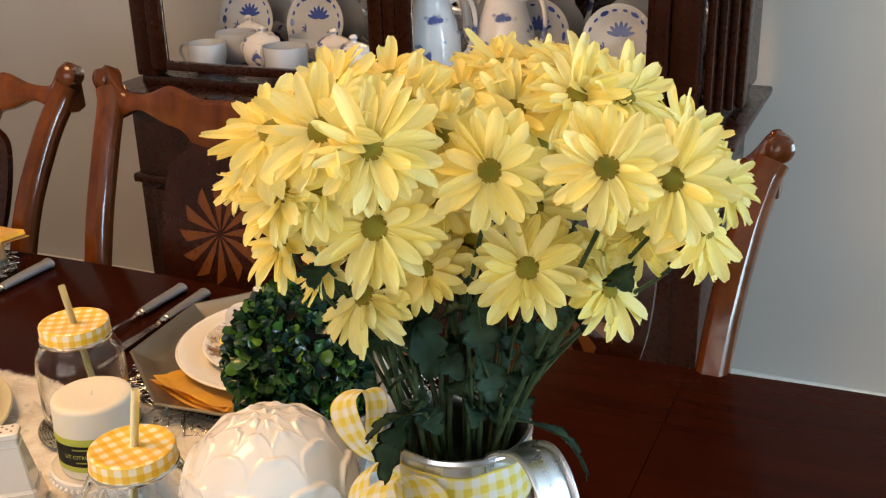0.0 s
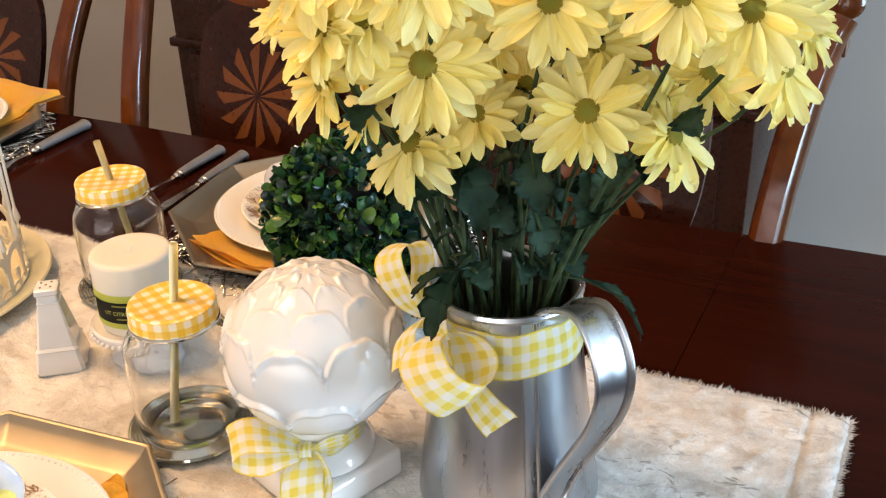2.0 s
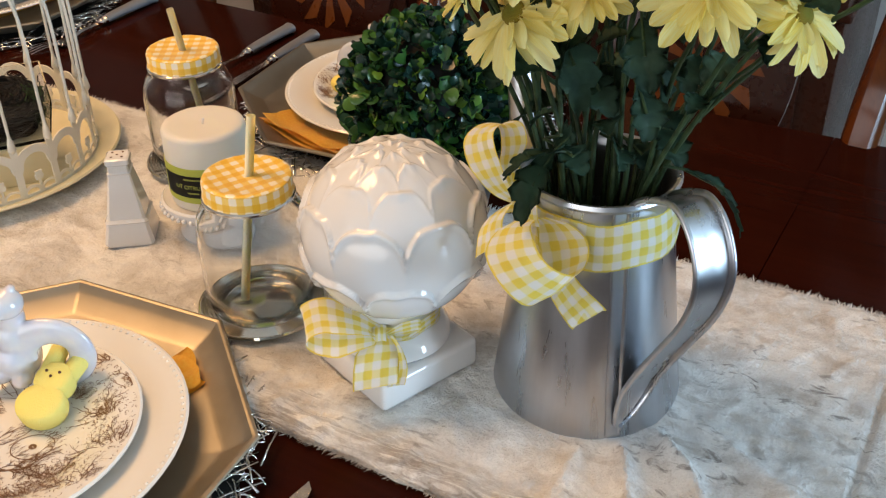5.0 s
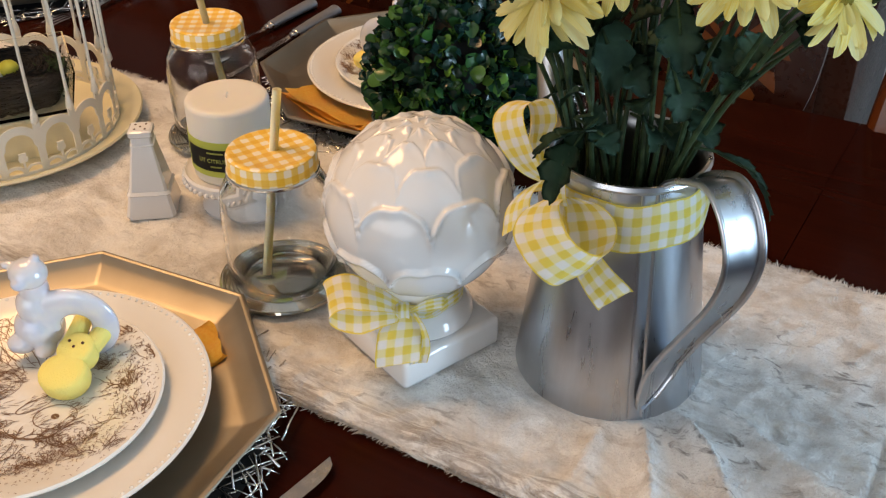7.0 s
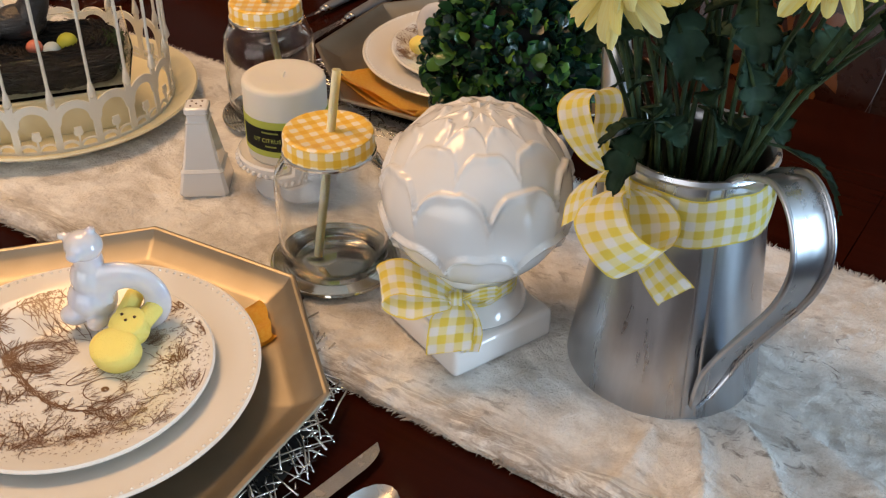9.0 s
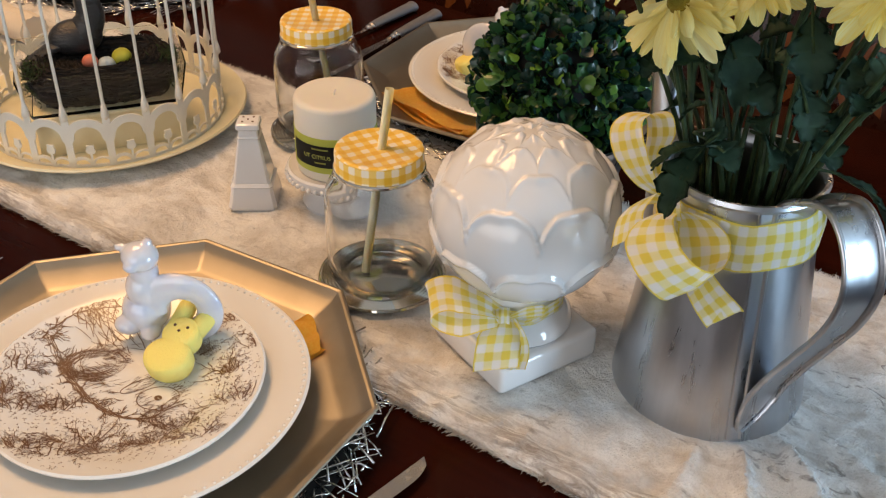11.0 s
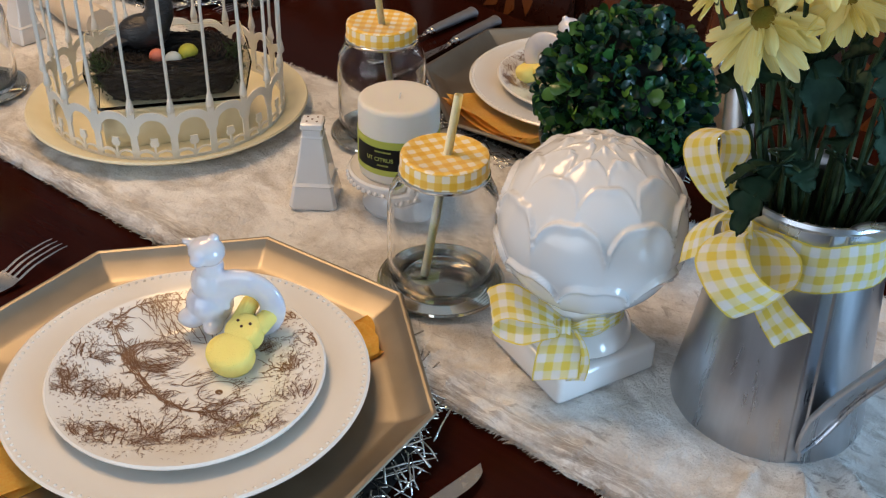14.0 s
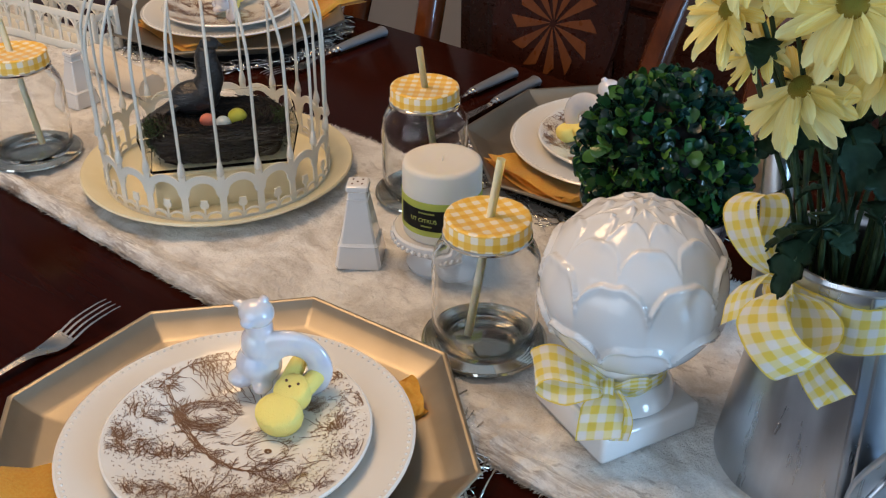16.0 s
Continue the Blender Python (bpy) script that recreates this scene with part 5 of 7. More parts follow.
def fork():
    t = thing("fork", pose(0, 0, 0), "steel fork with a pewter-grey ornamented handle", "fork", "forks")
    handle(t)
    bm = sweep(smooth_path([(0, 0.092, 0.005), (0, 0.12, 0.006), (0, 0.137, 0.003)], 5), [(-0.003, 0), (0, 0.0016), (0.003, 0), (0, -0.001)], scale=lambda q: (1 + 1.2 * q * q, 1.0))
    sweep([Vector((0, 0.135, 0.003)), Vector((0, 0.143, 0.0015)), Vector((0, 0.152, 0.002)), Vector((0, 0.160, 0.004))], [(-0.0105, 0.001), (-0.0105, -0.0008), (0, -0.0018), (0.0105, -0.0008), (0.0105, 0.001), (0, 0.0002)], bm, scale=lambda q: (0.6 + 0.4 * min(1, q * 2), 1.0))
    part("head", bm, STEEL, t)
    for k in range(4):
        x = -0.0088 + k * 0.00587
        pr = sweep(smooth_path([(x, 0.158, 0.004), (x * 1.02, 0.175, 0.009), (x * 1.02, 0.196, 0.0105), (x, 0.206, 0.010)], 5), [(-0.0014, 0), (0, 0.0009), (0.0014, 0), (0, -0.0009)], scale=lambda q: 1.0 - 0.55 * q)
        part("tine", pr, STEEL, t)
    return t


def handle(t):
    line = smooth_path([(0, -0.012, 0.006), (0, 0.02, 0.0065), (0, 0.055, 0.0065), (0, 0.078, 0.006)], 6)
    part("handle", sweep(line, ring(0.0084, 14, 0.72), scale=lambda q: 1.10 - 0.34 * q + (0.12 if q < 0.04 else 0)), HANDLE, t, "pewter-grey handle")
    part("ferrule", sweep(smooth_path([(0, 0.076, 0.006), (0, 0.081, 0.006), (0, 0.086, 0.006), (0, 0.094, 0.0055)], 4), ring(0.0056, 12, 0.7), scale=lambda q: 1.15 + 0.18 * math.sin(q * 14) - 0.55 * q), STEEL, t)


def knife():
    t = thing("knife", pose(0, 0, 0), "table knife with a steel blade and pewter-grey handle", "knife", "knives")
    handle(t)
    bm = bmesh.new()
    n = 26
    rows = []
    for i in range(n + 1):
        q = i / n
        y = 0.092 + 0.128 * q
        w = 0.0038 + 0.0034 * min(1, q * 2.2)
        tip = math.sqrt(max(0.0, 1 - max(0.0, (q - 0.80) / 0.2) ** 2))
        lo, hi = -w * 0.85, -w * 0.85 + w * 1.75 * (0.02 + 0.98 * tip)
        rows.append([bm.verts.new((x, y, z)) for x, z in ((lo, 0.0042), (hi, 0.0048), (hi, 0.0056), (lo, 0.0046))])
    for a, b in zip(rows, rows[1:]):
        for k in range(4):
            bm.faces.new((a[k], a[(k + 1) % 4], b[(k + 1) % 4], b[k]))
    bm.faces.new(rows[0])
    bm.faces.new(rows[-1])
    part("blade", bm, STEEL, t)
    return t


def spoon():
    t = thing("spoon", pose(0, 0, 0), "steel spoon with a pewter-grey handle", "spoon", "spoons")
    handle(t)
    part("neck", sweep(smooth_path([(0, 0.092, 0.005), (0, 0.13, 0.007), (0, 0.150, 0.0045)], 5), [(-0.003, 0), (0, 0.0015), (0.003, 0), (0, -0.001)]), STEEL, t)
    bm = bmesh.new()
    rows = []
    for i in range(9):
        q = i / 8
        row = []
        for k in range(20):
            a = 2 * math.pi * k / 20
            row.append(bm.verts.new((0.0185 * q * math.cos(a), 0.176 + 0.030 * q * math.sin(a), 0.001 + 0.009 * q * q)))
        rows.append(row)
    for a, b in zip(rows, rows[1:]):
        for k in range(20):
            bm.faces.new((a[k], a[(k + 1) % 20], b[(k + 1) % 20], b[k]))
    bmesh.ops.remove_doubles(bm, verts=bm.verts[:], dist=1e-5)
    bmesh.ops.solidify(bm, geom=bm.faces[:], thickness=0.0012)
    part("bowl", bm, STEEL, t)
    return t


protos = {}


def put(name, maker, m):
    """The first is built in place, the next are copies of it."""
    if name in protos:
        return copy_thing(protos[name], m)
    ob = protos[name] = maker()
    ob.matrix_world = m
    return ob


def salad():
    t = plate("salad_plate", 0.0995, "cream salad plate printed with a brown woodland hare scene", "plate", "printed salad plates", False)
    me = ink(0.0995, toile_strokes(0.0995, 5))
    ob = new("printed_scene", me)
    ob.parent = t
    tagged(ob, "brown transfer-printed woodland scene with a hare")
    return t


def hare_ring():
    t = new("hare_napkin_ring", mesh_of(bunny_ring(), "hare_napkin_ring", PEARL))
    return tagged(t, "pearly white ceramic hare napkin ring on a plate", "napkin ring", "hare napkin rings")


def sweet():
    t = new("marshmallow_rabbit", mesh_of(marshmallow_rabbit(), "marshmallow_rabbit", MARSH))
    t.data.materials.append(DARKDOT)
    return tagged(t, "yellow sugared marshmallow rabbit leaning on the napkin ring", "sweet", "marshmallow rabbits")


def setting(u, v, turn, ring_at, ring_turn, sweet_at, sweet_turn, plate_at=(0, 0)):
    """Mat, charger, dinner plate, salad plate, ring and sweet at a place on the table."""
    at = turned(u, v, TZ, turn)
    put("mat", wire_mat, at @ pose(0, 0, 0.0005))
    put("charger", charger, at @ pose(0, 0, 0.0115, 0, 0, 5))
    x, y = plate_at
    put("dinner", lambda: plate("dinner_plate", 0.1315, "cream dinner plate with a beaded rim on the charger", "plate", "dinner plates"), at @ pose(x, y, 0.0205))
    put("salad", salad, at @ pose(x, y, 0.0253, 0, 0, -turn))
    put("ring", hare_ring, at @ pose(*ring_at, 0.0295, 0, 0, ring_turn))
    put("sweet", sweet, at @ pose(*sweet_at, 0.0297, 0, 0, sweet_turn))


C1 = (-0.670, 0.522)
C2 = (-0.718, 1.146)
C3 = (-1.435, 1.155)
setting(*C1, 0, (-0.028, 0.052), 22.7, (0.018, 0.030), 22.7, (0.007, -0.001))
setting(*C2, 180, (0.006, 0.029), -6, (0.054, 0.030), 100)
setting(*C3, 180, (-0.010, 0.010), 150, (0.010, -0.010), 200)

# cutlery beside the settings
put("fork", fork, pose(-0.691, 0.668, TZ + 0.001, 0, 0, -18) @ Matrix.Scale(1.13, 4))
put("knife", knife, pose(-0.301, 0.552, TZ + 0.001, 0, 0, -31))
put("spoon", spoon, pose(-0.262, 0.516, TZ + 0.001, 0, 0, -26))
put("knife", knife, pose(-0.378, 1.540, TZ + 0.001, 0, 0, 158))
put("spoon", spoon, pose(-0.416, 1.560, TZ + 0.001, 0, 0, 157))
put("fork", fork, pose(-0.649, 1.660, TZ + 0.001, 0, 0, 159))

# folded napkins under the dinner plates
NAP_Z = TZ + 0.0160
folded_napkin(turned(-0.666, 0.516, NAP_Z, 66), -0.172, 0.155, 0.105, 0.044, "folded yellow cotton napkin under the dinner plate", 2)
folded_napkin(turned(-0.718, 1.146, NAP_Z, 75), -0.156, 0.152, 0.135, 0.120, "folded golden yellow cotton napkin under the dinner plate", 3)
folded_napkin(turned(-1.435, 1.155, NAP_Z, 83), -0.120, 0.195, 0.150, 0.200, "folded golden yellow cotton napkin under the dinner plate", 3)


# ---- boxwood ball ----
def leaf_mesh(length, width, cup, name, material):
    bm = bmesh.new()
    n = 5
    rows = []
    for i in range(n + 1):
        q = i / n
        w = width * math.sin(math.pi * (0.04 + 0.90 * q ** 1.35)) ** 0.6
        x = length * q
        rows.append([bm.verts.new((x, -w, cup * w * 0.6)), bm.verts.new((x, 0, -cup * width * 0.2 + 0.12 * length * q * q * -1)), bm.verts.new((x, w, cup * w * 0.6))])
    for a, b in zip(rows, rows[1:]):
        for k in range(2):
            bm.faces.new((a[k], b[k], b[k + 1], a[k + 1]))
    return mesh_of(bm, name, material)


def topiary():
    c = Vector((-0.154, 1.100, 0.893))
    t = thing("boxwood_topiary", pose(c.x, c.y, RZ), "clipped green boxwood ball in a grey metal pot", "plant")
    part("pot", lathe([(0, 0), (0.050, 0), (0.053, 0.003), (0.070, 0.078), (0.0745, 0.081), (0.0745, 0.086), (0.071, 0.086), (0.066, 0.07), (0, 0.06)], 56), ZINC, t, "grey galvanised pot")
    # near-black ball paints the deep shade between the leaves
    part("core", ball(0.066, 24, 16, (1, 1, 1), (0, 0, c.z - RZ)), NEST, t, "near-black ball standing in for shade inside the foliage")
    rng = random.Random(7)
    kinds = [leaf_mesh(l, w, k, "leaf", BOX) for l, w, k in ((0.0122, 0.0062, 0.4), (0.0112, 0.0063, 0.25), (0.0128, 0.0060, 0.6), (0.0100, 0.0056, 0.2))]
    me_verts, me_faces = [], []
    front = Vector((0.11, -0.89, 0.44)).normalized()
    singles = 0
    for k in range(2800):
        d = Vector((rng.gauss(0, 1), rng.gauss(0, 1), rng.gauss(0, 1))).normalized()
        if d.z < -0.75:
            continue
        r = 0.082 * rng.uniform(0.84, 1.03) + 0.004 * noise.noise(d * 5)
        out = (d + Vector((rng.gauss(0, 0.45), rng.gauss(0, 0.45), rng.gauss(0, 0.45)))).normalized()
        q = out.to_track_quat("X", "Z").to_matrix().to_4x4()
        s = rng.uniform(0.75, 1.25)
        m = Matrix.Translation(d * (r - 0.010) + Vector((0, 0, c.z - RZ))) @ q @ Matrix.Rotation(rng.uniform(0, 6.28), 4, "X") @ Matrix.Rotation(rng.uniform(-0.9, 0.9), 4, "Y") @ Matrix.Scale(s, 4)
        me = kinds[k % 4]
        if singles < 300 and d.dot(front) > 0.45 and r > 0.078:
            o = new("leaf", me)
            o.parent = t
            o.matrix_local = m
            singles += 1
        else:
            base = len(me_verts)
            me_verts.extend((m @ v.co)[:] for v in me.vertices)
            me_faces.extend(tuple(base + i for i in p.vertices) for p in me.polygons)
    me = bpy.data.meshes.new("foliage")
    me.from_pydata(me_verts, [], me_faces)
    me.materials.append(BOX)
    me.shade_smooth()
    o = new("foliage", me)
    o.parent = t
    tagged(o, "dense small dark green boxwood leaves", kind="stuff")


topiary()


# ---- bird cage with a nest ----
CAGE = Vector((-0.653, 1.162, RZ))


def cage():
    pl = thing("cage_plate", pose(*CAGE), "large round cream enamel plate under the bird cage", "plate")
    part("dish", lathe([(0, 0), (0.122, 0), (0.128, 0.003), (0.146, 0.012), (0.1520, 0.0165), (0.1505, 0.0185), (0.145, 0.0165), (0.129, 0.0085), (0.124, 0.0065), (0, 0.0055)], 96), ENAMEL, pl)
    t = thing("bird_cage", pose(CAGE.x, CAGE.y, RZ + 0.0065, 0, 0, 3.7), "white painted metal bird cage with an arched gallery", "bird cage")
    R, bars = 0.1250, 20
    part("hoop", lathe([(R - 0.0012, -0.0007), (R + 0.0012, -0.0007), (R + 0.0012, 0.0037), (R - 0.0012, 0.0037), (R - 0.0012, -0.0007)], 96), WHITEMETAL, t)
    # one bay of the gallery: pillar, arch, and a small flower between
    def bay(R=R):
        step = 2 * math.pi / bars
        bm = bmesh.new()

        def flat(points, w):
            pts = [Vector(p) for p in points]
            n = len(pts)
            rows = []
            for i, p in enumerate(pts):
                d = (pts[min(i + 1, n - 1)] - pts[max(i - 1, 0)]).normalized()
                s = Vector((-d.y, d.x)) * w
                row = []
                for q, r in ((p - s, R - 0.0009), (p + s, R - 0.0009), (p + s, R + 0.0009), (p - s, R + 0.0009)):
                    a = q.x / R
                    row.append(bm.verts.new((r * math.cos(a), r * math.sin(a), q.y)))
                rows.append(row)
            for a, b in zip(rows, rows[1:]):
                for k in range(4):
                    bm.faces.new((a[k], a[(k + 1) % 4], b[(k + 1) % 4], b[k]))
            bm.faces.new(rows[0])
            bm.faces.new(rows[-1])

        half = step * R / 2
        flat([(-half, 0.0), (-half, 0.020), (-half, 0.030), (-half, 0.054)], 0.0036)
        flat([(-half + 0.0005, 0.030)] + [(half * math.cos(math.pi - q * math.pi / 12) * 0.90, 0.033 + 0.0165 * math.sin(q * math.pi / 12)) for q in range(13)] + [(half - 0.0005, 0.030)], 0.0042)
        flat([(-half + 0.002, 0.002)] + [(-half * 0.5 + half * 0.45 * math.cos(math.pi - q * math.pi / 8), 0.004 + 0.007 * math.sin(q * math.pi / 8)) for q in range(9)], 0.0016)
        flat([(half * 0.5 + half * 0.45 * math.cos(math.pi - q * math.pi / 8), 0.004 + 0.007 * math.sin(q * math.pi / 8)) for q in range(9)], 0.0010)
        flat([(0, 0.002), (0, 0.018)], 0.0011)
        flat([(0, 0.0155), (0, 0.0185), (0, 0.0225), (0, 0.0250)], 0.0036)
        flat([(-0.0045, 0.0190), (0.0045, 0.0190)], 0.0018)
        return bm

    me = mesh_of(bay(), "gallery_bay", WHITEMETAL, False)
    step = 2 * math.pi / bars
    for k in range(bars):
        o = new("gallery_bay", me)
        o.parent = t
        o.matrix_local = Matrix.Rotation(step * k, 4, "Z")
    # upper ring of arches and bars that curve into the dome
    line = smooth_path([(R, 0, 0.052), (R, 0, 0.09), (R, 0, 0.150), (R * 0.97, 0, 0.185), (R * 0.82, 0, 0.225), (R * 0.55, 0, 0.255), (R * 0.25, 0, 0.272), (0.008, 0, 0.280)], 6)
    bar = mesh_of(sweep(line, ring(0.0017, 8), up=(0, 1, 0)), "bar", WHITEMETAL)
    cusp = mesh_of(lathe([(0, 0.050), (0.0042, 0.055), (0.0036, 0.060), (0.0020, 0.068), (0, 0.070)], 10), "finial", WHITEMETAL)
    for k in range(bars):
        a = step * (k + 0.5)
        o = new("bar", bar)
        o.parent = t
        o.matrix_local = Matrix.Rotation(a, 4, "Z")
        o = new("finial", cusp)
        o.parent = t
        o.matrix_local = Matrix.Rotation(a, 4, "Z") @ Matrix.Translation((R, 0, 0))
    part("crown", lathe([(0, 0.300), (0.004, 0.296), (0.006, 0.290), (0.012, 0.283), (0.016, 0.278), (0.010, 0.274), (0, 0.273)], 24), WHITEMETAL, t)


cage()


def nest():
    """A flared oblong glass dish on the cage floor, holding a twig nest, eggs and a dark bird."""
    at = pose(-0.630, 1.129, RZ + 0.0495, 0, 0, 31)
    riser = thing("display_riser", at @ pose(0, 0, -0.0439), "oblong cream painted riser under the glass dish", "riser")
    part("body", box(-0.072, -0.0475, 0, 0.072, 0.050, 0.0385, 0.002), ENAMEL, riser)
    part("lid", box(-0.0745, -0.0500, 0.0388, 0.0745, 0.0525, 0.0434, 0.0015), ENAMEL, riser)
    t = thing("glass_dish", at, "flared oblong clear glass dish inside the bird cage", "dish")
    bm = bmesh.new()
    levels = ((0.072, 0.048, 0.0), (0.0735, 0.0495, 0.003), (0.082, 0.056, 0.044), (0.0805, 0.0545, 0.045), (0.0725, 0.0485, 0.0040))
    rows = [[bm.verts.new((x * a, y * b, z)) for x, y in ((-1, -1), (1, -1), (1, 1), (-1, 1))] for a, b, z in levels]
    for a, b in zip(rows, rows[1:]):
        for k in range(4):
            bm.faces.new((a[k], a[(k + 1) % 4], b[(k + 1) % 4], b[k]))
    bm.faces.new(rows[0][::-1])
    bm.faces.new(rows[-1])
    bowl = part("bowl", bm, PANEGLASS, t, smooth=False)
    bowl.visible_shadow = False
    n = thing("bird_nest", at @ pose(0, 0, 0.0045), "dark twig nest with moss filling the glass dish", "nest")
    rng = random.Random(3)

    def oblong(p, k=0.45):
        """Pushes a round form towards the dish's oblong."""
        m = max(abs(p.x), abs(p.y), 1e-6)
        f = 1 + k * (math.hypot(p.x, p.y) / m - 1)
        return Vector((p.x * f * 1.06, p.y * f * 0.72, p.z * 0.56))

    bm = lathe([(0, 0.001), (0.056, 0.001), (0.062, 0.012), (0.066, 0.030), (0.066, 0.044), (0.062, 0.054), (0.054, 0.060), (0.044, 0.058), (0.032, 0.050), (0.018, 0.044), (0, 0.042)], 64)
    for v in bm.verts:
        v.co = oblong(v.co) + Vector((rng.uniform(-1, 1), rng.uniform(-1, 1), rng.uniform(-1, 1))) * 0.0034
    part("bed", bm, NEST, n)
    bm = bmesh.new()
    for _ in range(2300):
        a, h = rng.uniform(0, 6.28), rng.uniform(0.004, 0.068)
        r = 0.060 + 0.18 * h + rng.uniform(-0.003, 0.004) - (1.1 * (h - 0.05) if h > 0.05 else 0)
        s = rng.uniform(0.15, 0.45) * rng.choice((-1, 1))
        pts = [oblong(Vector((r * math.cos(a + s * q), r * math.sin(a + s * q), h + 0.012 * (q - 0.5) * rng.uniform(-1, 1)))) for q in (0, 0.5, 1)]
        sweep(pts, ring(rng.uniform(0.0005, 0.0012), 4), bm)
    for _ in range(900):
        a, r = rng.uniform(0, 6.28), rng.uniform(0.018, 0.056)
        s = rng.uniform(0.3, 0.9) * rng.choice((-1, 1))
        pts = [oblong(Vector((r * math.cos(a + s * q), r * math.sin(a + s * q), 0.046 + 0.35 * (r - 0.018) + rng.uniform(0, 0.006)))) for q in (0, 0.5, 1)]
        sweep(pts, ring(rng.uniform(0.0004, 0.0007), 4), bm)
    part("twig_weave", bm, NEST, n, "dark interlaced twigs", sharp=0)
    bm = bmesh.new()
    for _ in range(1100):
        a = rng.choice((-2.85, -0.25)) + rng.gauss(0, 0.22)
        r, h = rng.uniform(0.052, 0.072), rng.uniform(0.010, 0.064)
        p = oblong(Vector((r * math.cos(a), r * math.sin(a), h)))
        sweep([p, p + Vector((rng.uniform(-1, 1), rng.uniform(-1, 1), rng.uniform(0, 1))) * 0.006], ring(0.0006, 3), bm)
    tagged(part("moss", bm, MOSS, n, sharp=0), "green moss on the nest", kind="stuff")
    for (x, y, z), r, m, what in (((-0.010, 0.002, 0.0285), 0.0082, EGGPINK, "pink"), ((0.022, 0.003, 0.0290), 0.0102, EGGGREEN, "yellow-green"), ((0.006, -0.001, 0.0240), 0.0092, EGGBLUE, "pale blue")):
        e = new("egg", mesh_of(ball(r, 18, 12, (1, 1, 1.25)), "egg", m))
        e.matrix_world = n.matrix_world @ pose(x, y, z, 60, 40, 0)
        tagged(e, "small %s egg in the nest" % what, "egg", "eggs in the nest")
    # the dark bird, one mesh
    bm = ball(0.020, 24, 16, (1.35, 0.9, 0.95), (-0.020, 0.024, 0.048))
    sweep(smooth_path([(-0.012, 0.024, 0.050), (-0.002, 0.025, 0.068), (-0.004, 0.026, 0.090), (-0.002, 0.026, 0.102)], 6), ring(0.0150, 16), bm, up=(0, 1, 0), scale=lambda q: 1.15 - 0.52 * q)
    ball(0.0085, 16, 10, (1.25, 0.9, 0.95), (0.001, 0.026, 0.105), bm)
    sweep([Vector((0.009, 0.026, 0.105)), Vector((0.018, 0.026, 0.101))], ring(0.003, 8), bm, scale=lambda q: 1 - 0.8 * q)
    sweep(smooth_path([(-0.032, 0.024, 0.046), (-0.050, 0.021, 0.038), (-0.068, 0.018, 0.030), (-0.078, 0.016, 0.027)], 5), ring(0.014, 12, 0.5), bm, scale=lambda q: 1.0 - 0.6 * q)
    b = new("bird_figure", mesh_of(bm, "bird_figure", PEWTER))
    b.matrix_world = n.matrix_world
    tagged(b, "dark pewter bird figure sitting on the nest", "figurine")


nest()


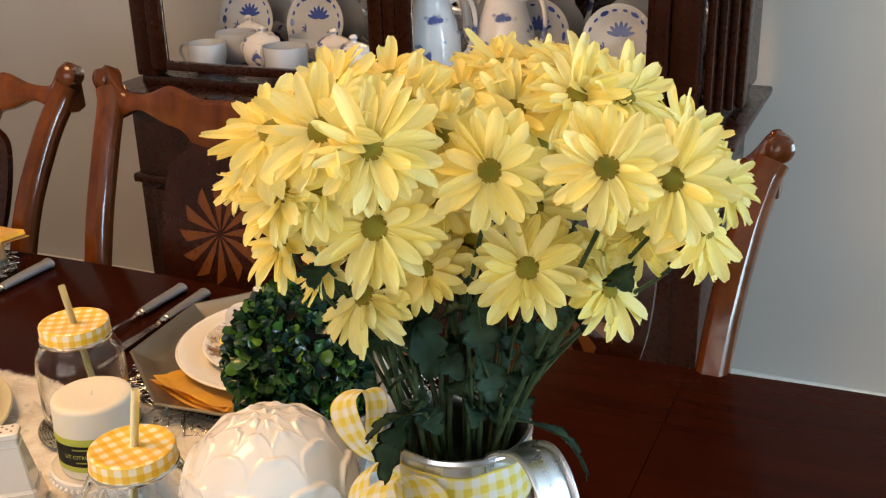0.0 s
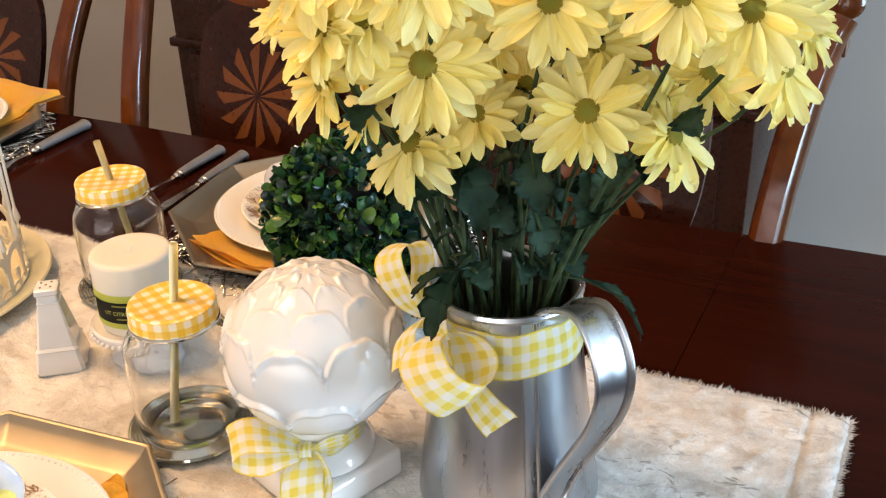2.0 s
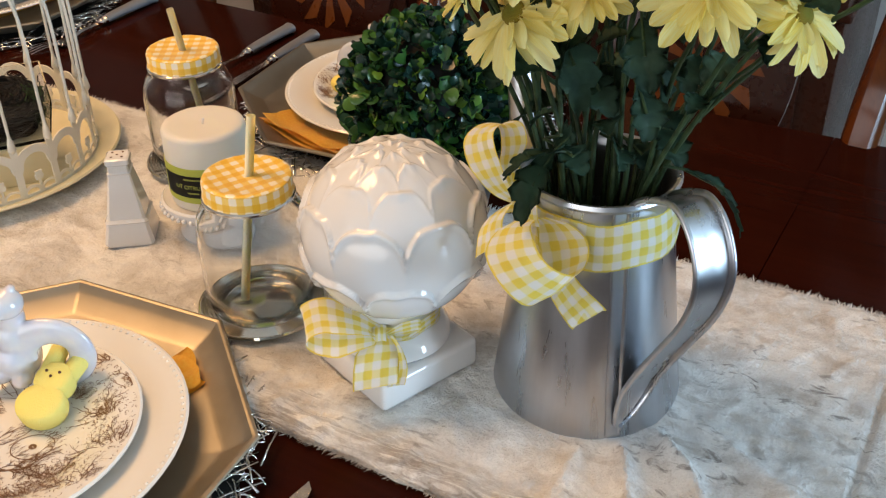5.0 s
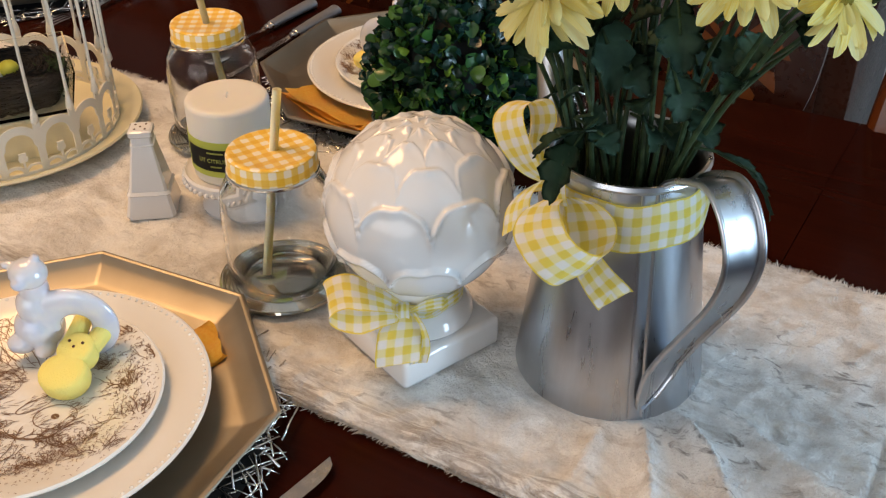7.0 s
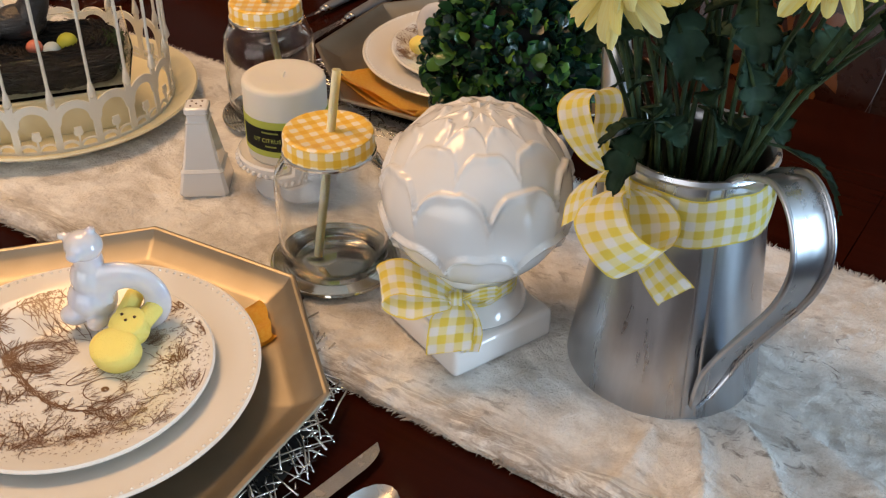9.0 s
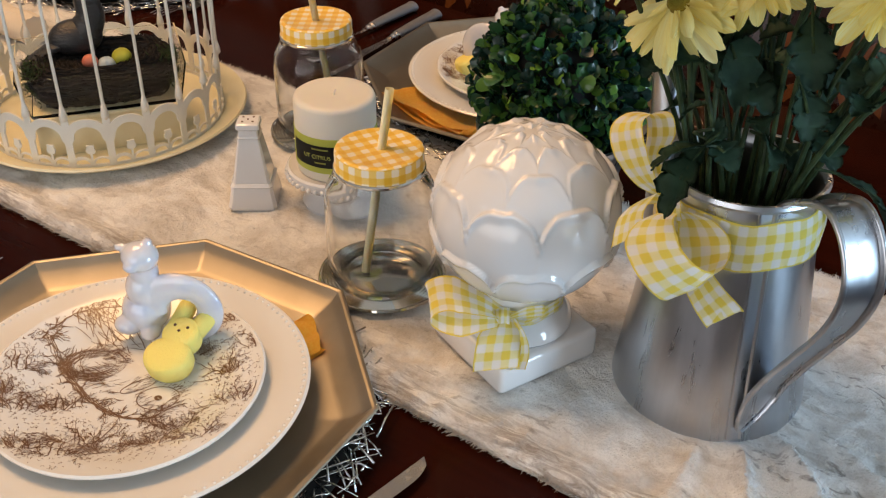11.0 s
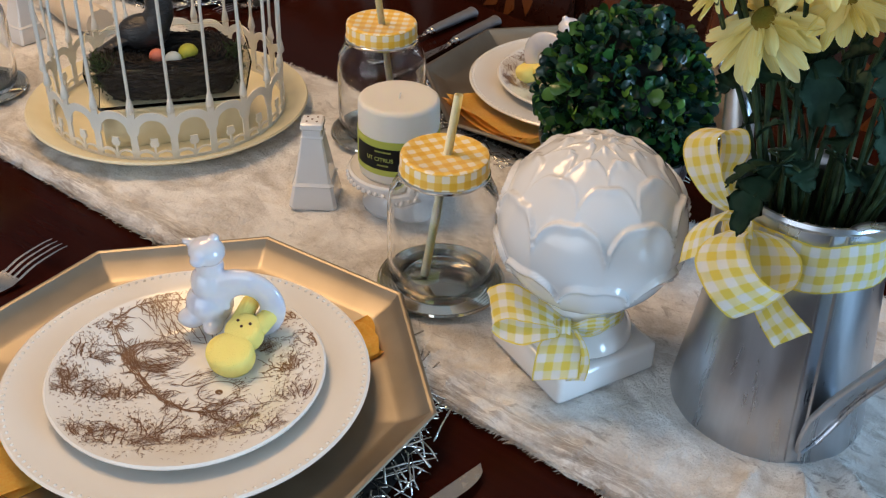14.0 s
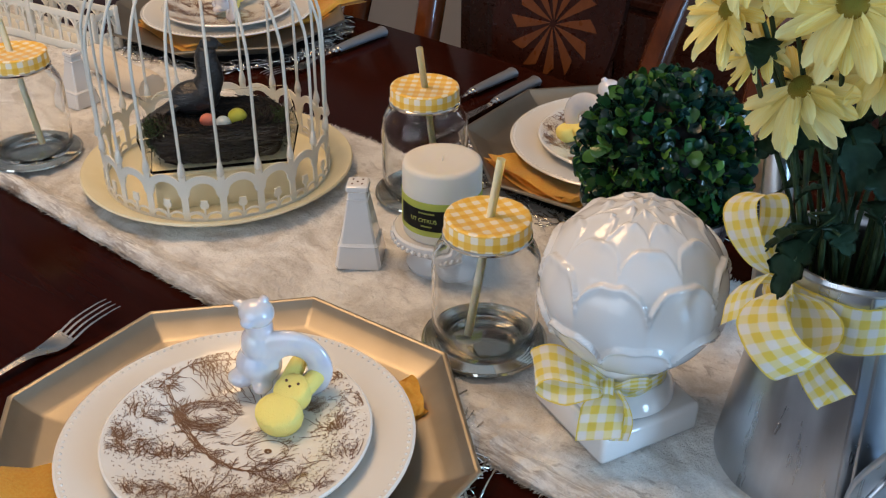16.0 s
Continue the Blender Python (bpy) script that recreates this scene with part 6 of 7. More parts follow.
# ---- chairs ----
def chair():
    t = thing("dining_chair", pose(0, 0, 0), "carved cherry dining chair with an inlaid pinwheel splat", "chair", "chairs along the table")
    part("seat_frame", box(-0.24, -0.44, 0.40, 0.24, -0.01, 0.445, 0.006), CHAIRWOOD, t)
    bm = box(-0.225, -0.43, 0.446, 0.225, -0.03, 0.485, 0.016, segments=3)
    part("seat", bm, SEATCLOTH, t, "cream upholstered seat")
    for x in (-0.205, 0.205):
        leg = smooth_path([(x, -0.40, 0.40), (x * 1.08, -0.415, 0.30), (x * 1.0, -0.40, 0.12), (x * 1.06, -0.42, 0.012)], 6)
        part("leg", sweep(leg, ring(0.024, 12), up=(0, 1, 0), scale=lambda q: 1.1 - 0.5 * q + 0.25 * max(0, q - 0.85) * 6), CHAIRWOOD, t)
        back = smooth_path([(x * 0.92, 0.055, 0.0), (x * 0.92, 0.0, 0.25), (x * 0.94, -0.030, 0.45), (x * 0.97, -0.020, 0.62), (x * 1.00, 0.022, 0.78), (x * 1.06, 0.078, 0.90), (x * 1.12, 0.118, 0.965), (x * 1.16, 0.130, 0.990)], 7)
        part("back_post", sweep(back, [(-0.018, -0.013), (-0.010, -0.020), (0.010, -0.020), (0.018, -0.013), (0.021, 0.0), (0.017, 0.014), (0, 0.017), (-0.017, 0.014), (-0.021, 0)], up=(0, 1, 0)), CHAIRWOOD, t)
    # the serpentine crest with rolled ears
    bm = bmesh.new()
    n = 64
    rows = []
    for i in range(n + 1):
        x = -0.250 + 0.500 * i / n
        a = abs(x) / 0.250
        top = 0.985 + 0.020 * math.exp(-((a - 0.42) / 0.16) ** 2) + 0.004 * math.exp(-(a / 0.16) ** 2) + 0.045 * math.exp(-((a - 0.96) / 0.10) ** 2)
        low = 0.935 - 0.004 * math.cos(a * 5) + 0.020 * math.exp(-((a - 0.68) / 0.16) ** 2) - 0.060 * math.exp(-(a / 0.26) ** 4) + 0.012 * max(0, a - 0.9) * 8
        y = 0.122 + 0.012 * a * a
        d = 0.013 + 0.006 * max(0, a - 0.85) * 6
        rows.append([bm.verts.new(p) for p in ((x, y - d, low + 0.004), (x, y - d - 0.002, (low + top) / 2), (x, y - d * 0.8, top - 0.006), (x, y, top), (x, y + d * 0.8, top - 0.006), (x, y + d, low + 0.006), (x, y, low))])
    for a, b in zip(rows, rows[1:]):
        for k in range(7):
            bm.faces.new((a[k], a[(k + 1) % 7], b[(k + 1) % 7], b[k]))
    bm.faces.new(rows[0])
    bm.faces.new(rows[-1])
    part("crest_rail", bm, CHAIRWOOD, t, "carved serpentine crest rail", sharp=50)
    for s in (-1, 1):
        ear = lathe([(0, -0.022), (0.010, -0.022), (0.017, -0.017), (0.019, 0), (0.017, 0.017), (0.010, 0.022), (0, 0.022)], 20)
        part("ear", ear, CHAIRWOOD, t, "rolled carved ear", pose(s * 0.243, 0.134, 1.006, 82, 0, s * 14))
    # vase-shaped splat with the inlaid pinwheel
    shape = ((0.078, 0.945), (0.066, 0.915), (0.100, 0.890), (0.112, 0.855), (0.114, 0.80), (0.108, 0.745), (0.090, 0.690), (0.062, 0.640), (0.050, 0.590), (0.058, 0.54), (0.075, 0.47))
    line = smooth_path([(w, z, 0) for w, z in shape], 5)
    bm = bmesh.new()
    rows = []
    for p in line:
        y = 0.122 - 0.140 * min(1, max(0, (0.94 - p.y) / 0.46))
        rows.append([bm.verts.new(q) for q in ((-p.x, y - 0.006, p.y), (p.x, y - 0.006, p.y), (p.x, y + 0.006, p.y), (-p.x, y + 0.006, p.y))])
    for a, b in zip(rows, rows[1:]):
        for k in range(4):
            bm.faces.new((a[k], a[(k + 1) % 4], b[(k + 1) % 4], b[k]))
    bm.faces.new(rows[0])
    bm.faces.new(rows[-1])
    sp = part("splat", bm, SPLAT, t, "dark veneered vase-shaped splat", sharp=30)
    zc = 0.785
    y0 = 0.122 - 0.140 * (0.94 - zc) / 0.46 - 0.0066
    slope = 0.140 / 0.46
    for k in range(12):
        bm = bmesh.new()
        a = 2 * math.pi * k / 12 + 0.13
        pts = []
        for r, s in ((0.005, -0.0008), (0.040, -0.0045), (0.078, -0.0085), (0.073, 0.0000), (0.064, 0.0105), (0.030, 0.0052)):
            pts.append((r * math.cos(a) - s * math.sin(a), r * math.sin(a) + s * math.cos(a)))
        lo = [bm.verts.new((x, y0 + z * slope + 0.001, zc + z)) for x, z in pts]
        hi = [bm.verts.new((x, y0 + z * slope, zc + z)) for x, z in pts]
        bm.faces.new(hi)
        for q in range(6):
            bm.faces.new((lo[q], lo[(q + 1) % 6], hi[(q + 1) % 6], hi[q]))
        part("inlay_ray", bm, INLAY, sp, "inlaid light wood ray of a pinwheel", smooth=False)
    part("shoe", box(-0.085, -0.012, 0.445, 0.085, 0.012, 0.475, 0.004), CHAIRWOOD, t)
    return t


for u, v, turn in ((-1.033, 1.386, 0), (-0.438, 1.316, 0), (-1.598, 1.386, 0)):
    put("chair", chair, turned(u, v, 0, turn))


# ---- daisies in the jug ----
def petal_mesh(seed):
    """One petal of unit length, lightly cupped, with a notched tip."""
    rng = random.Random(seed)
    bm = bmesh.new()
    n = 7
    rows = []
    bend, twist = rng.uniform(-0.42, 0.20), rng.uniform(-0.6, 0.6)
    for i in range(n + 1):
        q = i / n
        w = 0.117 * (0.30 + 1.0 * math.sin(math.pi * min(1.0, 0.12 + 0.74 * q)) ** 0.9) * (1.0 if q < 0.86 else 1 - 2.6 * (q - 0.86))
        z = 0.07 * q + bend * q * q
        row = []
        for k, s in enumerate((-1, -0.5, 0, 0.5, 1)):
            cup = 0.075 * (s * s) - (0.020 if k in (1, 3) else 0) * q
            row.append(bm.verts.new((q - (0.035 * abs(s) if i == n else 0), s * w, z + cup * (1 - 0.3 * q) + twist * s * w * q)))
        rows.append(row)
    for a, b in zip(rows, rows[1:]):
        for k in range(4):
            bm.faces.new((a[k], b[k], b[k + 1], a[k + 1]))
    return mesh_of(bm, "petal", PETAL)


def leaf_shape(length, width, seed):
    """A lobed chrysanthemum leaf with a folded midrib and drooping tip."""
    rng = random.Random(seed)
    bm = bmesh.new()
    n = 24
    rows = []
    curl = rng.uniform(0.10, 0.35)
    for i in range(n + 1):
        q = i / n
        env = (math.sin(math.pi * (0.06 + 0.90 * q)) ** 0.7) * (0.45 + 0.75 * math.sin(math.pi * min(1, q * 0.85 + 0.1)))
        saw = (q * 4.2) % 1.0
        lobe = 0.62 + 0.48 * (1 - abs(saw - 0.62) / 0.62) + 0.07 * math.sin(q * 75)
        w = width * env * lobe * (1 if i < n else 0.05)
        z = 0.12 * length * math.sin(q * 2.4) - curl * length * q * q
        row = []
        for s in (-1, -0.6, -0.22, 0, 0.22, 0.6, 1):
            sweepb = 0.16 * length * abs(s) * (saw - 0.2) * 0.5
            row.append(bm.verts.new((length * q + sweepb, s * w, z + 0.30 * w * abs(s) - 0.0010 * (abs(s) == 0.22) + rng.uniform(-1, 1) * 0.0007)))
        rows.append(row)
    for a, b in zip(rows, rows[1:]):
        for k in range(6):
            bm.faces.new((a[k], b[k], b[k + 1], a[k + 1]))
    bmesh.ops.solidify(bm, geom=bm.faces[:], thickness=0.0005)
    return bm


LEAVES = [mesh_of(leaf_shape(0.045, 0.016, 30 + k), "leaf", LEAF) for k in range(4)]
PETALS = [petal_mesh(k) for k in range(8)]
DISC_MESH = mesh_of(lathe([(0, 0.13), (0.09, 0.14), (0.18, 0.125), (0.245, 0.08), (0.265, 0.0), (0.22, -0.05), (0.08, -0.09), (0.0, -0.10)], 20), "disc", DISC)
EYE0 = Vector((0.0, 0.2, 1.34))
HEART = Vector((0.015, 0.875, 1.03))
flower_rng = random.Random(21)


def daisy(x, y, z, r, front, way=None, reflex=0.0):
    rng = flower_rng
    p = Vector((x, y, z))
    out = (p - HEART).normalized()
    cam_way = (EYE0 - p).normalized()
    n = Vector(way).normalized() if way else (out * (1 - front) + cam_way * front).normalized()
    n = (n + Vector((rng.gauss(0, 0.06), rng.gauss(0, 0.06), rng.gauss(0, 0.06)))).normalized()
    t = thing("daisy", Matrix.Translation(p) @ n.to_track_quat("Z", "Y").to_matrix().to_4x4(), "pale yellow daisy with a green-gold centre, standing in the jug", "flower", "daisies in the jug")
    d = new("disc", DISC_MESH)
    d.parent = t
    d.matrix_local = Matrix.Scale(r * 0.94, 4)
    turn = rng.uniform(0, 6.28)
    for count, length, lift, inner in ((18, 1.22, 0.0, 0.15), (14, 1.10, 0.16, 0.16), (5, 0.84, 0.36, 0.20)):
        for k in range(count):
            a = turn + 2 * math.pi * (k + rng.uniform(-0.22, 0.22)) / count
            s = r * length * rng.uniform(0.80, 1.08) * 0.88
            o = new("petal", PETALS[rng.randrange(8)])
            o.parent = t
            tilt = reflex - lift + rng.gauss(0, 0.21)
            o.matrix_local = Matrix.Rotation(a, 4, "Z") @ Matrix.Translation((r * inner, 0, r * (-0.03 + lift * 0.2))) @ Matrix.Rotation(tilt, 4, "Y") @ Matrix.Rotation(rng.gauss(0, 0.26), 4, "X") @ Matrix.Diagonal((s, s * rng.uniform(0.9, 1.15), s, 1))
        turn += 0.4
    # stem from the neck of the jug up into the back of the head
    foot = Vector((JUG.x + 0.36 * (x - JUG.x) * 0.75, JUG.y + 0.030 * math.sin(x * 80), JUG.z + 0.10))
    mx, my = 0.42 * (x - JUG.x) + rng.gauss(0, 0.010), 0.30 * (y - JUG.y) + (0.016 if front > 0.35 else 0.034) + rng.gauss(0, 0.014)
    far = max(1.0, math.hypot(mx, my) / 0.041)
    mouth = Vector((JUG.x + mx / far, JUG.y + my / far, JUG.z + JUG_H))
    back = p - n * r * 0.08
    under = p - n * r * 0.9 - Vector((0, 0, 0.02))
    mid = mouth.lerp(under, 0.5) + Vector((0.03 * (x - JUG.x) + rng.gauss(0, 0.006), 0.016 + rng.gauss(0, 0.006), 0.008))
    inv = t.matrix_world.inverted()
    line = [inv @ q for q in smooth_path([foot, mouth, mid, under, back], 6)]
    part("stem", sweep(line, ring(0.0017, 7), up=(0.3, 1, 0.2), scale=lambda q: 1.2 - 0.45 * q), STEM, t, "slender green stem")
    for k in range(rng.choice((0, 1, 1, 2))):
        q = line[rng.randrange(9, 19)]
        m = Matrix.Translation(q) @ inv.to_3x3().normalized().to_4x4() @ Matrix.Rotation(rng.uniform(0, 6.28), 4, "Z") @ Matrix.Rotation(rng.uniform(-0.2, 0.9), 4, "Y") @ Matrix.Rotation(rng.uniform(-0.6, 0.6), 4, "X") @ Matrix.Scale(rng.uniform(0.35, 0.75), 4)
        o = new("leaf", LEAVES[rng.randrange(4)])
        o.parent = t
        o.matrix_local = m
    part("sepals", lathe([(0.002, -0.006), (r * 0.16, -r * 0.12), (r * 0.26, -r * 0.05), (r * 0.2, -r * 0.01)], 12), STEM, t, m=Matrix())
    return t


daisy(0.021, 0.760, 1.187, 0.0306, 1.00)
daisy(0.082, 0.720, 1.200, 0.0293, 0.90)
daisy(0.120, 0.740, 1.186, 0.0317, 0.70)
daisy(0.144, 0.760, 1.150, 0.0300, 0.45, (0.62, -0.55, 0.55), 0.25)
daisy(0.044, 0.788, 1.115, 0.0322, 1.00)
daisy(0.095, 0.794, 1.097, 0.0280, 0.50, (0.60, -0.62, 0.50), 0.15)
daisy(-0.047, 0.770, 1.150, 0.0352, 0.60)
daisy(-0.044, 0.735, 1.209, 0.0344, 0.80)
daisy(-0.071, 0.745, 1.216, 0.0329, 0.40)
daisy(-0.061, 0.825, 1.081, 0.0330, 0.40, (-0.50, -0.46, 0.70), 0.45)
daisy(-0.107, 0.790, 1.204, 0.0341, 0.20)
daisy(-0.102, 0.780, 1.168, 0.0307, 0.10)
daisy(-0.107, 0.790, 1.134, 0.0264, 0.10)
daisy(-0.007, 0.790, 1.200, 0.0302, 0.50)
daisy(0.037, 0.810, 1.209, 0.0293, 0.60)
daisy(-0.039, 0.830, 1.226, 0.0301, 0.10)
daisy(0.030, 0.850, 1.228, 0.0291, 0.20)
daisy(0.074, 0.810, 1.217, 0.0294, 0.40)
daisy(0.079, 0.860, 1.224, 0.0315, 0.10)
daisy(0.104, 0.820, 1.213, 0.0311, 0.30)
daisy(0.148, 0.840, 1.183, 0.0305, 0.10)
daisy(0.173, 0.840, 1.152, 0.0284, 0.10)
daisy(0.113, 0.800, 1.132, 0.0267, 0.20)
daisy(0.050, 0.820, 1.144, 0.0270, 0.40)
daisy(-0.020, 0.820, 1.102, 0.0251, 0.30)
daisy(0.093, 0.830, 1.105, 0.0206, 0.50)
daisy(-0.086, 0.830, 1.102, 0.0245, 0.10)
daisy(0.010, 0.840, 1.114, 0.0225, 0.60)
daisy(-0.072, 0.810, 1.224, 0.0304, 0.10)
daisy(-0.127, 0.830, 1.169, 0.0313, 0.00)
daisy(0.005, 0.820, 1.218, 0.0314, 0.20)
daisy(0.057, 0.860, 1.226, 0.0277, 0.10)
daisy(-0.080, 0.780, 1.173, 0.0304, 0.40)
daisy(-0.015, 0.820, 1.151, 0.0305, 0.50)
daisy(-0.026, 0.800, 1.215, 0.0305, 0.30)
daisy(0.055, 0.820, 1.187, 0.0283, 0.70)


def loose_leaf(start, end, width, roll=0.0, seed=0):
    a, b = Vector(start), Vector(end)
    m = Matrix.Translation(a) @ (b - a).to_track_quat("X", "Z").to_matrix().to_4x4() @ Matrix.Rotation(radians(roll), 4, "X")
    t = thing("daisy_leaf", m, "lobed dark green daisy leaf at the jug's mouth", "leaf", "leaves in the jug")
    part("blade", leaf_shape((b - a).length, width, seed), LEAF, t, sharp=0)
    part("petiole", sweep([Vector((-0.012, 0, -0.006)), Vector((0, 0, 0)), Vector(((b - a).length * 0.5, 0, 0.004))], ring(0.0011, 6), up=(0, 1, 0)), STEM, t)


loose_leaf((-0.034, 0.825, 0.991), (-0.054, 0.798, 0.952), 0.0125, 10, 1)
loose_leaf((-0.030, 0.828, 0.990), (-0.066, 0.806, 0.984), 0.009, 20, 7)
loose_leaf((0.050, 0.848, 0.970), (0.100, 0.842, 0.938), 0.0085, -10, 2)
loose_leaf((0.013, 0.830, 1.078), (0.020, 0.808, 1.040), 0.012, 25, 3)
loose_leaf((0.014, 0.825, 1.038), (0.022, 0.808, 1.008), 0.012, -10, 4)
loose_leaf((-0.036, 0.850, 1.066), (-0.016, 0.818, 1.022), 0.013, 0, 5)
loose_leaf((-0.022, 0.840, 1.072), (-0.038, 0.824, 1.030), 0.010, 30, 6)
loose_leaf((-0.032, 0.835, 0.990), (-0.013, 0.818, 0.979), 0.010, 10, 8)
loose_leaf((-0.034, 0.840, 0.994), (-0.022, 0.830, 0.997), 0.009, 40, 9)
loose_leaf((0.055, 0.840, 1.018), (0.063, 0.830, 1.034), 0.007, 40, 10)
loose_leaf((0.024, 0.860, 1.042), (0.033, 0.848, 1.008), 0.012, -30, 11)
loose_leaf((-0.006, 0.870, 1.042), (0.003, 0.858, 1.002), 0.009, 15, 12)
# more foliage crowding the mouth
crowd = random.Random(77)
for k in range(5):
    a, s = crowd.uniform(0, 6.28), crowd.uniform(0.2, 0.036 / 0.04)
    foot = Vector((JUG.x + 0.036 * s * math.cos(a), JUG.y + 0.036 * s * math.sin(a), crowd.uniform(0.965, 1.045)))
    tip = foot + Vector((0.6 * math.cos(a) + crowd.gauss(0, 0.35), 0.6 * math.sin(a) - 0.3 + crowd.gauss(0, 0.3), crowd.uniform(-0.8, 0.5))).normalized() * crowd.uniform(0.022, 0.040)
    loose_leaf(foot, tip, crowd.uniform(0.007, 0.012), crowd.uniform(-60, 60), 40 + k)


# ---- the china cabinet ----
def cabinet():
    t = thing("china_cabinet", turned(-1.0575, 2.10, 0), "dark mahogany china cabinet with glass doors and mirrored back", "cabinet")
    W = 0.648
    # lower cupboard
    part("lower_body", box(-W - 0.02, -0.02, 0.06, W + 0.03, 0.42, 0.80, 0.006), CABWOOD, t)
    part("plinth", box(-W - 0.04, -0.04, 0.0, W + 0.05, 0.425, 0.058, 0.008), CABWOOD, t)
    for z0, z1, o in ((0.800, 0.822, 0.035), (0.824, 0.842, 0.05), (0.610, 0.632, 0.012)):
        part("moulding", box(-W - 0.02 - o, -0.02 - o, z0, W + 0.03 + o, 0.42, z1, 0.006, segments=3), CABWOOD, t)
    for x in (-W + 0.02, -0.2, 0.22):
        d = part("door", box(x, -0.034, 0.10, x + 0.40, -0.0205, 0.60, 0.006), CABWOOD, t)
        part("panel", box(x + 0.06, -0.040, 0.16, x + 0.34, -0.0345, 0.54, 0.004), CABWOOD, d)
    # upper glazed case
    z0, z1 = 0.842, 1.75
    part("case_floor", box(-W, 0.012, z0, W, 0.40, z0 + 0.022, 0.003), CABWOOD, t)
    part("case_top", box(-W - 0.03, -0.03, z1, W + 0.04, 0.42, z1 + 0.09, 0.012), CABWOOD, t)
    part("mirror_back", box(-W + 0.005, 0.375, z0 + 0.0225, W, 0.385, z1), MIRROR, t, "mirrored back panel")
    part("back_board", box(-W, 0.387, z0 + 0.0225, W, 0.400, z1), CABWOOD, t)
    sg = part("side_pane", box(-W + 0.004, 0.046, z0 + 0.0225, -W + 0.008, 0.374, z1), PANEGLASS, t, "clear glass side pane")
    sg.visible_shadow = False
    part("side", box(W + 0.03, 0.16, z0 + 0.0225, W + 0.05, 0.374, z1), CABWOOD, t)
    for x in (-W, W - 0.058):
        post = part("corner_post", box(x - 0.004, 0.0, z0 + 0.0225, x + 0.052, 0.045, z1, 0.006), CABWOOD, t)
    # canted fluted pilaster on the end
    for k in range(4):
        part("pilaster_reed", box(W + k * 0.016, 0.020 + k * 0.026, z0 + 0.0225, W + 0.017 + k * 0.016, 0.07 + k * 0.026, z1, 0.006), CABWOOD, t)
    part("shelf", box(-W + 0.022, 0.05, 1.235, W + 0.02, 0.372, 1.247, 0.002), PANEGLASS, t, "clear glass shelf")
    for a, b, wa, wb in ((-W + 0.050, 0.002, 0.040, 0.033), (0.032, W - 0.062, 0.033, 0.040)):
        d = part("glass_door", box(a, -0.012, z0 + 0.042, a + wa, 0.010, z1 - 0.002, 0.004), CABWOOD, t)
        part("stile", box(b - wb, -0.012, z0 + 0.042, b, 0.010, z1 - 0.002, 0.004), CABWOOD, d)
        part("rail", box(a + wa + 0.0005, -0.012, z0 + 0.042, b - wb - 0.0005, 0.010, z0 + 0.062, 0.003), CABWOOD, d)
        pn = part("pane", box(a + wa + 0.001, -0.002, z0 + 0.063, b - wb - 0.001, 0.001, z1 - 0.01), PANEGLASS, d)
        pn.visible_shadow = False
    part("mullion", box(0.0025, -0.010, z0 + 0.042, 0.0315, 0.012, z1, 0.004), CABWOOD, t)
    return t


cabinet()
CZ = 0.8645


def shelf_at(x, y, z=CZ, turn=0.0):
    return turned(-1.04 + x, 2.10 + y, z, turn)


def cup():
    t = thing("tea_cup", pose(0, 0, 0), "white china cup on the cabinet shelf", "cup", "cups in the cabinet")
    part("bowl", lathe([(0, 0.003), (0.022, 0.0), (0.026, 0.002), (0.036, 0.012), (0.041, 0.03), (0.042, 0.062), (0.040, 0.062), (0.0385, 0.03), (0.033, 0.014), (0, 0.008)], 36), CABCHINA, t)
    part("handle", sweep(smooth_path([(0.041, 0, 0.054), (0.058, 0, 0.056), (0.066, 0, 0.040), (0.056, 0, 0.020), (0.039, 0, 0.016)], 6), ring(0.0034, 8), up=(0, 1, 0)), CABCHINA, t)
    return t


def sugar_bowl():
    t = thing("sugar_bowl", pose(0, 0, 0), "blue and white china lidded bowl", "bowl", "lidded bowls in the cabinet")
    part("bowl", lathe([(0, 0.003), (0.028, 0), (0.032, 0.004), (0.045, 0.022), (0.048, 0.045), (0.042, 0.064), (0.040, 0.064), (0.044, 0.045), (0, 0.01)], 36), CHINA, t)
    lid = part("lid", lathe([(0.043, 0.065), (0.040, 0.071), (0.024, 0.080), (0.008, 0.084), (0.006, 0.088), (0.010, 0.094), (0.006, 0.100), (0, 0.101)], 36), CHINA, t)
    for s in (1, -1):
        part("handle", sweep(smooth_path([(s * 0.044, 0, 0.056), (s * 0.060, 0, 0.054), (s * 0.062, 0, 0.036), (s * 0.047, 0, 0.028)], 5), ring(0.003, 8), up=(0, 1, 0)), CHINA, t)
    return t


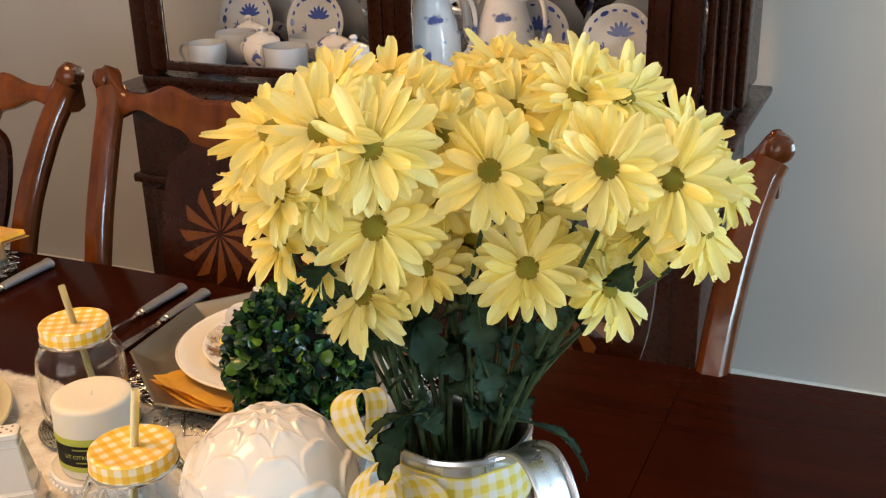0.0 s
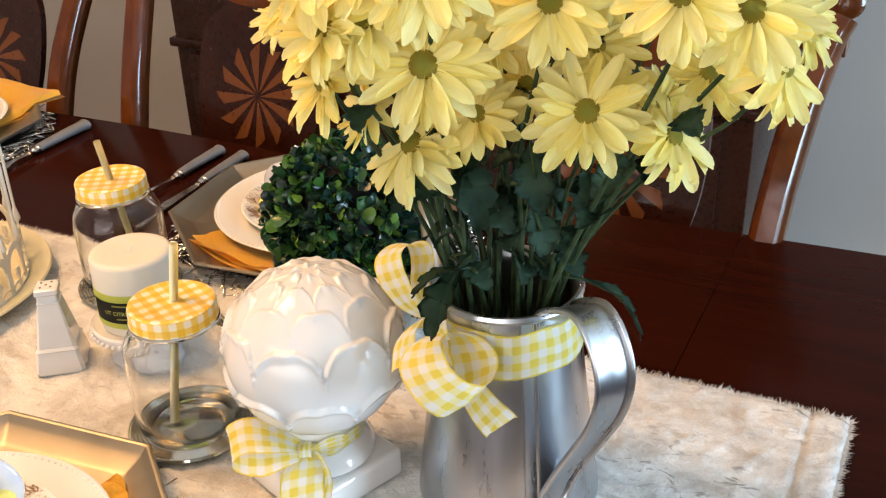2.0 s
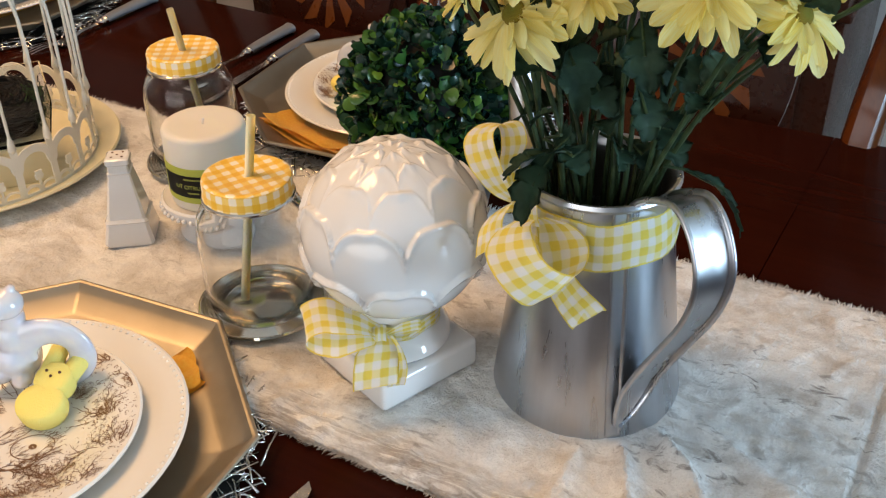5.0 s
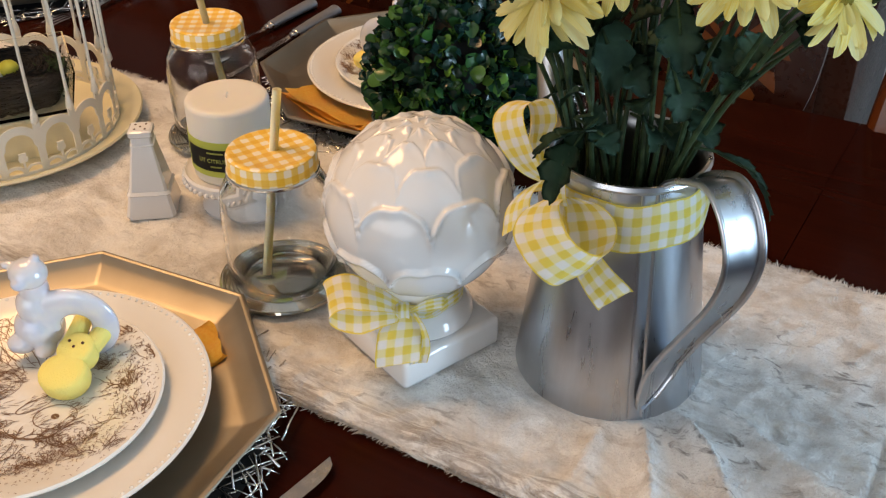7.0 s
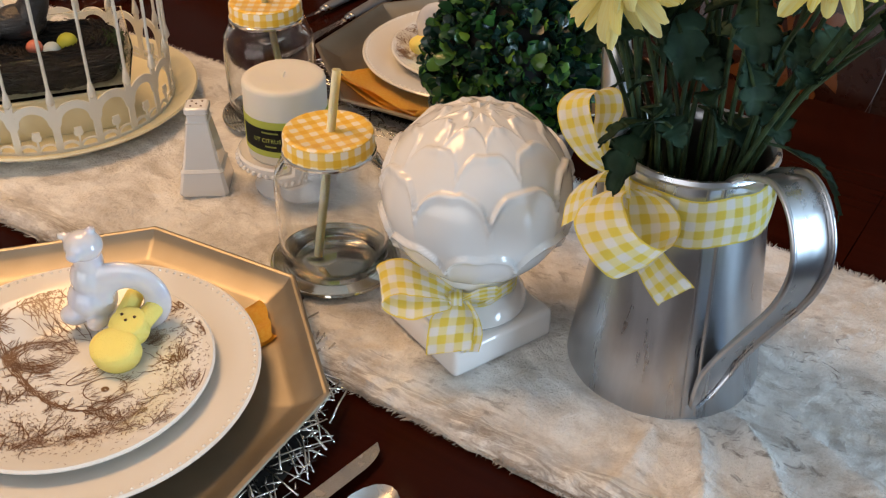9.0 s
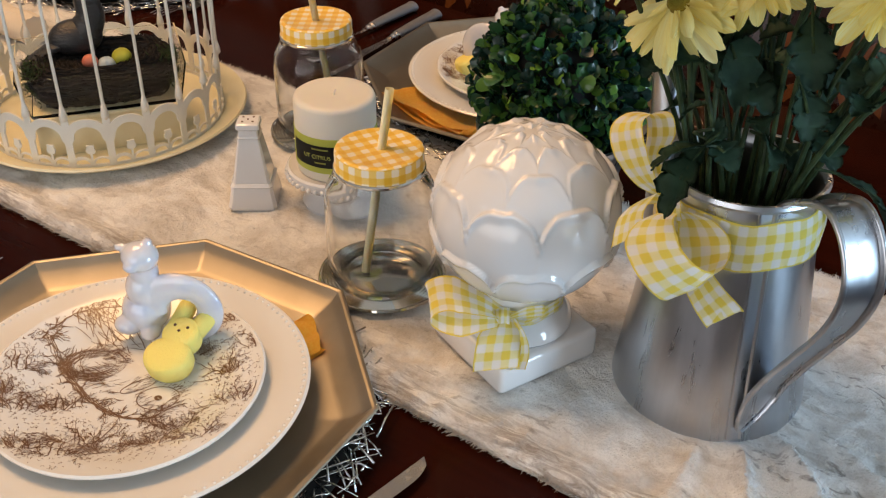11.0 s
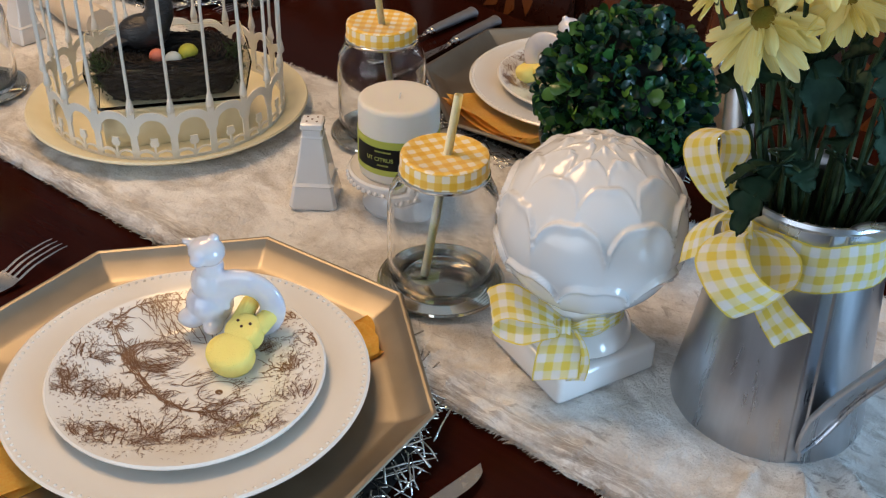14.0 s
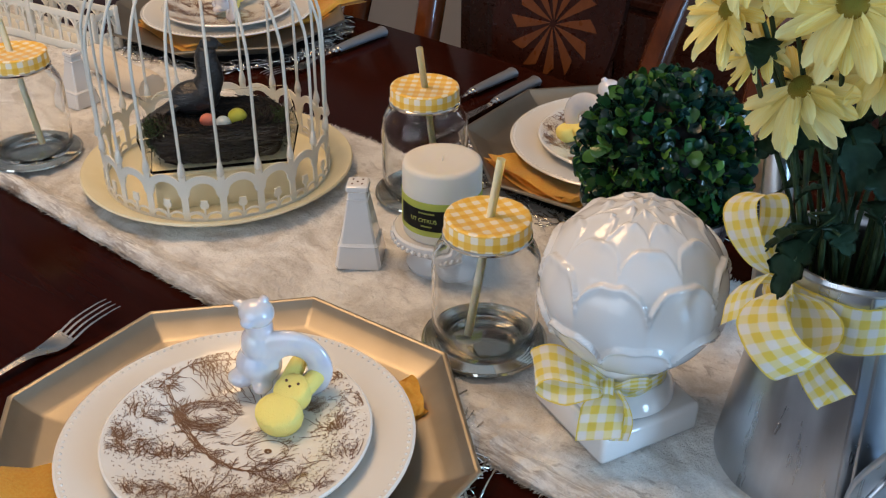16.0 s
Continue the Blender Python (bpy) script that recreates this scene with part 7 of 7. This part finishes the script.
def coffee_pot():
    t = thing("coffee_pot", pose(0, 0, 0), "tall blue and white china coffee pot", "pot", "pots in the cabinet")
    part("body", lathe([(0, 0.003), (0.040, 0), (0.044, 0.004), (0.060, 0.04), (0.058, 0.09), (0.042, 0.14), (0.036, 0.165), (0.039, 0.172), (0.034, 0.172), (0, 0.16)], 40), CHINA, t)
    part("lid", lathe([(0.036, 0.172), (0.030, 0.186), (0.010, 0.196), (0.010, 0.204), (0, 0.21)], 30), CHINA, t)
    part("handle", sweep(smooth_path([(0.038, 0, 0.155), (0.075, 0, 0.160), (0.088, 0, 0.115), (0.075, 0, 0.065), (0.058, 0, 0.05)], 7), ring(0.0048, 10), up=(0, 1, 0)), CHINA, t)
    part("spout", sweep(smooth_path([(-0.055, 0, 0.05), (-0.082, 0, 0.08), (-0.090, 0, 0.13), (-0.105, 0, 0.16)], 6), ring(0.011, 12), up=(0, 1, 0), scale=lambda q: 1.3 - 0.7 * q), CHINA, t)
    return t


def display_plate():
    t = thing("display_plate", pose(0, 0, 0), "blue and white china plate standing against the mirror", "plate", "display plates in the cabinet")
    r = 0.080
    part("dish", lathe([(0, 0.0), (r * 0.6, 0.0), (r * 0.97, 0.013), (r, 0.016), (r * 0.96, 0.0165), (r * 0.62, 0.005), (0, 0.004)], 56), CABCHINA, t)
    bm = bmesh.new()
    for x, y, size, start, count in ((0.004, 0.012, 0.030, 0.3, 7), (-0.030, -0.014, 0.013, 1.9, 4), (0.026, -0.024, 0.011, 4.4, 4)):
        for k in range(count):
            a = start + 2.6 * k / (count - 1)
            m = Matrix.Translation((x + 0.55 * size * math.cos(a), y + 0.55 * size * math.sin(a), 0.0048 + 0.00008 * k)) @ Matrix.Rotation(a, 4, "Z")
            bmesh.ops.create_circle(bm, cap_ends=True, segments=10, radius=0.42 * size, matrix=m @ Matrix.Diagonal((1.25, 0.36, 1, 1)))
    for k in range(18):
        a = 2 * math.pi * k / 18
        m = Matrix.Translation((0.83 * r * math.cos(a), 0.83 * r * math.sin(a), 0.0126)) @ Matrix.Rotation(a, 4, "Z") @ Matrix.Rotation(-0.37, 4, "Y")
        bmesh.ops.create_circle(bm, cap_ends=True, segments=8, radius=0.0045 if k % 3 else 0.0075, matrix=m @ Matrix.Diagonal((0.7, 1.4, 1, 1)))
    part("motif", bm, BLUEINK, t, "cobalt blue painted flowers", smooth=False)
    return t


for x, y, turn in ((-0.530, 0.09, 185), (-0.525, 0.20, 10), (-0.305, 0.075, 165), (-0.315, 0.20, 0), (0.520, 0.08, 0)):
    put("cup", cup, shelf_at(x, y, turn=turn) @ Matrix.Scale(1.10, 4))
for x, y, turn in ((-0.423, 0.16, -5), (-0.235, 0.17, 12), (-0.150, 0.11, 30), (0.500, 0.20, 0), (-0.545, 0.29, 15)):
    put("sugar", sugar_bowl, shelf_at(x, y, turn=turn))
put("pot", coffee_pot, shelf_at(0.020, 0.15, turn=10) @ Matrix.Scale(1.12, 4))
put("pot", coffee_pot, shelf_at(0.165, 0.22, turn=-10))
for x, y in ((-0.573, 0.335), (-0.372, 0.335), (0.200, 0.330), (0.396, 0.300)):
    put("display", display_plate, shelf_at(x, y, CZ + 0.078) @ pose(0, 0, 0, 78, 0, 0))


# ---- things beyond the bird cage ----
def openwork_basket():
    """A white metal tray with a pierced gallery, standing on the runner."""
    t = thing("openwork_basket", turned(-1.672, 0.930, RZ, 10), "white painted metal basket with a pierced arched gallery", "basket")
    part("tray", box(-0.20, -0.024, 0, 0.20, 0.024, 0.006, 0.002), WHITEMETAL, t)
    bm = bmesh.new()

    def bar(p, q, w=0.0028):
        sweep([Vector(p), Vector(q)], [(-w, -0.001), (w, -0.001), (w, 0.001), (-w, 0.001)], bm, up=(0, 1, 0.01))

    arch = [Vector((0.017 * math.cos(math.pi * k / 10), 0, 0.030 + 0.016 * math.sin(math.pi * k / 10))) for k in range(11)]
    sweep(arch, [(-0.001, -0.0025), (0.001, -0.0025), (0.001, 0.0025), (-0.001, 0.0025)], bm, up=(0, 1, 0))
    bar((-0.018, 0, 0), (-0.018, 0, 0.052))
    bar((0, 0, 0), (0, 0, 0.016), 0.0012)
    ball(0.004, 10, 6, (1.2, 0.3, 1), (0, 0, 0.019), bm)
    me = mesh_of(bm, "gallery_bay", WHITEMETAL, False)
    for k in range(11):
        for y in (-0.022, 0.022):
            o = new("gallery_bay", me)
            o.parent = t
            o.matrix_local = pose(-0.182 + 0.0364 * k, y, 0.006)
    for x in (-0.198, 0.198):
        o = new("gallery_bay", me)
        o.parent = t
        o.matrix_local = pose(x, 0, 0.006, 0, 0, 90)
        part("end_rail", box(x - 0.0015, -0.0205, 0.050, x + 0.0015, 0.0205, 0.060, 0.0008), WHITEMETAL, t)
        for y in (-0.022, 0.022):
            part("corner_post", box(x - 0.004, y - 0.004, 0.0, x + 0.004, y + 0.004, 0.064, 0.0015), WHITEMETAL, t)
    for y in (-0.022, 0.022):
        part("rail", box(-0.1935, y - 0.0015, 0.050, 0.1935, y + 0.0015, 0.060, 0.0008), WHITEMETAL, t)
        part("foot_rail", box(-0.1935, y - 0.0022, 0.001, 0.1935, y + 0.0022, 0.013, 0.0008), WHITEMETAL, t)
        part("tall_post", box(0.064, y - 0.004, 0.0, 0.074, y + 0.004, 0.115, 0.0015), WHITEMETAL, t)


openwork_basket()


def cloth_roll():
    t = thing("rolled_napkin", pose(-0.900, 1.355, RZ, 0, 0, -30), "rolled cream linen napkin lying on the runner", "napkin")
    bm = bmesh.new()
    line = [Vector((-0.075 + 0.15 * k / 16, 0.003 * math.sin(k * 0.5), 0.019 + 0.001 * math.sin(k))) for k in range(17)]
    sweep(line, [(r * math.cos(a), r * math.sin(a)) for a, r in ((2 * math.pi * k / 26, 0.019 * (1 + 0.05 * math.sin(3 * k))) for k in range(26))], bm)
    part("cloth", bm, LINEN, t)


cloth_roll()
